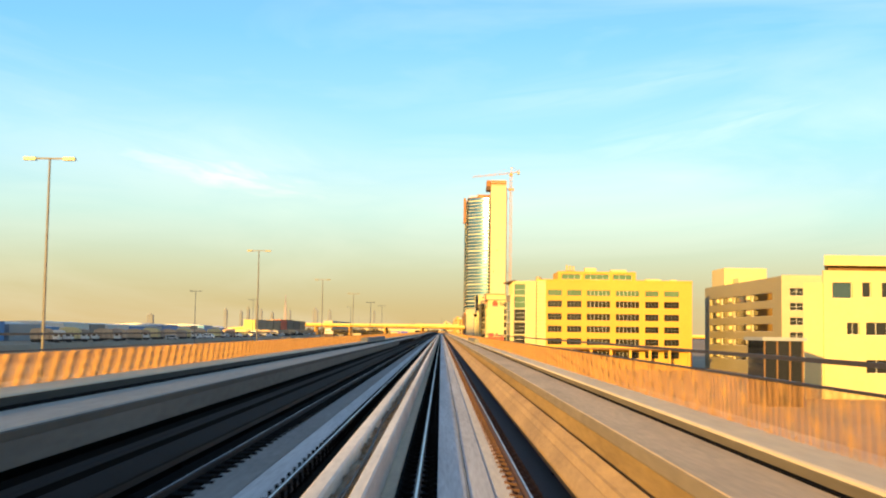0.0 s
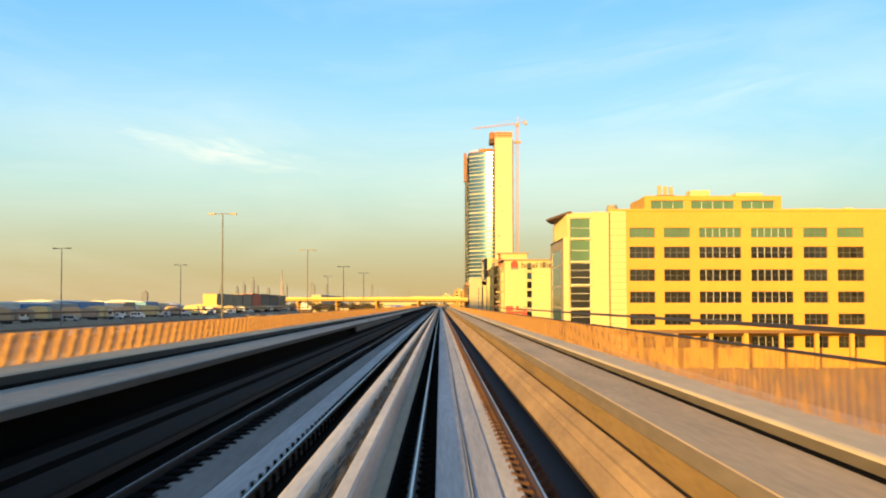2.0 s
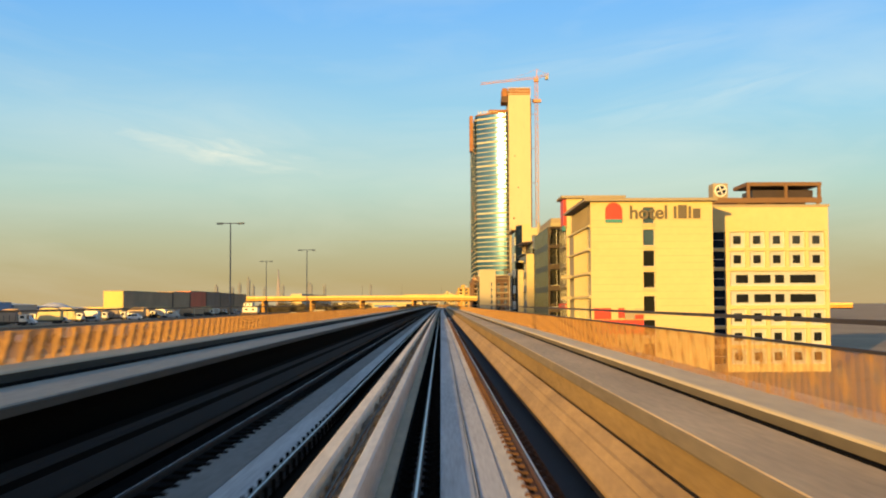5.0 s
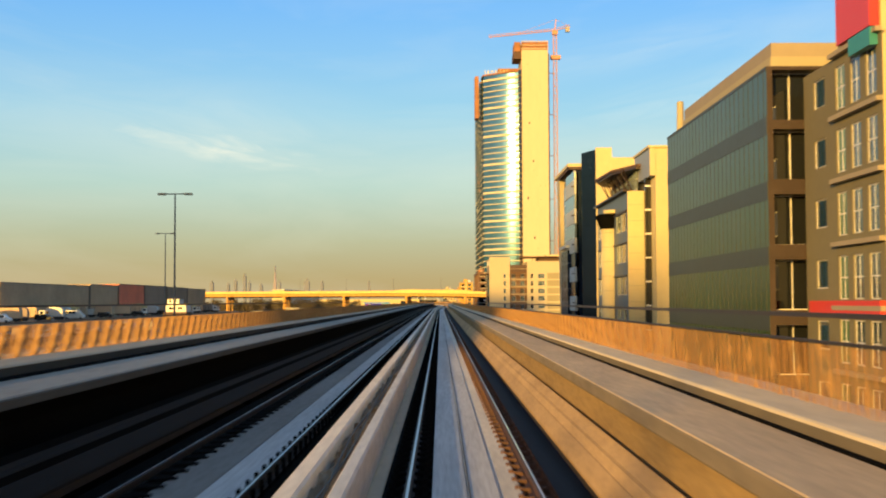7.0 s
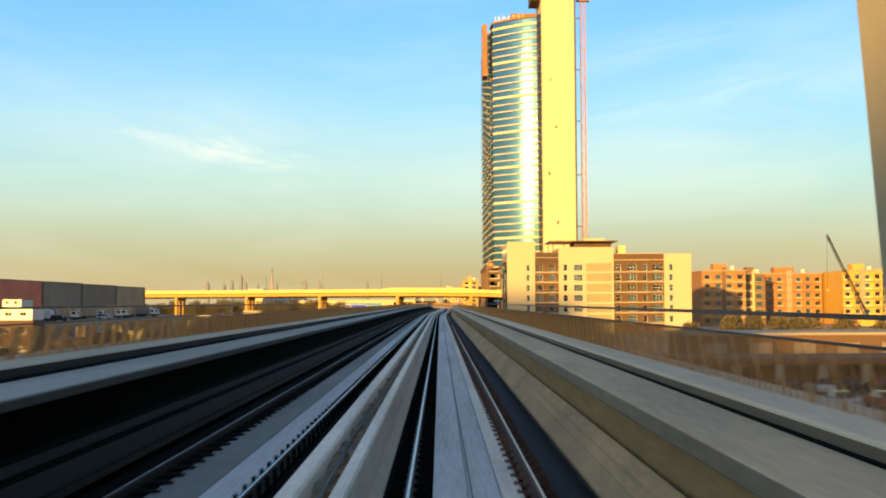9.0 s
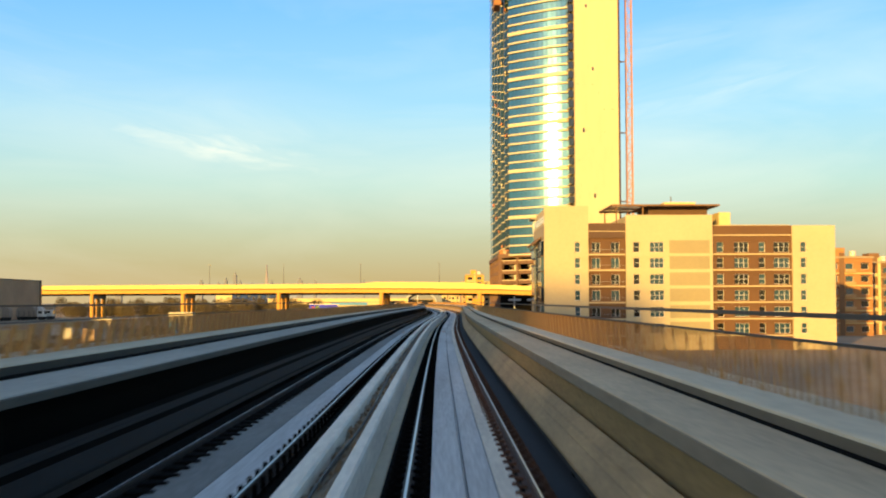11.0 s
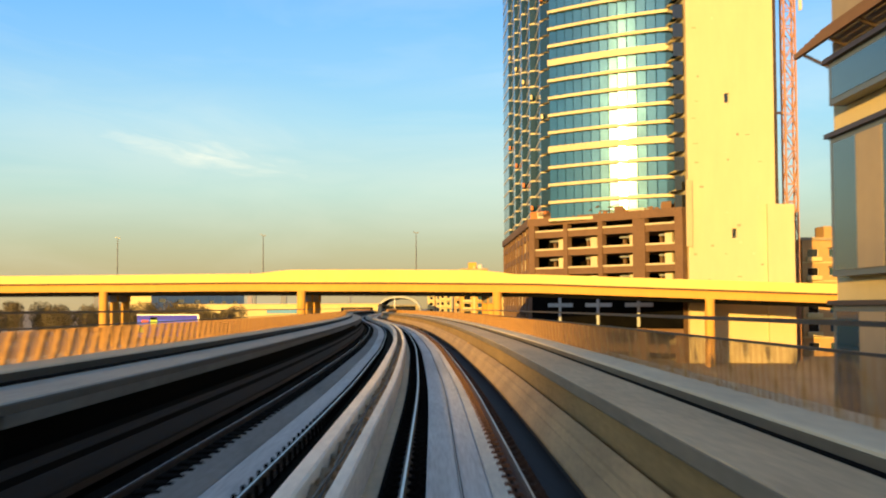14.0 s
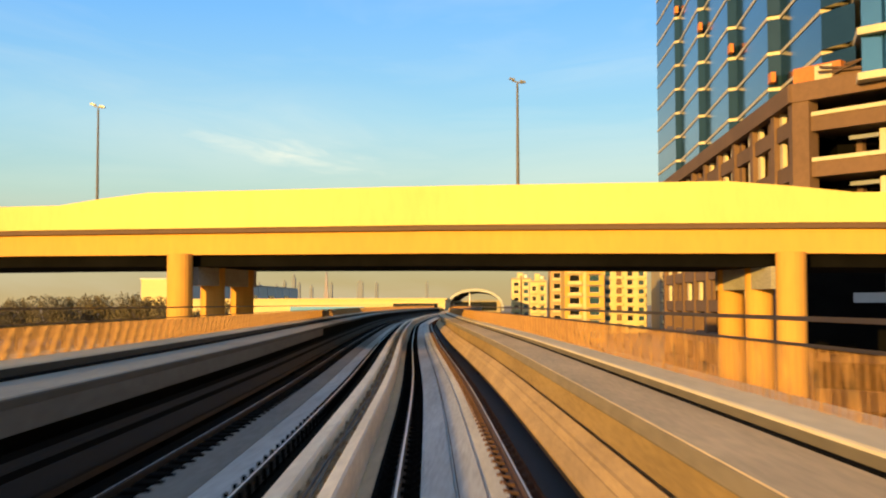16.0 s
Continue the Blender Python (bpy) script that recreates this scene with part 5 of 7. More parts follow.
# ---------------------------------------------------------------- the high tower and its crane
def high_tower():
    t = thing("high_rise_tower", 40, 1100, GROUND, "unfinished glass high-rise with pale floor bands and a blank side wall", "skyscraper")
    # the outline of the glazed part: a shallow curve to the track, its panes turned so the sun's glint meets the
    # camera, then stepped bays
    R, a0, a1, n = 84.4, radians(44), radians(27), 14
    cx, cy = 45 + R * math.sin(a1), 1087 + R * math.cos(a1)
    curve = [(cx - R * math.sin(a0 + (a1 - a0) * k / n), cy - R * math.cos(a0 + (a1 - a0) * k / n)) for k in range(n + 1)]
    bays = [(22.5, 1190), (22.7, 1174), (23.3, 1173.4), (22.9, 1157), (23.6, 1156.4), (23.1, 1140), (23.9, 1139.4), (23.3, 1123), (24.3, 1122.4), (23.9, 1108)]
    outline = bays + curve
    panes = []
    for k in range(n):
        (xa, ya), (xb, yb) = curve[k], curve[k + 1]
        turn = radians(27 - 18 * (k + 0.5) / n)
        panes += [(xa + 0.3, ya + 0.35), (xb + 0.22, ya + 0.35 - (xb - xa) * math.tan(turn))]
    inner = [(x + 0.4, y + 0.1) for x, y in bays] + panes
    back = [(45.2, 1082.0), (59.6, 1112), (59.6, 1190)]
    rear = [(44.6, 1090.0), (59.5, 1112), (59.5, 1189)]
    pitch, low, floors = 3.19, 17.75, 35
    top = low + pitch * floors
    part("lower_shaft", prism(bmesh.new(), [(x + 1.5, y + 1.5) for x, y in bays] + [(46, 1096), (59.5, 1112), (59.5, 1189)], GROUND, low), GRIMESHADE, t)
    for k in range(floors):
        z = low + pitch * k
        part("glass_storey", prism(bmesh.new(), inner[10:] + rear, z + 0.4, z + pitch), TOWERGLASS, t)
        part("bay_glass", prism(bmesh.new(), [(x + 0.02, y + 0.02) for x, y in bays] + [(inner[10][0] + 0.5, inner[10][1] + 3.0), (30, 1190)], z + 0.4, z + pitch), BAYGLASS, t)
        thick = 0.42 if k % 5 == 4 else 0.0
        part("floor_band", prism(bmesh.new(), [(26.5, 1190), (26.5, 1110)] + [(x - 0.1, y - 0.05) for x, y in curve] + back, z - thick * 0.5, z + 0.52 + thick), BAND, t)
        part("bay_band", prism(bmesh.new(), [(x - 0.05, y - 0.02) for x, y in bays] + [(26.4, 1108.2), (26.4, 1190)], z, z + 0.3), BAND, t)
        # dark box in place of the shaded open balcony void
        part("corner_void", boxes((43.4, 45.1, 1081.7, 1087.6, z + 0.6, z + pitch - 0.3)), DARKGLASS, t)
        for m, (x, y) in enumerate(bays[1::2]):
            if (k * 5 + m * 3) % 7 == 0:
                part("bay_board", boxes((x - 0.05, x + 0.35, y - 1.4, y - 0.1, z + 0.6, z + 1.5)), ORANGE if k % 2 else BAND, t)
    part("crown_slab", prism(bmesh.new(), outline + back, top, top + 0.8), SHROUD, t)
    for k in range(9):
        x, y = outline[11 + k]
        part("crown_strut", beam(bmesh.new(), (x + 0.4, y + 0.8, top + 0.8), (x + 0.4 + 0.5 * (k % 3 - 1), y + 0.8, top + 3.2 - 0.15 * k), 0.7, 0.35), BAND, t)
    part("crown_box", boxes((33, 45, 1096, 1106, top + 0.8, top + 3.4)), SHROUD, t)
    # blank wall with a few openings
    f = Face(45.3, 1080.5, 0)
    f.wall(t, TOWERWALL, 0, 14.4, GROUND, 140, [(2.6, 3.4, 57.5, 59.0, DARKGLASS), (6.2, 7.0, 35.8, 37.4, DARKGLASS), (7.2, 8.0, 13.4, 15.0, DARKGLASS), (5.8, 6.5, 78, 79.3, DARKGLASS), (3.6, 4.3, 99, 100.2, DARKGLASS)], 0.5, name="blank_wall")
    part("core", boxes((45.3, 59.6, 1081.05, 1108, GROUND, 139.7)), TOWERWALL, t)
    part("core_base", boxes((58.2, 62.6, 1079.9, 1092, GROUND, 19.0)), TOWERWALL, t)
    spots = random.Random(9)
    for k in range(44):
        u, z = spots.uniform(0.6, 13.4), spots.uniform(6, 60) if k < 30 else spots.uniform(60, 136)
        part("wall_patch", f.block(bmesh.new(), u, u + spots.uniform(0.2, 0.9), z, z + spots.uniform(0.12, 0.4), -0.02, -0.002), (TAUPE, OLIVEPANEL, BAND)[k % 3], t)
    # netted scaffold on the wall head
    part("core_crown", boxes((45.3, 59.7, 1081.2, 1104, 140, 144.4)), SHROUD, t, "orange netting round the wall head")
    for k in range(9):
        part("crown_post", boxes((45.3 + 1.78 * k, 45.6 + 1.78 * k, 1080.6, 1080.95, 139.6, 145.4)), CRANE, t)
    for z in (140.6, 142.4, 144.4):
        part("crown_beam", boxes((44.9, 60.0, 1080.3, 1080.58, z, z + 0.35)), BAND, t)
    part("side_scaffold", boxes((41.4, 44.8, 1082.5, 1098, 139.6, 144.8)), SHROUD, t)
    part("side_platform", boxes((41.0, 45.2, 1083, 1098, 135.6, 139.5)), DARKBROWN, t)
    part("hoist_shroud", boxes((20.2, 22.4, 1104, 1114, 106, 130)), SHROUD, t, "orange safety shroud")
    part("edge_strip", boxes((59.65, 60.4, 1081, 1083, 19.0, 138)), DARKMETAL, t)
    # glowing-white fin at the foot of the blank wall is plain cladding
    part("cladding_strip", boxes((44.9, 45.9, 1080.1, 1080.48, 12, 23)), WHITE, t)

    p = thing("tower_podium", 34, 1100, GROUND, "unfinished brown car-park podium with open bays", "building")
    n = math.degrees(math.atan2(1081 - 1107.5, 44.6 - 21.7))
    f = Face(21.7, 1107.5, n)
    length = math.hypot(22.9, 26.5)
    cols = (0.0, 1.4, 8.6, 9.6, 16.8, 17.8, 24.6, 27.2, 33.4, length)
    zs = (-5, -1.6, 1.8, 5.2, 8.6, 12.0, 15.4)
    for a, b in zip(cols[::2], cols[1::2]):
        part("pillar", f.block(bmesh.new(), a, b, GROUND, 18.4, -0.3, 0.9), PODIUM, p)
    for z in zs:
        part("parapet_band", f.block(bmesh.new(), 0, length, z - 0.5, z + 0.75, 0, 0.5), PODIUM, p)
        # pale strip puts the sunlit line of the slab edge into colour
        part("slab_edge", f.block(bmesh.new(), 1.5, length - 0.1, z + 0.62, z + 0.92, -0.12, 0.4), BAND if z > 4 else PODIUM, p)
        part("floor_slab", f.block(bmesh.new(), 0, length, z - 0.5, z - 0.1, 0.5, 12), PODIUM, p)
    part("roof_band", f.block(bmesh.new(), -0.3, length, 17.2, 18.6, -0.4, 1.0), PODIUM, p)
    # black back wall holds the shade inside the open bays
    part("back_wall", f.block(bmesh.new(), 0.5, length, GROUND, 18.0, 12, 12.5), GRIMESHADE, p, "interior wall with its shade in the black colour")
    for k, u in enumerate((4.4, 12.6, 21.0, 29.0)):
        for z in zs[2:-1]:
            part("pale_infill", f.block(bmesh.new(), u + 2.0 - 0.5 * (k % 2), u + 3.2 - 0.2 * (k % 2), z + 0.93, z + 2.6, 0.9, 1.4), BAND, p)
            part("inner_column", f.block(bmesh.new(), u - 1.2, u - 0.7, z + 0.75, z + 2.7, 3.0, 3.5), PODIUM, p)
            part("hanging_duct", f.block(bmesh.new(), u - 1.0 + 0.6 * (k % 2), u + 1.4, z + 2.2, z + 2.5, 1.8, 2.3), GREYBOARD, p)
    for k, (u, w, h) in enumerate(((2.2, 3.0, 0.7), (9.0, 1.6, 0.8), (13.5, 4.5, 0.4), (20.0, 1.4, 0.6), (23.0, 3.4, 0.5), (30.0, 2.0, 0.8))):
        part("roof_crate", f.block(bmesh.new(), u, u + w, 18.6, 18.6 + h, 0.6, 2.0), (PODIUM, BAND, SHROUD)[k % 3], p)
    # black sheet before the pillars, put there for the shade below
    part("black_band", f.block(bmesh.new(), 0.9, length, -1.4, 4.55, -0.42, -0.31), GRIMESHADE, p, "black sheet standing for the shaded lower storey")
    for u in (5, 14, 23):
        part("pale_beam", f.block(bmesh.new(), u, u + 6.0, 2.2, 2.9, -0.56, -0.425), PANELGREY, p)
        part("pale_post", f.block(bmesh.new(), u + 2.6, u + 3.2, -1.2, 4.4, -0.55, -0.425), PANELGREY, p)
    g = Face(21.7, 1178.5, -90)
    for u in (0, 8, 16, 24, 32, 40, 48, 56, 64, 69.8):
        part("pillar", g.block(bmesh.new(), u, u + 1.2, GROUND, 18.4, -0.2, 0.9), PODIUM, p)
    for z in zs:
        part("parapet_band", g.block(bmesh.new(), 0, 71, z - 0.5, z + 0.75, 0, 0.5), PODIUM, p)
    part("roof_band", g.block(bmesh.new(), -0.3, 71.3, 17.2, 18.6, -0.45, 1.0), PODIUM, p)
    for k in range(18):
        for z in zs[2:]:
            part("pale_post", g.block(bmesh.new(), 1.9 + 3.95 * k, 2.9 + 3.95 * k, z + 0.75, z + 2.85, 0.25, 0.6), BAND if (k + int(z)) % 3 else PODIUM, p)
    part("side_infill", g.block(bmesh.new(), 0, 71, GROUND, 17.4, 1.0, 1.2), BROWN, p)
    part("roof_deck", prism(bmesh.new(), [(21.9, 1108.2), (44.6, 1081.8), (59, 1110), (59, 1178), (22, 1178)], 17.2, 17.7), PODIUM, p)
    clutter = random.Random(5)
    for k in range(26):
        u, w = clutter.uniform(0.5, length - 3), clutter.uniform(0.5, 2.6)
        part("roof_clutter", f.block(bmesh.new(), u, u + w, 18.6, 18.6 + clutter.uniform(0.25, 1.3), 0.3 + 0.12 * k, 0.36 + 0.12 * k), (PODIUM, BROWN, BAND, SHROUD)[k % 4], p)
    for k in range(9):
        u = clutter.uniform(1, length - 5)
        part("roof_plank", beam(bmesh.new(), f.at(u, 18.9 + clutter.uniform(0, 0.8), 0.2), f.at(u + clutter.uniform(2, 5), 18.8 + clutter.uniform(0, 1.4), 0.5), 0.14), DARKBROWN, p)
    part("netting_screen", prism(bmesh.new(), [(21.9, 1108.6), (24.5, 1105.2), (25.2, 1106), (22.6, 1110.5)], 17.7, 20.0), ORANGE, p)

    c = thing("tower_crane", 64.5, 1087, GROUND, "orange lattice tower crane tied to the high-rise", "crane")
    x, y = 64.3, 1087.0
    bm = bmesh.new()
    w = 0.95
    for sx in (-1, 1):
        for sy in (-1, 1):
            beam(bm, (x + sx * w, y + sy * w, GROUND), (x + sx * w, y + sy * w, 152), 0.28)
    n = 53
    for k in range(n):
        z0, z1 = GROUND + 3 * k, GROUND + 3 * k + 3
        s = 1 if k % 2 else -1
        for sy in (-1, 1):
            beam(bm, (x - s * w, y + sy * w, z0), (x + s * w, y + sy * w, z1), 0.16)
            beam(bm, (x - w, y + sy * w, z1), (x + w, y + sy * w, z1), 0.14)
        for sx in (-1, 1):
            beam(bm, (x + sx * w, y - s * w, z0), (x + sx * w, y + s * w, z1), 0.16)
    part("mast", bm, CRANE, c)
    bm = bmesh.new()
    tip, tail = Vector((x - 37, y - 4, 147.5)), Vector((x + 8.5, y + 1, 154.6))
    for off in ((0, -0.6, 0), (0, 0.6, 0), (0, 0, 1.1)):
        beam(bm, Vector((x, y, 152.2)) + Vector(off), tip + Vector(off), 0.22)
        beam(bm, Vector((x, y, 152.2)) + Vector(off), tail + Vector(off), 0.3)
    for k in range(16):
        a, b = Vector((x, y, 152.2)).lerp(tip, k / 16), Vector((x, y, 152.2)).lerp(tip, (k + 1) / 16)
        beam(bm, a + Vector((0, -0.6, 0)), b + Vector((0, 0, 1.1)), 0.12)
        beam(bm, a + Vector((0, 0.6, 0)), b + Vector((0, 0, 1.1)), 0.12)
    part("jib", bm, CRANE, c)
    part("cab", boxes((x - 1.6, x + 1.4, y - 1.6, y + 1.2, 149.8, 152.2)), CRANE, c)
    bm = bmesh.new()
    beam(bm, (x, y, 152), (x + 0.6, y, 158.4), 0.5)
    beam(bm, (x + 0.6, y, 158.4), tip.lerp(Vector((x, y, 152.2)), 0.4), 0.12)
    beam(bm, (x + 0.6, y, 158.4), tail, 0.12)
    part("apex", bm, CRANE, c)
    part("counterweight", boxes((tail.x - 2.6, tail.x - 0.4, y - 1, y + 1.5, 151.4, 154.2)), CONCRETE, c)
    part("climbing_collar", boxes((x - 2.6, x + 3.0, y - 1.8, y + 1.8, 136, 138)), CRANE, c)
    for z in (12, 35, 58, 82, 105, 128):
        part("tie", boxes((60.0, x - w, y - 0.2, y + 0.2, z, z + 0.4)), CRANE, c)


high_tower()


# ---------------------------------------------------------------- road bridge over the line
def bridge():
    b = thing("road_bridge", 0, 1080, GROUND, "sunlit concrete road bridge on round columns", "bridge", kind="structure")
    f = Face(-160, 1080 + 0.235 * 160 - 0.3, -math.degrees(math.atan(0.235)))

    def z_of(u):
        """The rise and fall of the deck along the bridge."""
        return float(np.interp(u, (-60, 12, 95, 135, 160, 184, 224, 330), (-6.5, 0.15, 0.2, 0.2, 0.0, -0.35, -2.0, -6.0)))

    def strip(name, d0, d1, z0, z1, mat, u0=-130, u1=420, label=""):
        bm = bmesh.new()
        us = [u0 + (u1 - u0) * k / 110 for k in range(111)]
        rings = [[bm.verts.new(f.at(u, z + z_of(u), d)) for d, z in ((d0, z0), (d1, z0), (d1, z1), (d0, z1))] for u in us]
        for p, q in zip(rings, rings[1:]):
            for k in range(4):
                bm.faces.new((p[k], q[k], q[(k + 1) % 4], p[(k + 1) % 4]))
        bm.faces.new(rings[0][::-1])
        bm.faces.new(rings[-1])
        return part(name, bm, mat, b, label)

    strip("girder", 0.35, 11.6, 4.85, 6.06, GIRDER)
    # black soffit and brown drip edge are coloured for the shade there
    strip("soffit", 0.9, 11.0, 4.2, 4.849, GRIMESHADE, label="soffit with its shade in the black colour")
    strip("deck_slab", 0.0, 12.0, 6.06, 6.33, DARKBROWN, label="drip edge with its shadow in the colour")
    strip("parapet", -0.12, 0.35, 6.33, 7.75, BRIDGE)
    strip("parapet", 11.65, 12.1, 6.33, 7.75, BRIDGE)
    bm = bmesh.new()
    foot = [137.7 + 2.9 * k for k in range(16)]
    rings = []
    for k, u in enumerate(foot):
        up = 0.0 if k in (0, 15) else 0.62 if 1 < k < 14 else 0.35
        rings.append([bm.verts.new(f.at(u, 7.75 + z_of(u) + z, d)) for d, z in ((-0.12, 0), (0.35, 0), (0.35, up + 0.01), (-0.12, up + 0.01))])
    for p, q in zip(rings, rings[1:]):
        for k in range(4):
            bm.faces.new((p[k], q[k], q[(k + 1) % 4], p[(k + 1) % 4]))
    part("raised_parapet", bm, BRIDGE, b)
    for x, y in ((-187, 1122.1), (-154, 1114.3), (-121, 1106.5), (-87.5, 1098.6), (-53.6, 1090.9), (-18.7, 1083.0), (13.8, 1075.2), (45.6, 1068.0), (79, 1060.2), (112, 1052.4)):
        for s in (1.2, 5.2, 9.2):
            cx, cy = x + (-0.17 if x == 13.8 else 0.22) * s, y + 0.975 * s
            part("column", tube(bmesh.new(), (cx, cy, GROUND), (cx, cy, 4.9 + z_of((cx + 160) * 1.03)), 0.72, 0.72, 20), GIRDER, b, smooth=False)
        k = -0.17 if x == 13.8 else 0.22
        cap = beam(bmesh.new(), (x + k * 2.2, y + 0.975 * 2.2, 3.7 + z_of((x + 160) * 1.03)), (x + k * 10, y + 9.75, 3.7 + z_of((x + 160) * 1.03)), 1.2, 1.1)
        # grey cap set off as shaded from the sun-toned columns
        part("pier_cap", cap, CONCRETE, b, "pier cap in grey for its shade")
    for k, (x, y) in enumerate(((-79, 1104), (-52.5, 1097.7), (-25.8, 1091.3), (0.6, 1084.8))):
        l = thing("bridge_lamp", x, y, 6.3, "slim grey lamp post with a small double head on the bridge", "street lamp", "bridge lamps")
        part("pole", tube(bmesh.new(), (x, y, 6.3), (x, y, 14.6), 0.11, 0.06, 8), POST, l)
        part("bracket", beam(bmesh.new(), (x - 0.3, y, 14.75), (x + 0.3, y, 14.6), 0.07), POST, l)
        for s in (-0.3, 0.3):
            part("lantern", beam(bmesh.new(), (x + s - 0.16, y - 0.1, 14.79 - s * 0.25), (x + s + 0.16, y - 0.1, 14.71 - s * 0.25), 0.2, 0.1), LAMPHEAD, l)


bridge()


# ---------------------------------------------------------------- west side: lamps, sheds, warehouses, hoarding
def mast_lamp(x, y, top, label):
    l = thing("street_lamp", x, y, GROUND, label, "street lamp", "tall street lamps")
    part("pole", tube(bmesh.new(), (x, y, GROUND), (x, y, top), 0.15, 0.08, 10), POST, l)
    part("cross_arm", beam(bmesh.new(), (x - 1.7, y, top), (x + 1.7, y, top), 0.12), POST, l)
    for s in (-1.5, 1.5):
        part("lantern", boxes((x + s - 0.45, x + s + 0.45, y - 0.2, y + 0.2, top - 0.14, top + 0.1)), LAMPHEAD, l)


for x, y, top in ((-30, 87, 14.8), (-30, 188, 14.8), (-30, 290, 14.6), (-30, 392, 14.4), (-30, 489, 13.8), (-30, 583, 14.4), (-53, 675, 15.4), (-80, 375, 14.0), (-78, 478, 14.0)):
    mast_lamp(x, y, top, "tall galvanised street lamp with a double cross-arm")


def shed(x0, x1, y0, y1, top, mat, label, roof=SHEDWHITE):
    s = thing("shed", (x0 + x1) / 2, y0, GROUND, label, "shed")
    part("wall", boxes((x0, x1, y0, y1, GROUND, top - 0.8)), mat, s)
    bm = bmesh.new()
    xm = (x0 + x1) / 2
    pts = [(x0 - 0.3, top - 0.8), (x1 + 0.3, top - 0.8), (xm, top)]
    a, b = [bm.verts.new((x, y0 - 0.3, z)) for x, z in pts], [bm.verts.new((x, y1 + 0.3, z)) for x, z in pts]
    bm.faces.new(a)
    bm.faces.new(b[::-1])
    for k in range(3):
        bm.faces.new((a[k], b[k], b[(k + 1) % 3], a[(k + 1) % 3]))
    part("roof", bm, roof, s)
    for k in range(3):
        yy = y0 + (y1 - y0) * (k + 0.3) / 3
        part("door", boxes((x1, x1 + 0.06, yy, yy + 3.4, GROUND, GROUND + 4.2)), GREYBOARD, s)


rnd = random.Random(4)
yy = 330.0
k = 0
while yy < 760:
    ln = rnd.uniform(14, 34)
    kind = (SHEDWHITE, SHEDBLUE, GREYBOARD, SHEDBLUE, SHEDWHITE, BARNGREY)[k % 6]
    word = ("white", "blue", "grey", "blue", "white", "dark grey")[k % 6]
    shed(-160 - rnd.uniform(0, 10), -138, yy, yy + ln, rnd.uniform(2.0, 4.2), kind, f"low {word} sheet-metal shed beside the highway")
    yy += ln + rnd.uniform(0.5, 5)
    k += 1

for k, (y0, y1, top, mat, word) in enumerate(((783, 868, 7.9, BARNBROWN, "brown"), (868.5, 905, 8.5, BARNBROWN, "brown"), (905.5, 945, 9.2, BARNRED, "red"), (945.5, 985, 9.2, BARNGREY, "dark grey"), (985.5, 1028, 9.0, BARNGREY, "dark grey"), (1028.5, 1071, 8.8, BARNBROWN, "brown"))):
    w = thing("warehouse", -140, y0, GROUND, f"long {word} corrugated warehouse with a flat roofline", "warehouse", "warehouses by the highway")
    part("wall", boxes((-134, -126, y0 + 0.3, y1, GROUND, top)), mat, w)
    # nearest end wall gets a yellow that stands for sunlight on it
    part("end_wall", boxes((-133.8, -126.2, y0, y0 + 0.29, GROUND, top - 0.05)), BRIDGE if k == 0 else mat, w)
    bm = bmesh.new()
    for m in range(int((y1 - y0) / 1.6)):
        y = y0 + 0.6 + 1.6 * m
        box(bm, -126, -125.9, y, y + 0.5, GROUND, top - 0.1)
    part("ribs", bm, mat, w)
    part("eave_board", boxes((-134.2, -125.7, y0, y1, top, top + 0.25)), BARNGREY, w)
    # dark strip added where the shaded gap to the next warehouse shows
    part("corner_post", boxes((-126.3, -125.75, y1 - 1.6, y1, GROUND, top)), DARKMETAL, w, "dark strip standing for the gap between warehouses")
    for m in range(3):
        yy = y0 + (y1 - y0) * (0.2 + 0.27 * m)
        part("roller_door", boxes((-125.9, -125.8, yy, yy + 4.2, GROUND, GROUND + 4.6)), GREYBOARD if (m + k) % 2 else BARNBROWN, w)

board = thing("billboard", -35, 1060, GROUND, "blue and white hoarding standing by the road", "billboard")
part("panel", boxes((-39.5, -30.8, 1060, 1060.2, -2.0, 1.2)), BOARDPALE, board)
part("stripe", boxes((-39.5, -30.8, 1059.93, 1059.99, 0.55, 1.2)), BOARDBLUE, board)
for k in range(6):
    part("text_bar", boxes((-38.9 + 1.32 * k, -37.9 + 1.32 * k, 1059.93, 1059.99, -1.7, -0.75 + 0.2 * (k % 2))), BOARDBLUE, board)
for k in range(4):
    part("text_bar", boxes((-36.0 + 1.25 * k, -35.1 + 1.25 * k, 1059.93, 1059.99, -0.45, 0.2)), BOARDBLUE, board)
part("picture_patch", boxes((-37.6, -36.6, 1059.93, 1059.99, -0.5, 0.9)), BOARDGREEN, board)
part("picture_patch", boxes((-38.9, -37.9, 1059.92, 1059.98, 0.1, 0.5)), RED, board)
part("picture_patch", boxes((-39.3, -38.3, 1059.92, 1059.98, -1.3, -0.5)), BOARDGREEN, board)
part("top_rim", boxes((-39.6, -30.7, 1059.9, 1060.3, 1.201, 1.32)), FRAME, board)
part("side_rim", boxes((-30.79, -30.6, 1059.9, 1060.3, -2.0, 1.2)), FRAME, board)
for x in (-38.5, -31.8):
    part("leg", boxes((x - 0.15, x + 0.15, 1060.2, 1060.5, GROUND, 1.0)), POST, board)


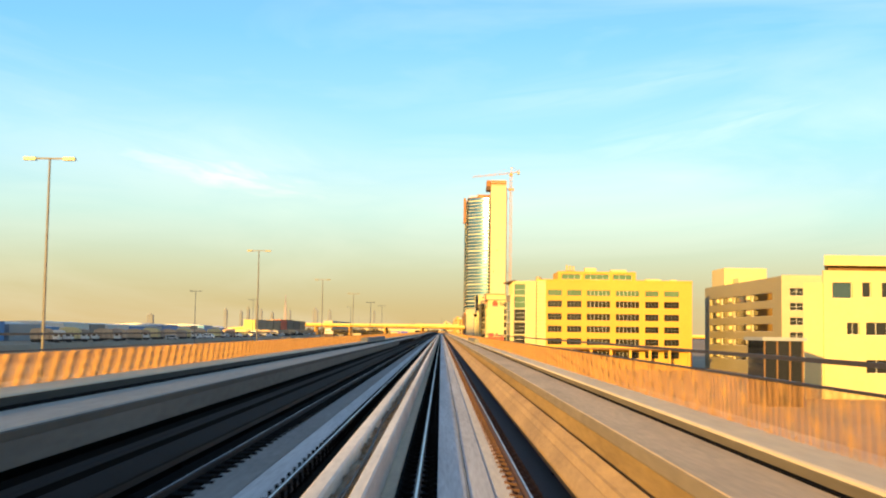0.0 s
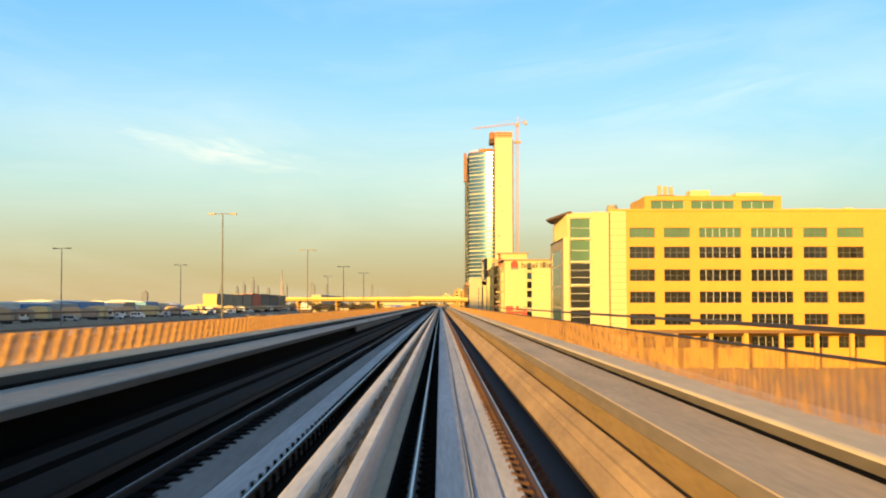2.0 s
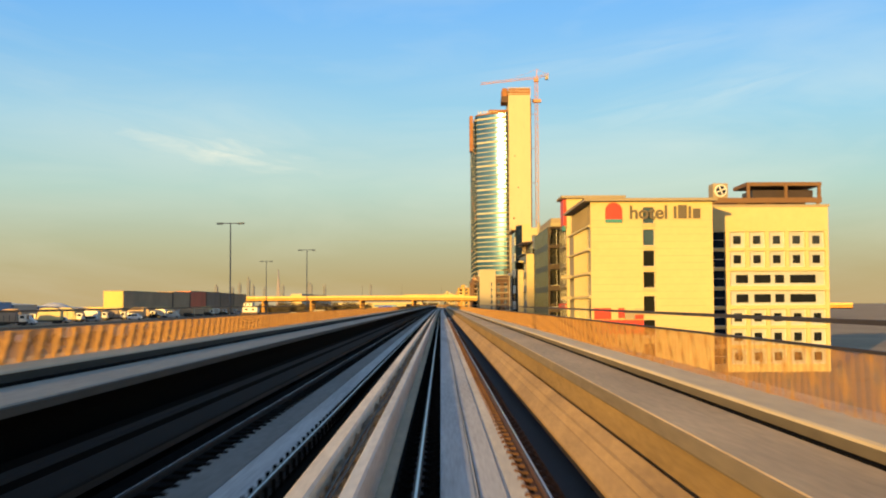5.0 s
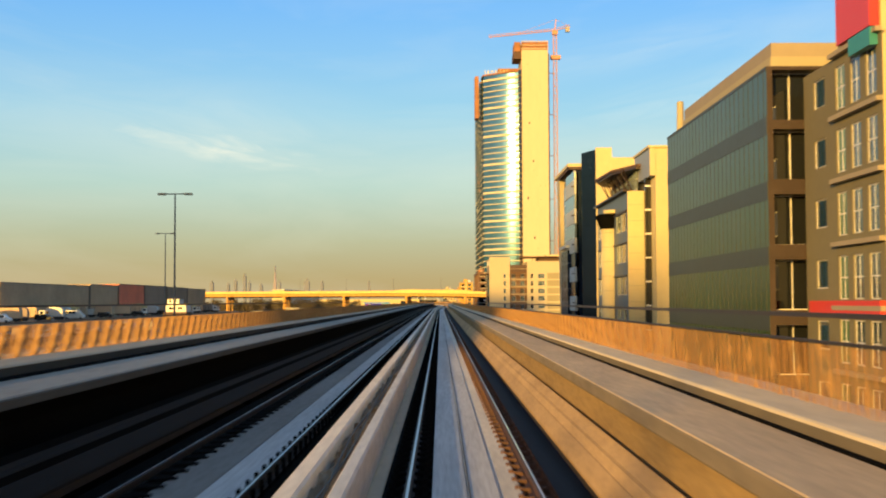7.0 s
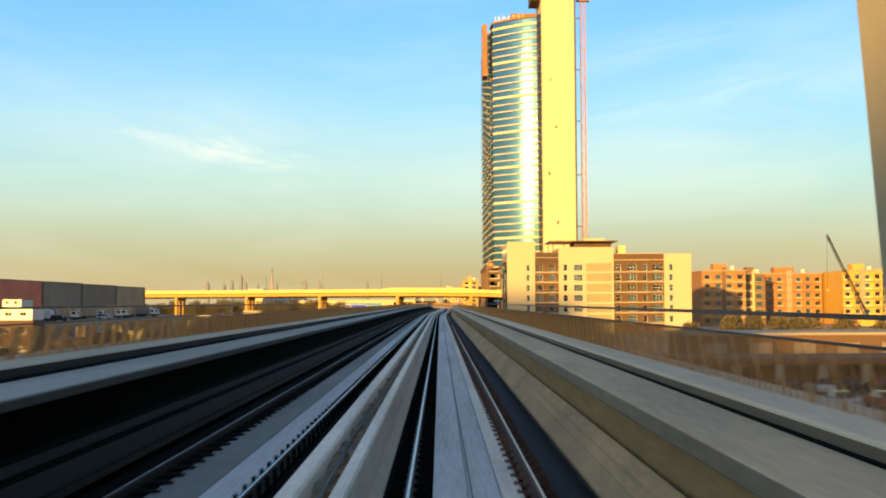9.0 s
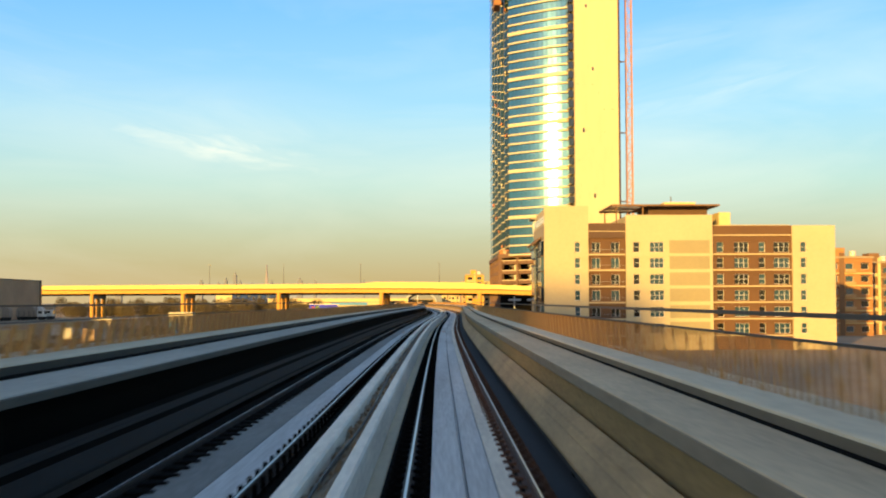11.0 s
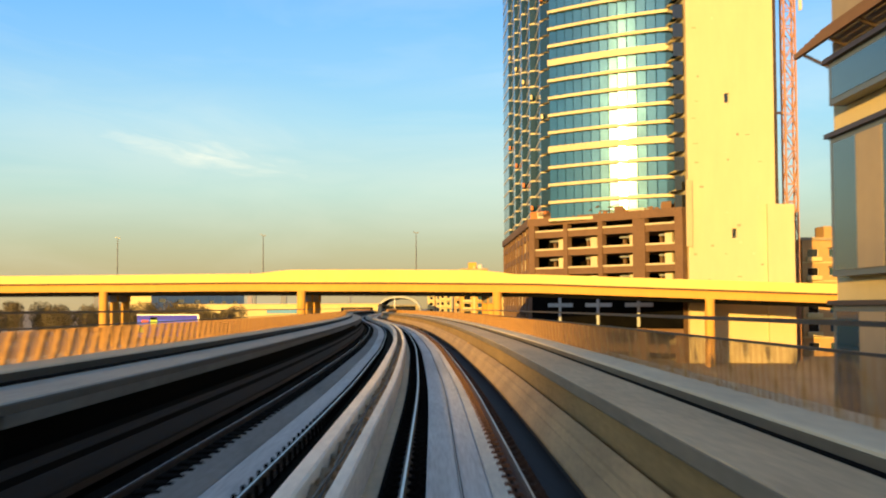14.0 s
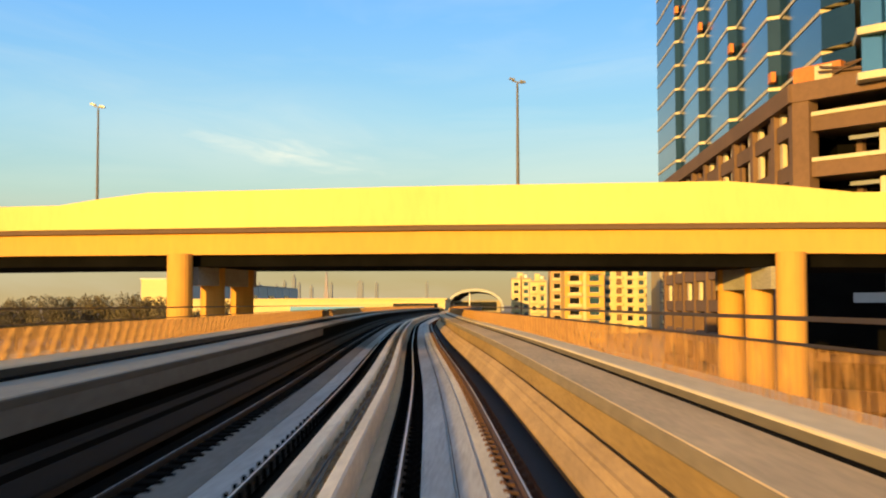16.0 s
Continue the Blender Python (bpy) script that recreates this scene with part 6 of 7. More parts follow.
office = thing("site_office", -76.5, 787, GROUND, "stack of white site cabins with small windows", "cabin")
for k, (x0, x1, z0, z1) in enumerate(((-80.2, -73.4, GROUND, -4.0), (-80.2, -73.4, -3.95, -0.8), (-79.4, -73.6, -0.75, 1.25), (-79.0, -75.6, 1.35, 3.0))):
    f = Face(x0, 787, 0)
    w, top = x1 - x0, z1 - 0.12
    skin = DARKBROWN if k < 2 else SHEDWHITE
    f.wall(office, skin, 0, w, z0, z1, [(w * 0.14, w * 0.36, z0 + 0.7, min(top, z0 + 1.5), DARKGLASS, 1, 0), (w * 0.6, w * 0.82, z0 + 0.7, min(top, z0 + 1.5), DARKGLASS, 1, 0)], 0.12)
    part("cabin", boxes((x0, x1, 787.13, 793, z0, z1 - 0.05)), skin, office)
    part("floor_beam", boxes((x0 - 0.1, x1 + 0.1, 786.9, 793.1, z1, z1 + 0.045)), BROWN, office)
for x, y, w, h, mat, word in ((-88, 1006, 5.6, 4.6, WHITE, "white"), (-101, 905, 6.0, 2.9, SHEDBLUE, "blue"), (-70, 842, 6.0, 2.8, WHITE, "white"), (-96, 960, 8.0, 3.0, CREAM, "cream"), (-50, 1012, 5.0, 3.0, WHITE, "white"), (-64, 720, 6.0, 2.8, SHEDBLUE, "blue"), (-76, 1046, 7.0, 5.9, WHITE, "white"), (-69, 1004, 2.4, 4.0, SHEDBLUE, "blue")):
    cabin = thing("site_cabin", x, y, GROUND, f"{word} site cabin standing in the sandy yard", "cabin", "site cabins")
    f = Face(x - w / 2, y, 0)
    f.wall(cabin, mat, 0, w, GROUND, GROUND + h, [(w * 0.15, w * 0.4, GROUND + 1.0, GROUND + 2.1, DARKGLASS, 1, 0), (w * 0.6, w * 0.78, GROUND + 0.1, GROUND + 2.2, GREYBOARD, 0, 0)], 0.12)
    part("body", boxes((x - w / 2, x + w / 2, y + 0.13, y + 3.0, GROUND, GROUND + h - 0.05)), mat, cabin)
    part("roof", boxes((x - w / 2 - 0.15, x + w / 2 + 0.15, y - 0.15, y + 3.15, GROUND + h, GROUND + h + 0.15)), GREYBOARD, cabin)


def lorry(x, y, mat, word):
    t = thing("lorry", x, y, GROUND, f"{word} box lorry parked in the yard", "lorry", "parked lorries")
    part("box", boxes((x - 1.2, x + 1.2, y, y + 6.2, GROUND + 1.0, GROUND + 3.5)), mat, t)
    part("chassis", boxes((x - 0.5, x + 0.5, y, y + 8.4, GROUND + 0.6, GROUND + 0.99)), IRON, t)
    cab = bmesh.new()
    prism(cab, [(x - 1.1, y + 6.4), (x + 1.1, y + 6.4), (x + 1.1, y + 8.2), (x + 0.8, y + 8.5), (x - 0.8, y + 8.5), (x - 1.1, y + 8.2)], GROUND + 0.995, GROUND + 2.9)
    part("cab", cab, SHEDWHITE, t)
    for sx in (-1.0, 1.0):
        for sy in (1.4, 2.6, 7.4):
            part("wheel", tube(bmesh.new(), (x + sx - 0.15, y + sy, GROUND + 0.5), (x + sx + 0.15, y + sy, GROUND + 0.5), 0.5, 0.5, 14), RUBBER, t)


rnd = random.Random(31)
for k in range(22):
    i = rnd.choice((0, 0, 1, 2, 3))
    lorry(rnd.uniform(-120, -72), 620 + 19 * k + rnd.uniform(-6, 6), (SHEDWHITE, BARNBROWN, BARNGREY, CREAM)[i], ("white", "brown", "grey", "cream")[i])



def van(x, y, turn, paint, word, long=5.4, high=2.3):
    """A parked van or minibus: rounded body, cab glass, side windows, bumpers and wheels."""
    v = thing("parked_van", x, y, GROUND, f"{word} van parked in the sandy yard", "van", "parked vans")
    prof = [(-long / 2, 0.35), (-long / 2, high - 0.25), (-long / 2 + 0.2, high), (long / 2 - 1.7, high), (long / 2 - 1.0, high - 0.75), (long / 2 - 0.1, 1.15), (long / 2, 0.95), (long / 2, 0.35)]
    bm = bmesh.new()
    a, b = [bm.verts.new((x - 0.95, y + p, GROUND + z)) for p, z in prof], [bm.verts.new((x + 0.95, y + p, GROUND + z)) for p, z in prof]
    bm.faces.new(a)
    bm.faces.new(b[::-1])
    for k in range(len(prof)):
        bm.faces.new((a[k], b[k], b[(k + 1) % len(prof)], a[(k + 1) % len(prof)]))
    bmesh.ops.recalc_face_normals(bm, faces=bm.faces)
    part("body", bm, paint, v)
    for s in (-1, 1):
        for k in range(3):
            y0 = y - long / 2 + 0.5 + 1.15 * k
            part("side_window", boxes((x + s * 0.955 - 0.012, x + s * 0.955 + 0.012, y0, y0 + 1.0, GROUND + high - 0.95, GROUND + high - 0.3)), DARKGLASS, v)
        for q in (-long / 2 + 1.0, long / 2 - 0.95):
            part("wheel", tube(bmesh.new(), (x + s * 0.88 - 0.1, y + q, GROUND + 0.36), (x + s * 0.88 + 0.1, y + q, GROUND + 0.36), 0.36, 0.36, 14), RUBBER, v)
    part("rear_window", boxes((x - 0.75, x + 0.75, y - long / 2 - 0.015, y - long / 2 + 0.005, GROUND + high - 0.95, GROUND + high - 0.35)), DARKGLASS, v)
    part("bumper", boxes((x - 0.9, x + 0.9, y - long / 2 - 0.08, y - long / 2 - 0.016, GROUND + 0.35, GROUND + 0.6)), LAMPHEAD, v)
    part("bumper", boxes((x - 0.9, x + 0.9, y + long / 2 + 0.001, y + long / 2 + 0.07, GROUND + 0.35, GROUND + 0.6)), LAMPHEAD, v)
    v.matrix_basis = pose(U * x, U * y, U * GROUND, 0, 0, turn)
    return v


rnd = random.Random(77)
masters = [van(-96, 480, -90, PAINTS[0], "white"), van(-96, 484, -90, PAINTS[1], "silver", 5.0, 1.95), van(-96, 488, -90, PAINTS[2], "black", 4.8, 1.85), van(-96, 492, -90, SHEDWHITE, "cream-white", 6.4, 2.7)]
for k in range(14):
    copy_thing(masters[rnd.choice((0, 0, 1, 1, 2, 3))], pose(U * (-112 + rnd.uniform(-0.8, 0.8)), U * (487 + 36 * k + rnd.uniform(-9, 9)), U * YARD, 0, 0, -90 + rnd.uniform(-4, 4)))
for k in range(34):
    copy_thing(masters[rnd.choice((0, 0, 1, 2, 3))], pose(U * (-101 + rnd.uniform(-1.5, 1.5)), U * (420 + 13 * k + rnd.uniform(-4, 4)), U * GROUND, 0, 0, rnd.choice((0, 180)) + rnd.uniform(-5, 5)))



def covered_lorry(x, y, word, mat, half=3.3, high=4.4):
    """A lorry parked broadside, under a rounded tarpaulin, with its cab at one end."""
    t = thing("covered_lorry", x, y, YARD, f"lorry under a {word} tarpaulin in the sandy yard", "lorry", "covered lorries")
    n = 10
    prof = [(x - half, YARD + 1.0)] + [(x - (half - 0.25 * (1 - math.cos(math.pi * k / n))) * math.cos(math.pi * k / n), YARD + high - 1.3 + 1.3 * math.sin(math.pi * k / n) ** 0.6) for k in range(n + 1)] + [(x + half, YARD + 1.0)]
    bm = bmesh.new()
    rings = [[bm.verts.new((px, yy, pz)) for px, pz in prof] for yy in (y, y + 2.5)]
    for k in range(len(prof)):
        m = (k + 1) % len(prof)
        bm.faces.new((rings[0][k], rings[0][m], rings[1][m], rings[1][k]))
    bm.faces.new(rings[0])
    bm.faces.new(rings[1][::-1])
    bmesh.ops.recalc_face_normals(bm, faces=bm.faces)
    part("tarpaulin", bm, mat, t)
    for k in range(4):
        u = x - half * 0.75 + half * 0.5 * k
        part("tarpaulin_strap", boxes((u, u + 0.12, y - 0.03, y - 0.004, YARD + 1.1, YARD + high - 1.2)), RUBBER, t)
    part("chassis", boxes((x - half, x + half + 2.2, y + 0.6, y + 1.9, YARD + 0.6, YARD + 0.99)), IRON, t)
    cab = part("cab", prism(bmesh.new(), [(x + half + 0.15, y), (x + half + 1.9, y), (x + half + 2.2, y + 0.3), (x + half + 2.2, y + 2.2), (x + half + 1.9, y + 2.5), (x + half + 0.15, y + 2.5)], YARD + 0.995, YARD + 2.9), SHEDWHITE, t)
    part("side_window", boxes((x + half + 0.5, x + half + 1.6, y - 0.02, y - 0.003, YARD + 1.9, YARD + 2.6)), DARKGLASS, cab)
    part("windscreen", boxes((x + half + 2.201, x + half + 2.22, y + 0.4, y + 2.1, YARD + 1.8, YARD + 2.7)), DARKGLASS, cab)
    for u in (-half + 0.8, -half + 2.0, half + 1.1):
        for yy in (y - 0.002, y + 2.2):
            part("wheel", tube(bmesh.new(), (x + u, yy, YARD + 0.5), (x + u, yy + 0.3, YARD + 0.5), 0.5, 0.5, 14), RUBBER, t)
    return t


loads = [covered_lorry(-119, 344, "sand-coloured", BARNBROWN), covered_lorry(-119, 357, "off-white", SHEDWHITE, 2.8, 3.8), covered_lorry(-119, 370, "dusty cream", CREAM, 3.6, 4.7), covered_lorry(-119, 383, "dark grey", BARNGREY, 3.0, 4.0)]
for k in range(52):
    copy_thing(loads[rnd.choice((0, 0, 1, 2, 3))], pose(U * (-118 + rnd.uniform(-3, 3)), U * (396 + 13.0 * k + rnd.uniform(-3, 3)), U * YARD, 0, 0, rnd.choice((0, 180)) + rnd.uniform(-8, 8)))

# white dome tent by the sheds
tent = thing("marquee", -150, 773, GROUND, "white domed marquee beside the highway sheds", "tent")
bm = bmesh.new()
rings = []
for k in range(9):
    a = math.pi / 2 * k / 8
    rings.append([bm.verts.new((-150 + 7.5 * math.cos(a) * math.cos(6.2832 * m / 20), 773 + 7.5 * math.cos(a) * math.sin(6.2832 * m / 20), -1.0 + 4.4 * math.sin(a))) for m in range(20)] if k < 8 else [bm.verts.new((-150, 773, 3.5))])
for p, q in zip(rings[:-1], rings[1:-1]):
    for m in range(20):
        bm.faces.new((p[m], p[(m + 1) % 20], q[(m + 1) % 20], q[m]))
for m in range(20):
    bm.faces.new((rings[-2][m], rings[-2][(m + 1) % 20], rings[-1][0]))
part("canopy", bm, FRAME, tent)
for m in range(10):
    a = 0.6283 * m
    part("pole", tube(bmesh.new(), (-150 + 7.4 * math.cos(a), 773 + 7.4 * math.sin(a), GROUND), (-150 + 7.4 * math.cos(a), 773 + 7.4 * math.sin(a), -1.0), 0.09, 0.09, 8), POST, tent)

carport = thing("carport", 52, 702, GROUND, "long brown-roofed carport on pale pillars", "carport")
part("roof", boxes((26, 92, 700, 712, -4.4, -4.0)), BROWN, carport)
part("fascia", boxes((26, 92, 699.8, 699.99, -4.6, -3.9)), BROWN, carport)
part("back_wall", boxes((26, 92, 711.6, 712, GROUND, -4.41)), BARNGREY, carport)
for k in range(15):
    part("pillar", boxes((26.2 + 4.6 * k, 27.2 + 4.6 * k, 700.2, 701.0, GROUND, -4.41)), TAUPE, carport)
store = thing("brown_store", 60, 735, GROUND, "long low brown store behind the carport", "building")
part("wall", boxes((34, 96, 735, 750, GROUND, -2.6)), BROWN, store)
part("roof", boxes((33.6, 96.4, 734.6, 750.4, -2.6, -2.2)), TAUPE, store)
for k in range(10):
    part("door", boxes((36 + 6 * k, 39 + 6 * k, 734.9, 734.99, GROUND, -3.6)), BARNGREY, store)


# ---------------------------------------------------------------- cars, trees
def car_mesh():
    body = bmesh.new()
    prof = [(-2.2, 0.35), (-2.25, 0.75), (-2.1, 0.95), (-1.1, 1.02), (1.3, 1.05), (2.1, 0.9), (2.25, 0.6), (2.2, 0.35)]
    a, b = [body.verts.new((-0.88, y, z)) for y, z in prof], [body.verts.new((0.88, y, z)) for y, z in prof]
    body.faces.new(a)
    body.faces.new(b[::-1])
    for k in range(len(prof)):
        j = (k + 1) % len(prof)
        body.faces.new((a[k], b[k], b[j], a[j]))
    cabin = bmesh.new()
    v = [cabin.verts.new(p) for p in ((-0.82, -1.6, 1.0), (0.82, -1.6, 1.0), (0.82, 1.1, 1.0), (-0.82, 1.1, 1.0), (-0.66, -0.9, 1.5), (0.66, -0.9, 1.5), (0.66, 0.6, 1.5), (-0.66, 0.6, 1.5))]
    for q in ((0, 3, 2, 1), (4, 5, 6, 7), (0, 1, 5, 4), (1, 2, 6, 5), (2, 3, 7, 6), (3, 0, 4, 7)):
        cabin.faces.new([v[i] for i in q])
    return body, cabin


def car(x, y, turn, paint, word, z=GROUND + 0.06):
    c = thing("parked_car", 0, 0, 0, f"{word} saloon car parked below the viaduct", "car", "parked cars")
    body, cabin = car_mesh()
    part("body", body, paint, c)
    part("cabin", cabin, DARKGLASS, c)
    for sx in (-0.8, 0.8):
        for sy in (-1.4, 1.35):
            wheel = part("wheel", tube(bmesh.new(), (sx - 0.1, sy, 0.33), (sx + 0.1, sy, 0.33), 0.33, 0.33, 14), RUBBER, c)
            part("rim", tube(bmesh.new(), (sx - 0.11, sy, 0.33), (sx + 0.11, sy, 0.33), 0.19, 0.19, 10), LAMPHEAD, wheel)
    c.matrix_basis = pose(U * x, U * y, U * z, 0, 0, turn)


rnd = random.Random(11)
words = ("white", "silver", "black", "red")
for k in range(44):
    i = rnd.choice((2, 2, 3, 1)) if 18 <= k < 34 else rnd.choice((0, 0, 0, 1, 1, 2, 3))
    if k < 18:
        car(rnd.choice((-38, -42, -46, -52, -57)) + rnd.uniform(-0.6, 0.6), 240 + 45 * k + rnd.uniform(-10, 10), rnd.choice((0, 180)), PAINTS[i], words[i])
    elif k < 34:
        car(34 + 3.2 * (k % 8) + rnd.uniform(-0.3, 0.3), (676 if k < 26 else 692) + rnd.uniform(-0.5, 0.5), 0, PAINTS[i], words[i], GROUND)
    else:
        car(13.2 + rnd.uniform(-0.4, 0.4), 330 + 14 * (k - 34), 0, PAINTS[i], words[i], GROUND)


def tree(x, y, h, r, seed):
    t = thing("tree", x, y, GROUND, "dusty broad-crowned tree beside the highway", "tree", "roadside trees")
    g = random.Random(seed)
    bm = tube(bmesh.new(), (x, y, GROUND), (x + g.uniform(-0.3, 0.3), y, GROUND + h * 0.45), 0.28, 0.18, 8)
    for k in range(6):
        a = k * 1.05 + g.uniform(-0.3, 0.3)
        tube(bm, (x, y, GROUND + h * (0.35 + 0.03 * k)), (x + math.cos(a) * r * 0.6, y + math.sin(a) * r * 0.6, GROUND + h * g.uniform(0.6, 0.85)), 0.12, 0.04, 6)
    part("trunk", bm, BARK, t)
    verts, polys = [], []
    for k in range(1500):
        a, e, q = g.uniform(0, 6.283), g.uniform(-1.0, 1.2), g.uniform(0.25, 1.0) ** 0.5
        c = Vector((x + math.cos(a) * r * q * math.cos(e), y + math.sin(a) * r * q * math.cos(e), GROUND + h * 0.55 + h * 0.42 * q * math.sin(e)))
        c += Vector((g.gauss(0, 0.2), g.gauss(0, 0.2), g.gauss(0, 0.15)))
        s = g.uniform(0.14, 0.36)
        m = Euler((g.uniform(0, 3), g.uniform(0, 3), g.uniform(0, 3))).to_matrix()
        b = len(verts)
        verts += [(c + m @ Vector(p) * s) for p in ((-1, 0, 0), (0, -0.5, 0.1), (1, 0, 0), (0, 0.5, 0.1))]
        polys.append((b, b + 1, b + 2, b + 3))
    bm = bmesh.new()
    vs = [bm.verts.new(p) for p in verts]
    for p in polys:
        bm.faces.new([vs[i] for i in p])
    part("crown", bm, LEAF, t)


def scrub(name, label, x0, x1, y0, y1, count, seed):
    """Dry low bushes, too many to count, over a stretch of open ground."""
    g = random.Random(seed)
    verts, polys = [], []
    for k in range(count):
        cx, cy, r, h = g.uniform(x0, x1), g.uniform(y0, y1), g.uniform(0.8, 2.4), g.uniform(0.7, 2.2)
        for m in range(46):
            a, q = g.uniform(0, 6.283), math.sqrt(g.uniform(0, 1))
            c = Vector((cx + math.cos(a) * r * q, cy + math.sin(a) * r * q, GROUND + h * g.uniform(0.05, 1.0) * (1.1 - 0.6 * q * q)))
            turn = Euler((g.uniform(0, 3), g.uniform(0, 3), g.uniform(0, 3))).to_matrix()
            s = g.uniform(0.15, 0.42)
            b = len(verts)
            verts += [(c + turn @ Vector(p) * s) * U for p in ((-1, 0, 0), (0, -0.5, 0.1), (1, 0, 0), (0, 0.5, 0.1))]
            polys.append((b, b + 1, b + 2, b + 3))
    me = bpy.data.meshes.new(name)
    me.from_pydata(verts, [], polys)
    me.materials.append(DRYLEAF)
    tagged(new(name, me), label, "bushes", kind="stuff")


scrub("scrub", "dry brown scrub scattered over the sandy yard", -118, -64, 540, 1060, 420, 41)
scrub("scrub", "dry brown scrub along the foot of the viaduct", -21, -9, 480, 1060, 160, 42)
scrub("scrub", "dry brown scrub behind the carport", 46, 110, 640, 745, 150, 43)
rnd = random.Random(8)
for k in range(60):
    tree(-178 + 2.0 * k + rnd.uniform(-1.5, 1.5), 1255 + rnd.uniform(-14, 14), rnd.uniform(8, 12.5), rnd.uniform(3.0, 4.8), k)
for k in range(26):
    tree(rnd.uniform(-62, -20), 655 + 13 * k + rnd.uniform(-5, 5), rnd.uniform(3.6, 6.0), rnd.uniform(2.0, 3.4), 200 + k)
for k in range(26):
    tree(rnd.uniform(48, 110), rnd.uniform(755, 800), rnd.uniform(5, 7.5), rnd.uniform(1.8, 2.6), 100 + k)


# ---------------------------------------------------------------- beyond the bridge
def flats(x0, x1, y0, y1, top, mat, word, floors):
    b = thing("apartment_block", (x0 + x1) / 2, y0, GROUND, f"{word} apartment block with small balconies", "building", "far apartment blocks")
    f = Face(x0, y0, 0)
    w = x1 - x0
    n = max(2, int(w / 3.4))
    step = (top - 1.2 - GROUND) / floors
    holes = []
    for k in range(floors):
        for m in range(n):
            u = w * (m + 0.25) / n
            holes.append((u, u + w / n * 0.5, GROUND + step * k + 1.0, GROUND + step * k + 2.5, BLUEGLASS if m % 3 else DARKGLASS, 0, 0))
    f.wall(b, mat, 0, w, GROUND, top, holes, 0.35)
    part("body", boxes((x0, x1, y0 + 0.4, y1, GROUND, top - 0.3)), mat, b)
    for k in range(1, floors):
        for m in range(0, n, 2):
            u = x0 + w * (m + 0.15) / n
            part("balcony", boxes((u, u + w / n * 0.7, y0 - 0.9, y0, GROUND + step * k + 0.2, GROUND + step * k + 1.0)), FLATORANGE if mat == RUSTRENDER else CREAM, b)
    part("roof_room", boxes((x0 + w * 0.3, x0 + w * 0.6, y0 + 2, y0 + 7, top - 0.3, top + 2.2)), mat, b)
    part("cornice", boxes((x0 - 0.3, x1 + 0.3, y0 - 0.45, y0 - 0.001, top - 0.55, top - 0.1)), TAUPE, b)
    part("roof_tank", tube(bmesh.new(), (x0 + w * 0.75, y0 + 3, top - 0.3), (x0 + w * 0.75, y0 + 3, top + 1.4), 0.9, 0.9, 12), SHEDWHITE, b)
    part("stair_strip", boxes((x0 + w * 0.46, x0 + w * 0.54, y0 - 0.3, y0 - 0.002, GROUND, top + 0.9)), (BROWN, TAUPE, CREAM)[int(x0) % 3], b)
    for k in range(1, floors):
        part("floor_band", boxes((x0, x1, y0 - 0.08, y0 - 0.003, GROUND + step * k - 0.12, GROUND + step * k + 0.15)), (CREAM, BROWN, TAUPE)[int(x0) % 3], b)
        for m in range(1, n, 2):
            u = x0 + w * (m + 0.2) / n
            part("loggia_shade", boxes((u, u + w / n * 0.6, y0 - 0.35, y0 - 0.085, GROUND + step * k + 2.55, GROUND + step * k + 2.75)), DARKBROWN, b)


for row in ((8, 13, 1380, 1400, 9.5, CREAM, "cream", 5), (14, 26, 1372, 1392, 13.5, FLATORANGE, "orange-brown", 6), (27.5, 45, 1388, 1410, 14.0, CREAM, "cream", 7), (46, 53, 1365, 1385, 13.0, TAUPE, "taupe", 6),
            (54, 70, 1370, 1395, 13.0, TAUPE, "taupe", 6), (96, 112, 1000, 1020, 13.5, RUSTRENDER, "rust-orange", 6), (113, 122, 1010, 1030, 12.5, BROWN, "brown", 6), (124, 150, 1030, 1060, 13.0, RUSTRENDER, "rust-orange", 6),
            (151, 166, 1010, 1040, 13.5, YELLOW, "ochre", 6), (168, 200, 1020, 1050, 14.0, CREAM, "cream", 6), (14.5, 24, 1300, 1320, 16.0, YELLOW, "yellow", 8), (3, 11, 1500, 1520, 13.0, CREAM, "cream", 6), (72, 88, 1105, 1125, 15.0, FLATORANGE, "orange-brown", 6)):
    flats(*row)

st = thing("metro_station", -11, 1450, GROUND, "shell-roofed metro station far along the line", "station")
bm = bmesh.new()
arc = [(-11 - 10.8 * math.cos(math.pi * k / 20), -0.2 + 8.2 * math.sin(math.pi * k / 20) ** 0.8) for k in range(21)]
inn = [(-11 - 10.0 * math.cos(math.pi * k / 20), -0.2 + 7.2 * math.sin(math.pi * k / 20) ** 0.8) for k in range(21)]
rings = [[[bm.verts.new((x, y, z)) for x, z in a] for a in (arc, inn)] for y in (1450, 1475, 1505, 1540)]
for p, q in zip(rings, rings[1:]):
    for k in range(20):
        bm.faces.new((p[0][k], p[0][k + 1], q[0][k + 1], q[0][k]))
        bm.faces.new((p[1][k], q[1][k], q[1][k + 1], p[1][k + 1]))
for k in range(20):
    bm.faces.new((rings[0][0][k], rings[0][1][k], rings[0][1][k + 1], rings[0][0][k + 1]))
part("shell_roof", bm, GREYBOARD, st, "curved metallic shell roof")
part("platform_hall", boxes((-20.5, -1.5, 1458, 1540, GROUND, 3.5)), TAUPE, st)
part("end_glass", boxes((-19, -3, 1457.6, 1457.9, -0.2, 3.0)), DARKGLASS, st)
part("mast", boxes((-13.1, -12.8, 1449.2, 1449.5, 0, 6.4)), FRAME, st)

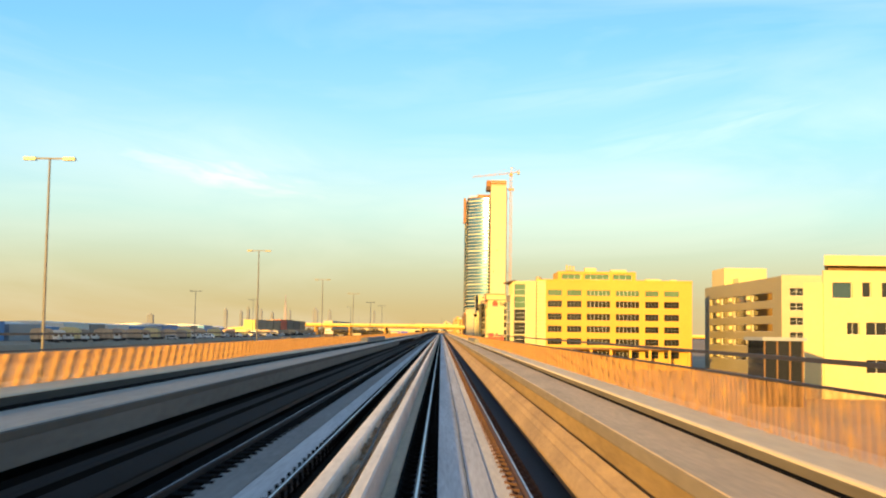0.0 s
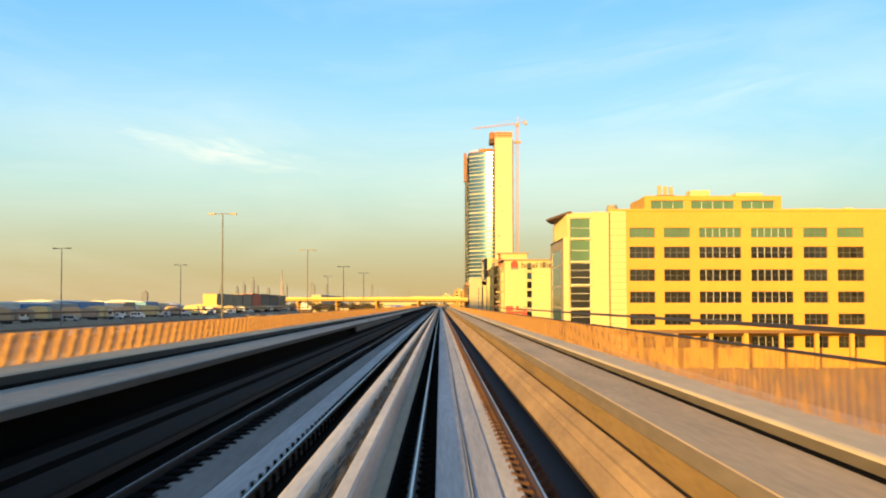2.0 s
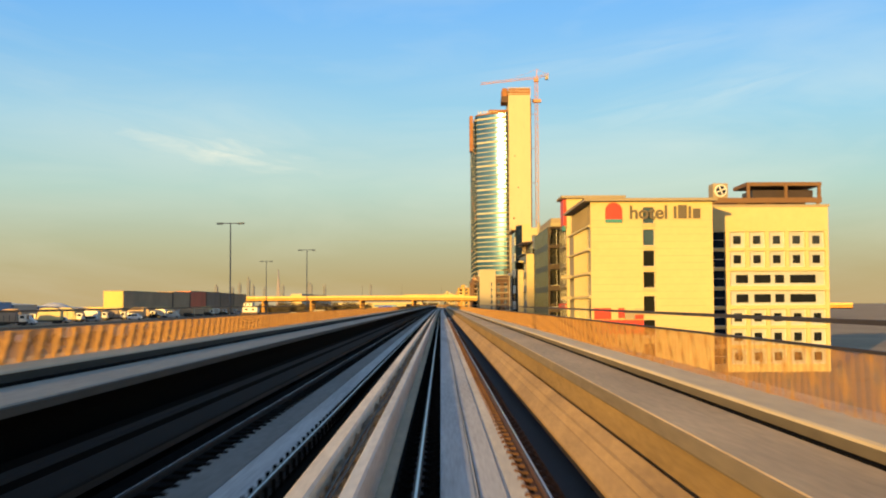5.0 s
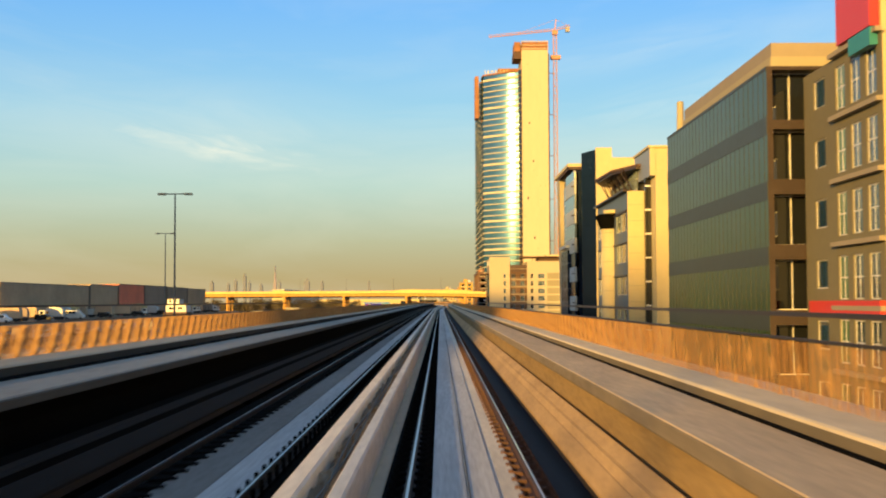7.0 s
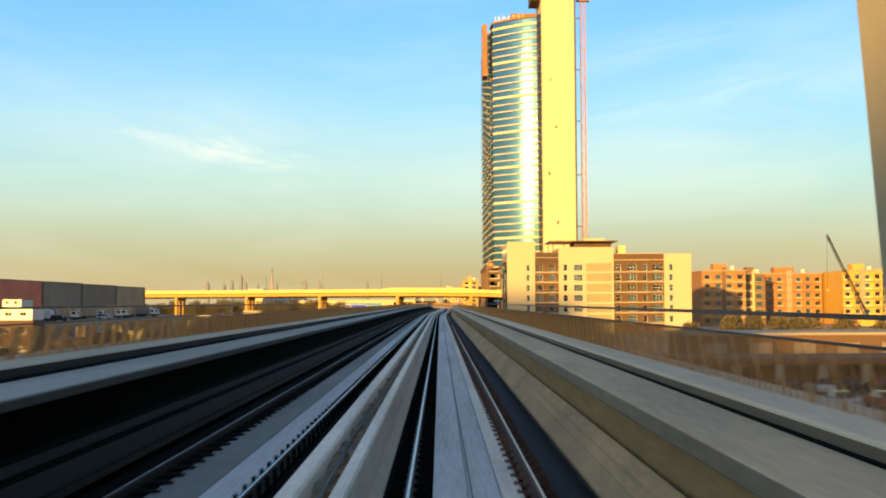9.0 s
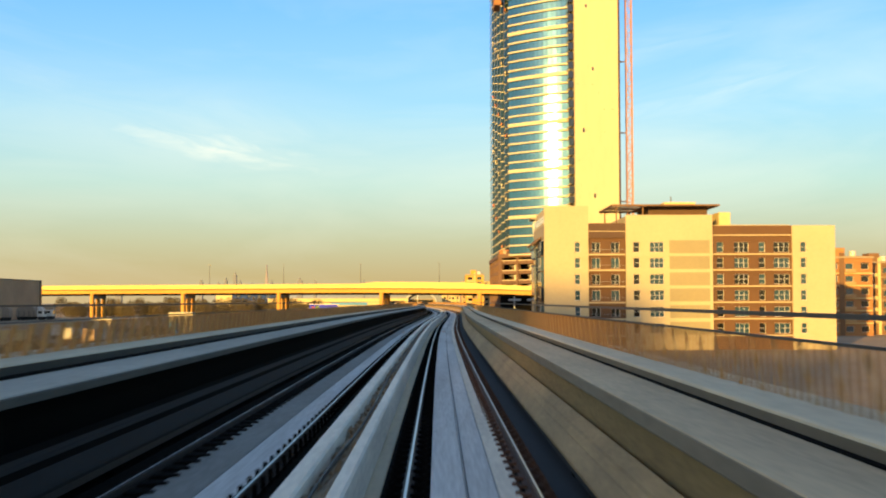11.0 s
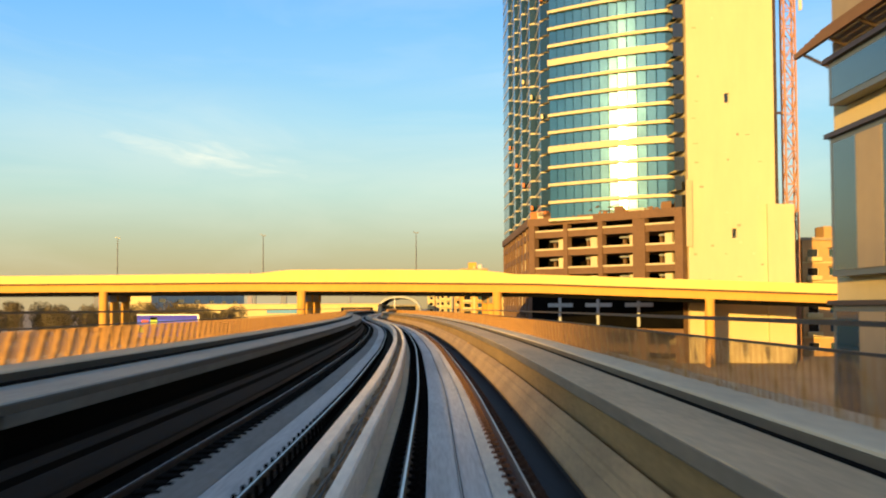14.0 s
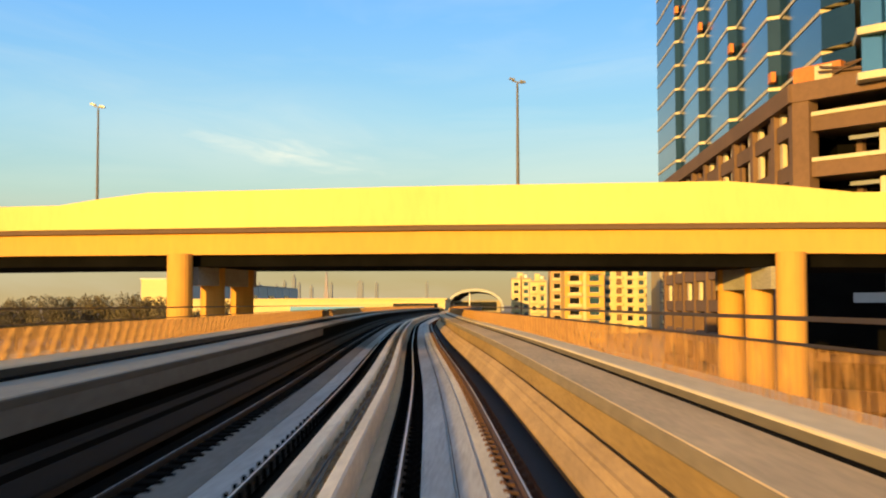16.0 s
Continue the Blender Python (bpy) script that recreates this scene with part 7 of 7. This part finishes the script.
low = thing("low_store", -60, 1330, GROUND, "long low cream store with a blue fascia", "building")
part("wall", boxes((-92, -16, 1330, 1360, GROUND, 3.4)), CREAM, low)
part("fascia", boxes((-58, -38, 1329.8, 1329.98, 0.2, 1.6)), SHEDBLUE, low)
part("roof", boxes((-92.4, -15.6, 1329.6, 1360.4, 3.4, 3.8)), CREAM, low)
part("shop_glass", boxes((-30, -18, 1329.85, 1329.99, -0.5, 2.4)), DARKGLASS, low)
hall = thing("long_hall", -146, 1496, GROUND, "long hall behind the trees, coloured blue-grey for shade and cream for sun", "building")
# lit end and shaded side are told apart by colour alone
part("end_wall", boxes((-152, -141, 1496, 1497, GROUND, 12.8)), CREAM, hall, "end wall with sunlight in its cream colour")
part("side_wall", boxes((-151.8, -141.2, 1497.01, 1805, GROUND, 12.6)), GREYBOARD, hall, "side wall with its shade in the blue-grey colour")
part("parapet", boxes((-152.3, -140.7, 1495.7, 1805.3, 12.8, 13.3)), GREYBOARD, hall)
for k in range(12):
    part("pilaster", boxes((-141.2, -140.9, 1510 + 24 * k, 1511.5 + 24 * k, GROUND, 12.6)), PANELGREY, hall)
for k in range(6):
    part("window_band", boxes((-141.2, -141.0, 1514 + 48 * k, 1530 + 48 * k, 5.5, 7.5)), DARKGLASS, hall)

mc = thing("mobile_crane", 140, 960, GROUND, "mobile crane with a raised dark boom", "crane")
part("carrier", boxes((134, 146, 958, 961, GROUND + 0.6, GROUND + 3.2)), YELLOW, mc)
part("cab", boxes((146.1, 148.2, 958.1, 960.9, GROUND + 0.6, GROUND + 3.6)), YELLOW, mc)
for x in (135.5, 138, 143, 145):
    part("wheel", tube(bmesh.new(), (x, 957.7, GROUND + 0.6), (x, 961.3, GROUND + 0.6), 0.6, 0.6, 14), RUBBER, mc)
bm = bmesh.new()
foot, head = Vector((141.5, 959.5, GROUND + 3)), Vector((128.5, 959.5, 23.5))
for dx, dz in ((-0.55, 0.0), (0.55, 0.0), (0.0, 0.8)):
    beam(bm, foot + Vector((dx, 0, dz)), head + Vector((dx * 0.5, 0, dz * 0.5)), 0.24)
for k in range(18):
    a, b = foot.lerp(head, k / 18), foot.lerp(head, (k + 1) / 18)
    beam(bm, a + Vector((-0.5, 0, 0)), b + Vector((0.5, 0, 0)), 0.13)
    beam(bm, a + Vector((0.5, 0, 0)), b + Vector((0, 0, 0.7)), 0.13)
part("boom", bm, IRON, mc, "dark lattice boom")
part("hoist_rope", beam(bmesh.new(), head, (128.3, 959.5, 6.0), 0.08), IRON, mc)
part("hook_block", boxes((128.0, 128.6, 959.2, 959.8, 5.0, 6.0)), YELLOW, mc)

# towers of the far city: haze mixed into their colour, size fitted to view
Y_CITY = 8000.0
for px, h, w in ((-404, 140, 20), (-375, 128, 16), (-362, 152, 18), (-346, 188, 18), (-338, 140, 16), (-317, 122, 18), (-292, 232, 17), (-284, 140, 14), (-236, 150, 34), (-209, 140, 16), (-126, 140, 14), (-545, 96, 40)):
    x = px / 2039.0 * 7548.0
    t = thing("far_tower", x, Y_CITY, GROUND, "distant skyline tower with haze in its colour", "skyscraper", "distant skyline")
    if h > 220:
        bm = bmesh.new()
        for r, z0, z1 in ((1.7, GROUND, 70), (1.2, 70, 115), (0.85, 115, 155), (0.5, 155, 190), (0.2, 190, 236)):
            box(bm, x - w * r / 2, x + w * r / 2, Y_CITY, Y_CITY + 20, z0, z1)
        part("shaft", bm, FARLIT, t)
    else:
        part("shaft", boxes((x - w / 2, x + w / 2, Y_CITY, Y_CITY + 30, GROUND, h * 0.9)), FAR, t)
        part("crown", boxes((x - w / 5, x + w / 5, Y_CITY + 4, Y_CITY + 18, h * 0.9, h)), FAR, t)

# unseen towers added far behind the train to cast the long shadow on the line
for k in range(5):
    d = 800.0
    mid = (530, 598, 688, 786, 868)[k]
    x, y = -d * math.sin(SUN_SIDE), mid - d * math.cos(SUN_SIDE)
    t = thing("tall_tower", x, y, GROUND, "unseen cream tower added far behind the line for its shadow", "skyscraper", "towers behind")
    c, s = math.cos(-SUN_SIDE), math.sin(-SUN_SIDE)
    hw, top = (10.0, 18.0, 21.5, 21.5, 17.0)[k], (7, 12, 7, 6, 9.5)[k] + d * math.tan(SUN_UP)
    pts = [(x + a * c - b * s, y + a * s + b * c) for a, b in ((-hw, -15), (hw, -15), (hw, 15), (-hw, 15))]
    part("shaft", prism(bmesh.new(), pts, GROUND, top), CREAM, t)
    for m in range(11):
        pts2 = [(x + a * c - b * s, y + a * s + b * c) for a, b in ((-hw - 0.1, -15.1), (hw + 0.1, -15.1), (hw + 0.1, 15.1), (-hw - 0.1, 15.1))]
        part("window_band", prism(bmesh.new(), pts2, 2 + 8.4 * m, 6 + 8.4 * m), BLUEGLASS, t)
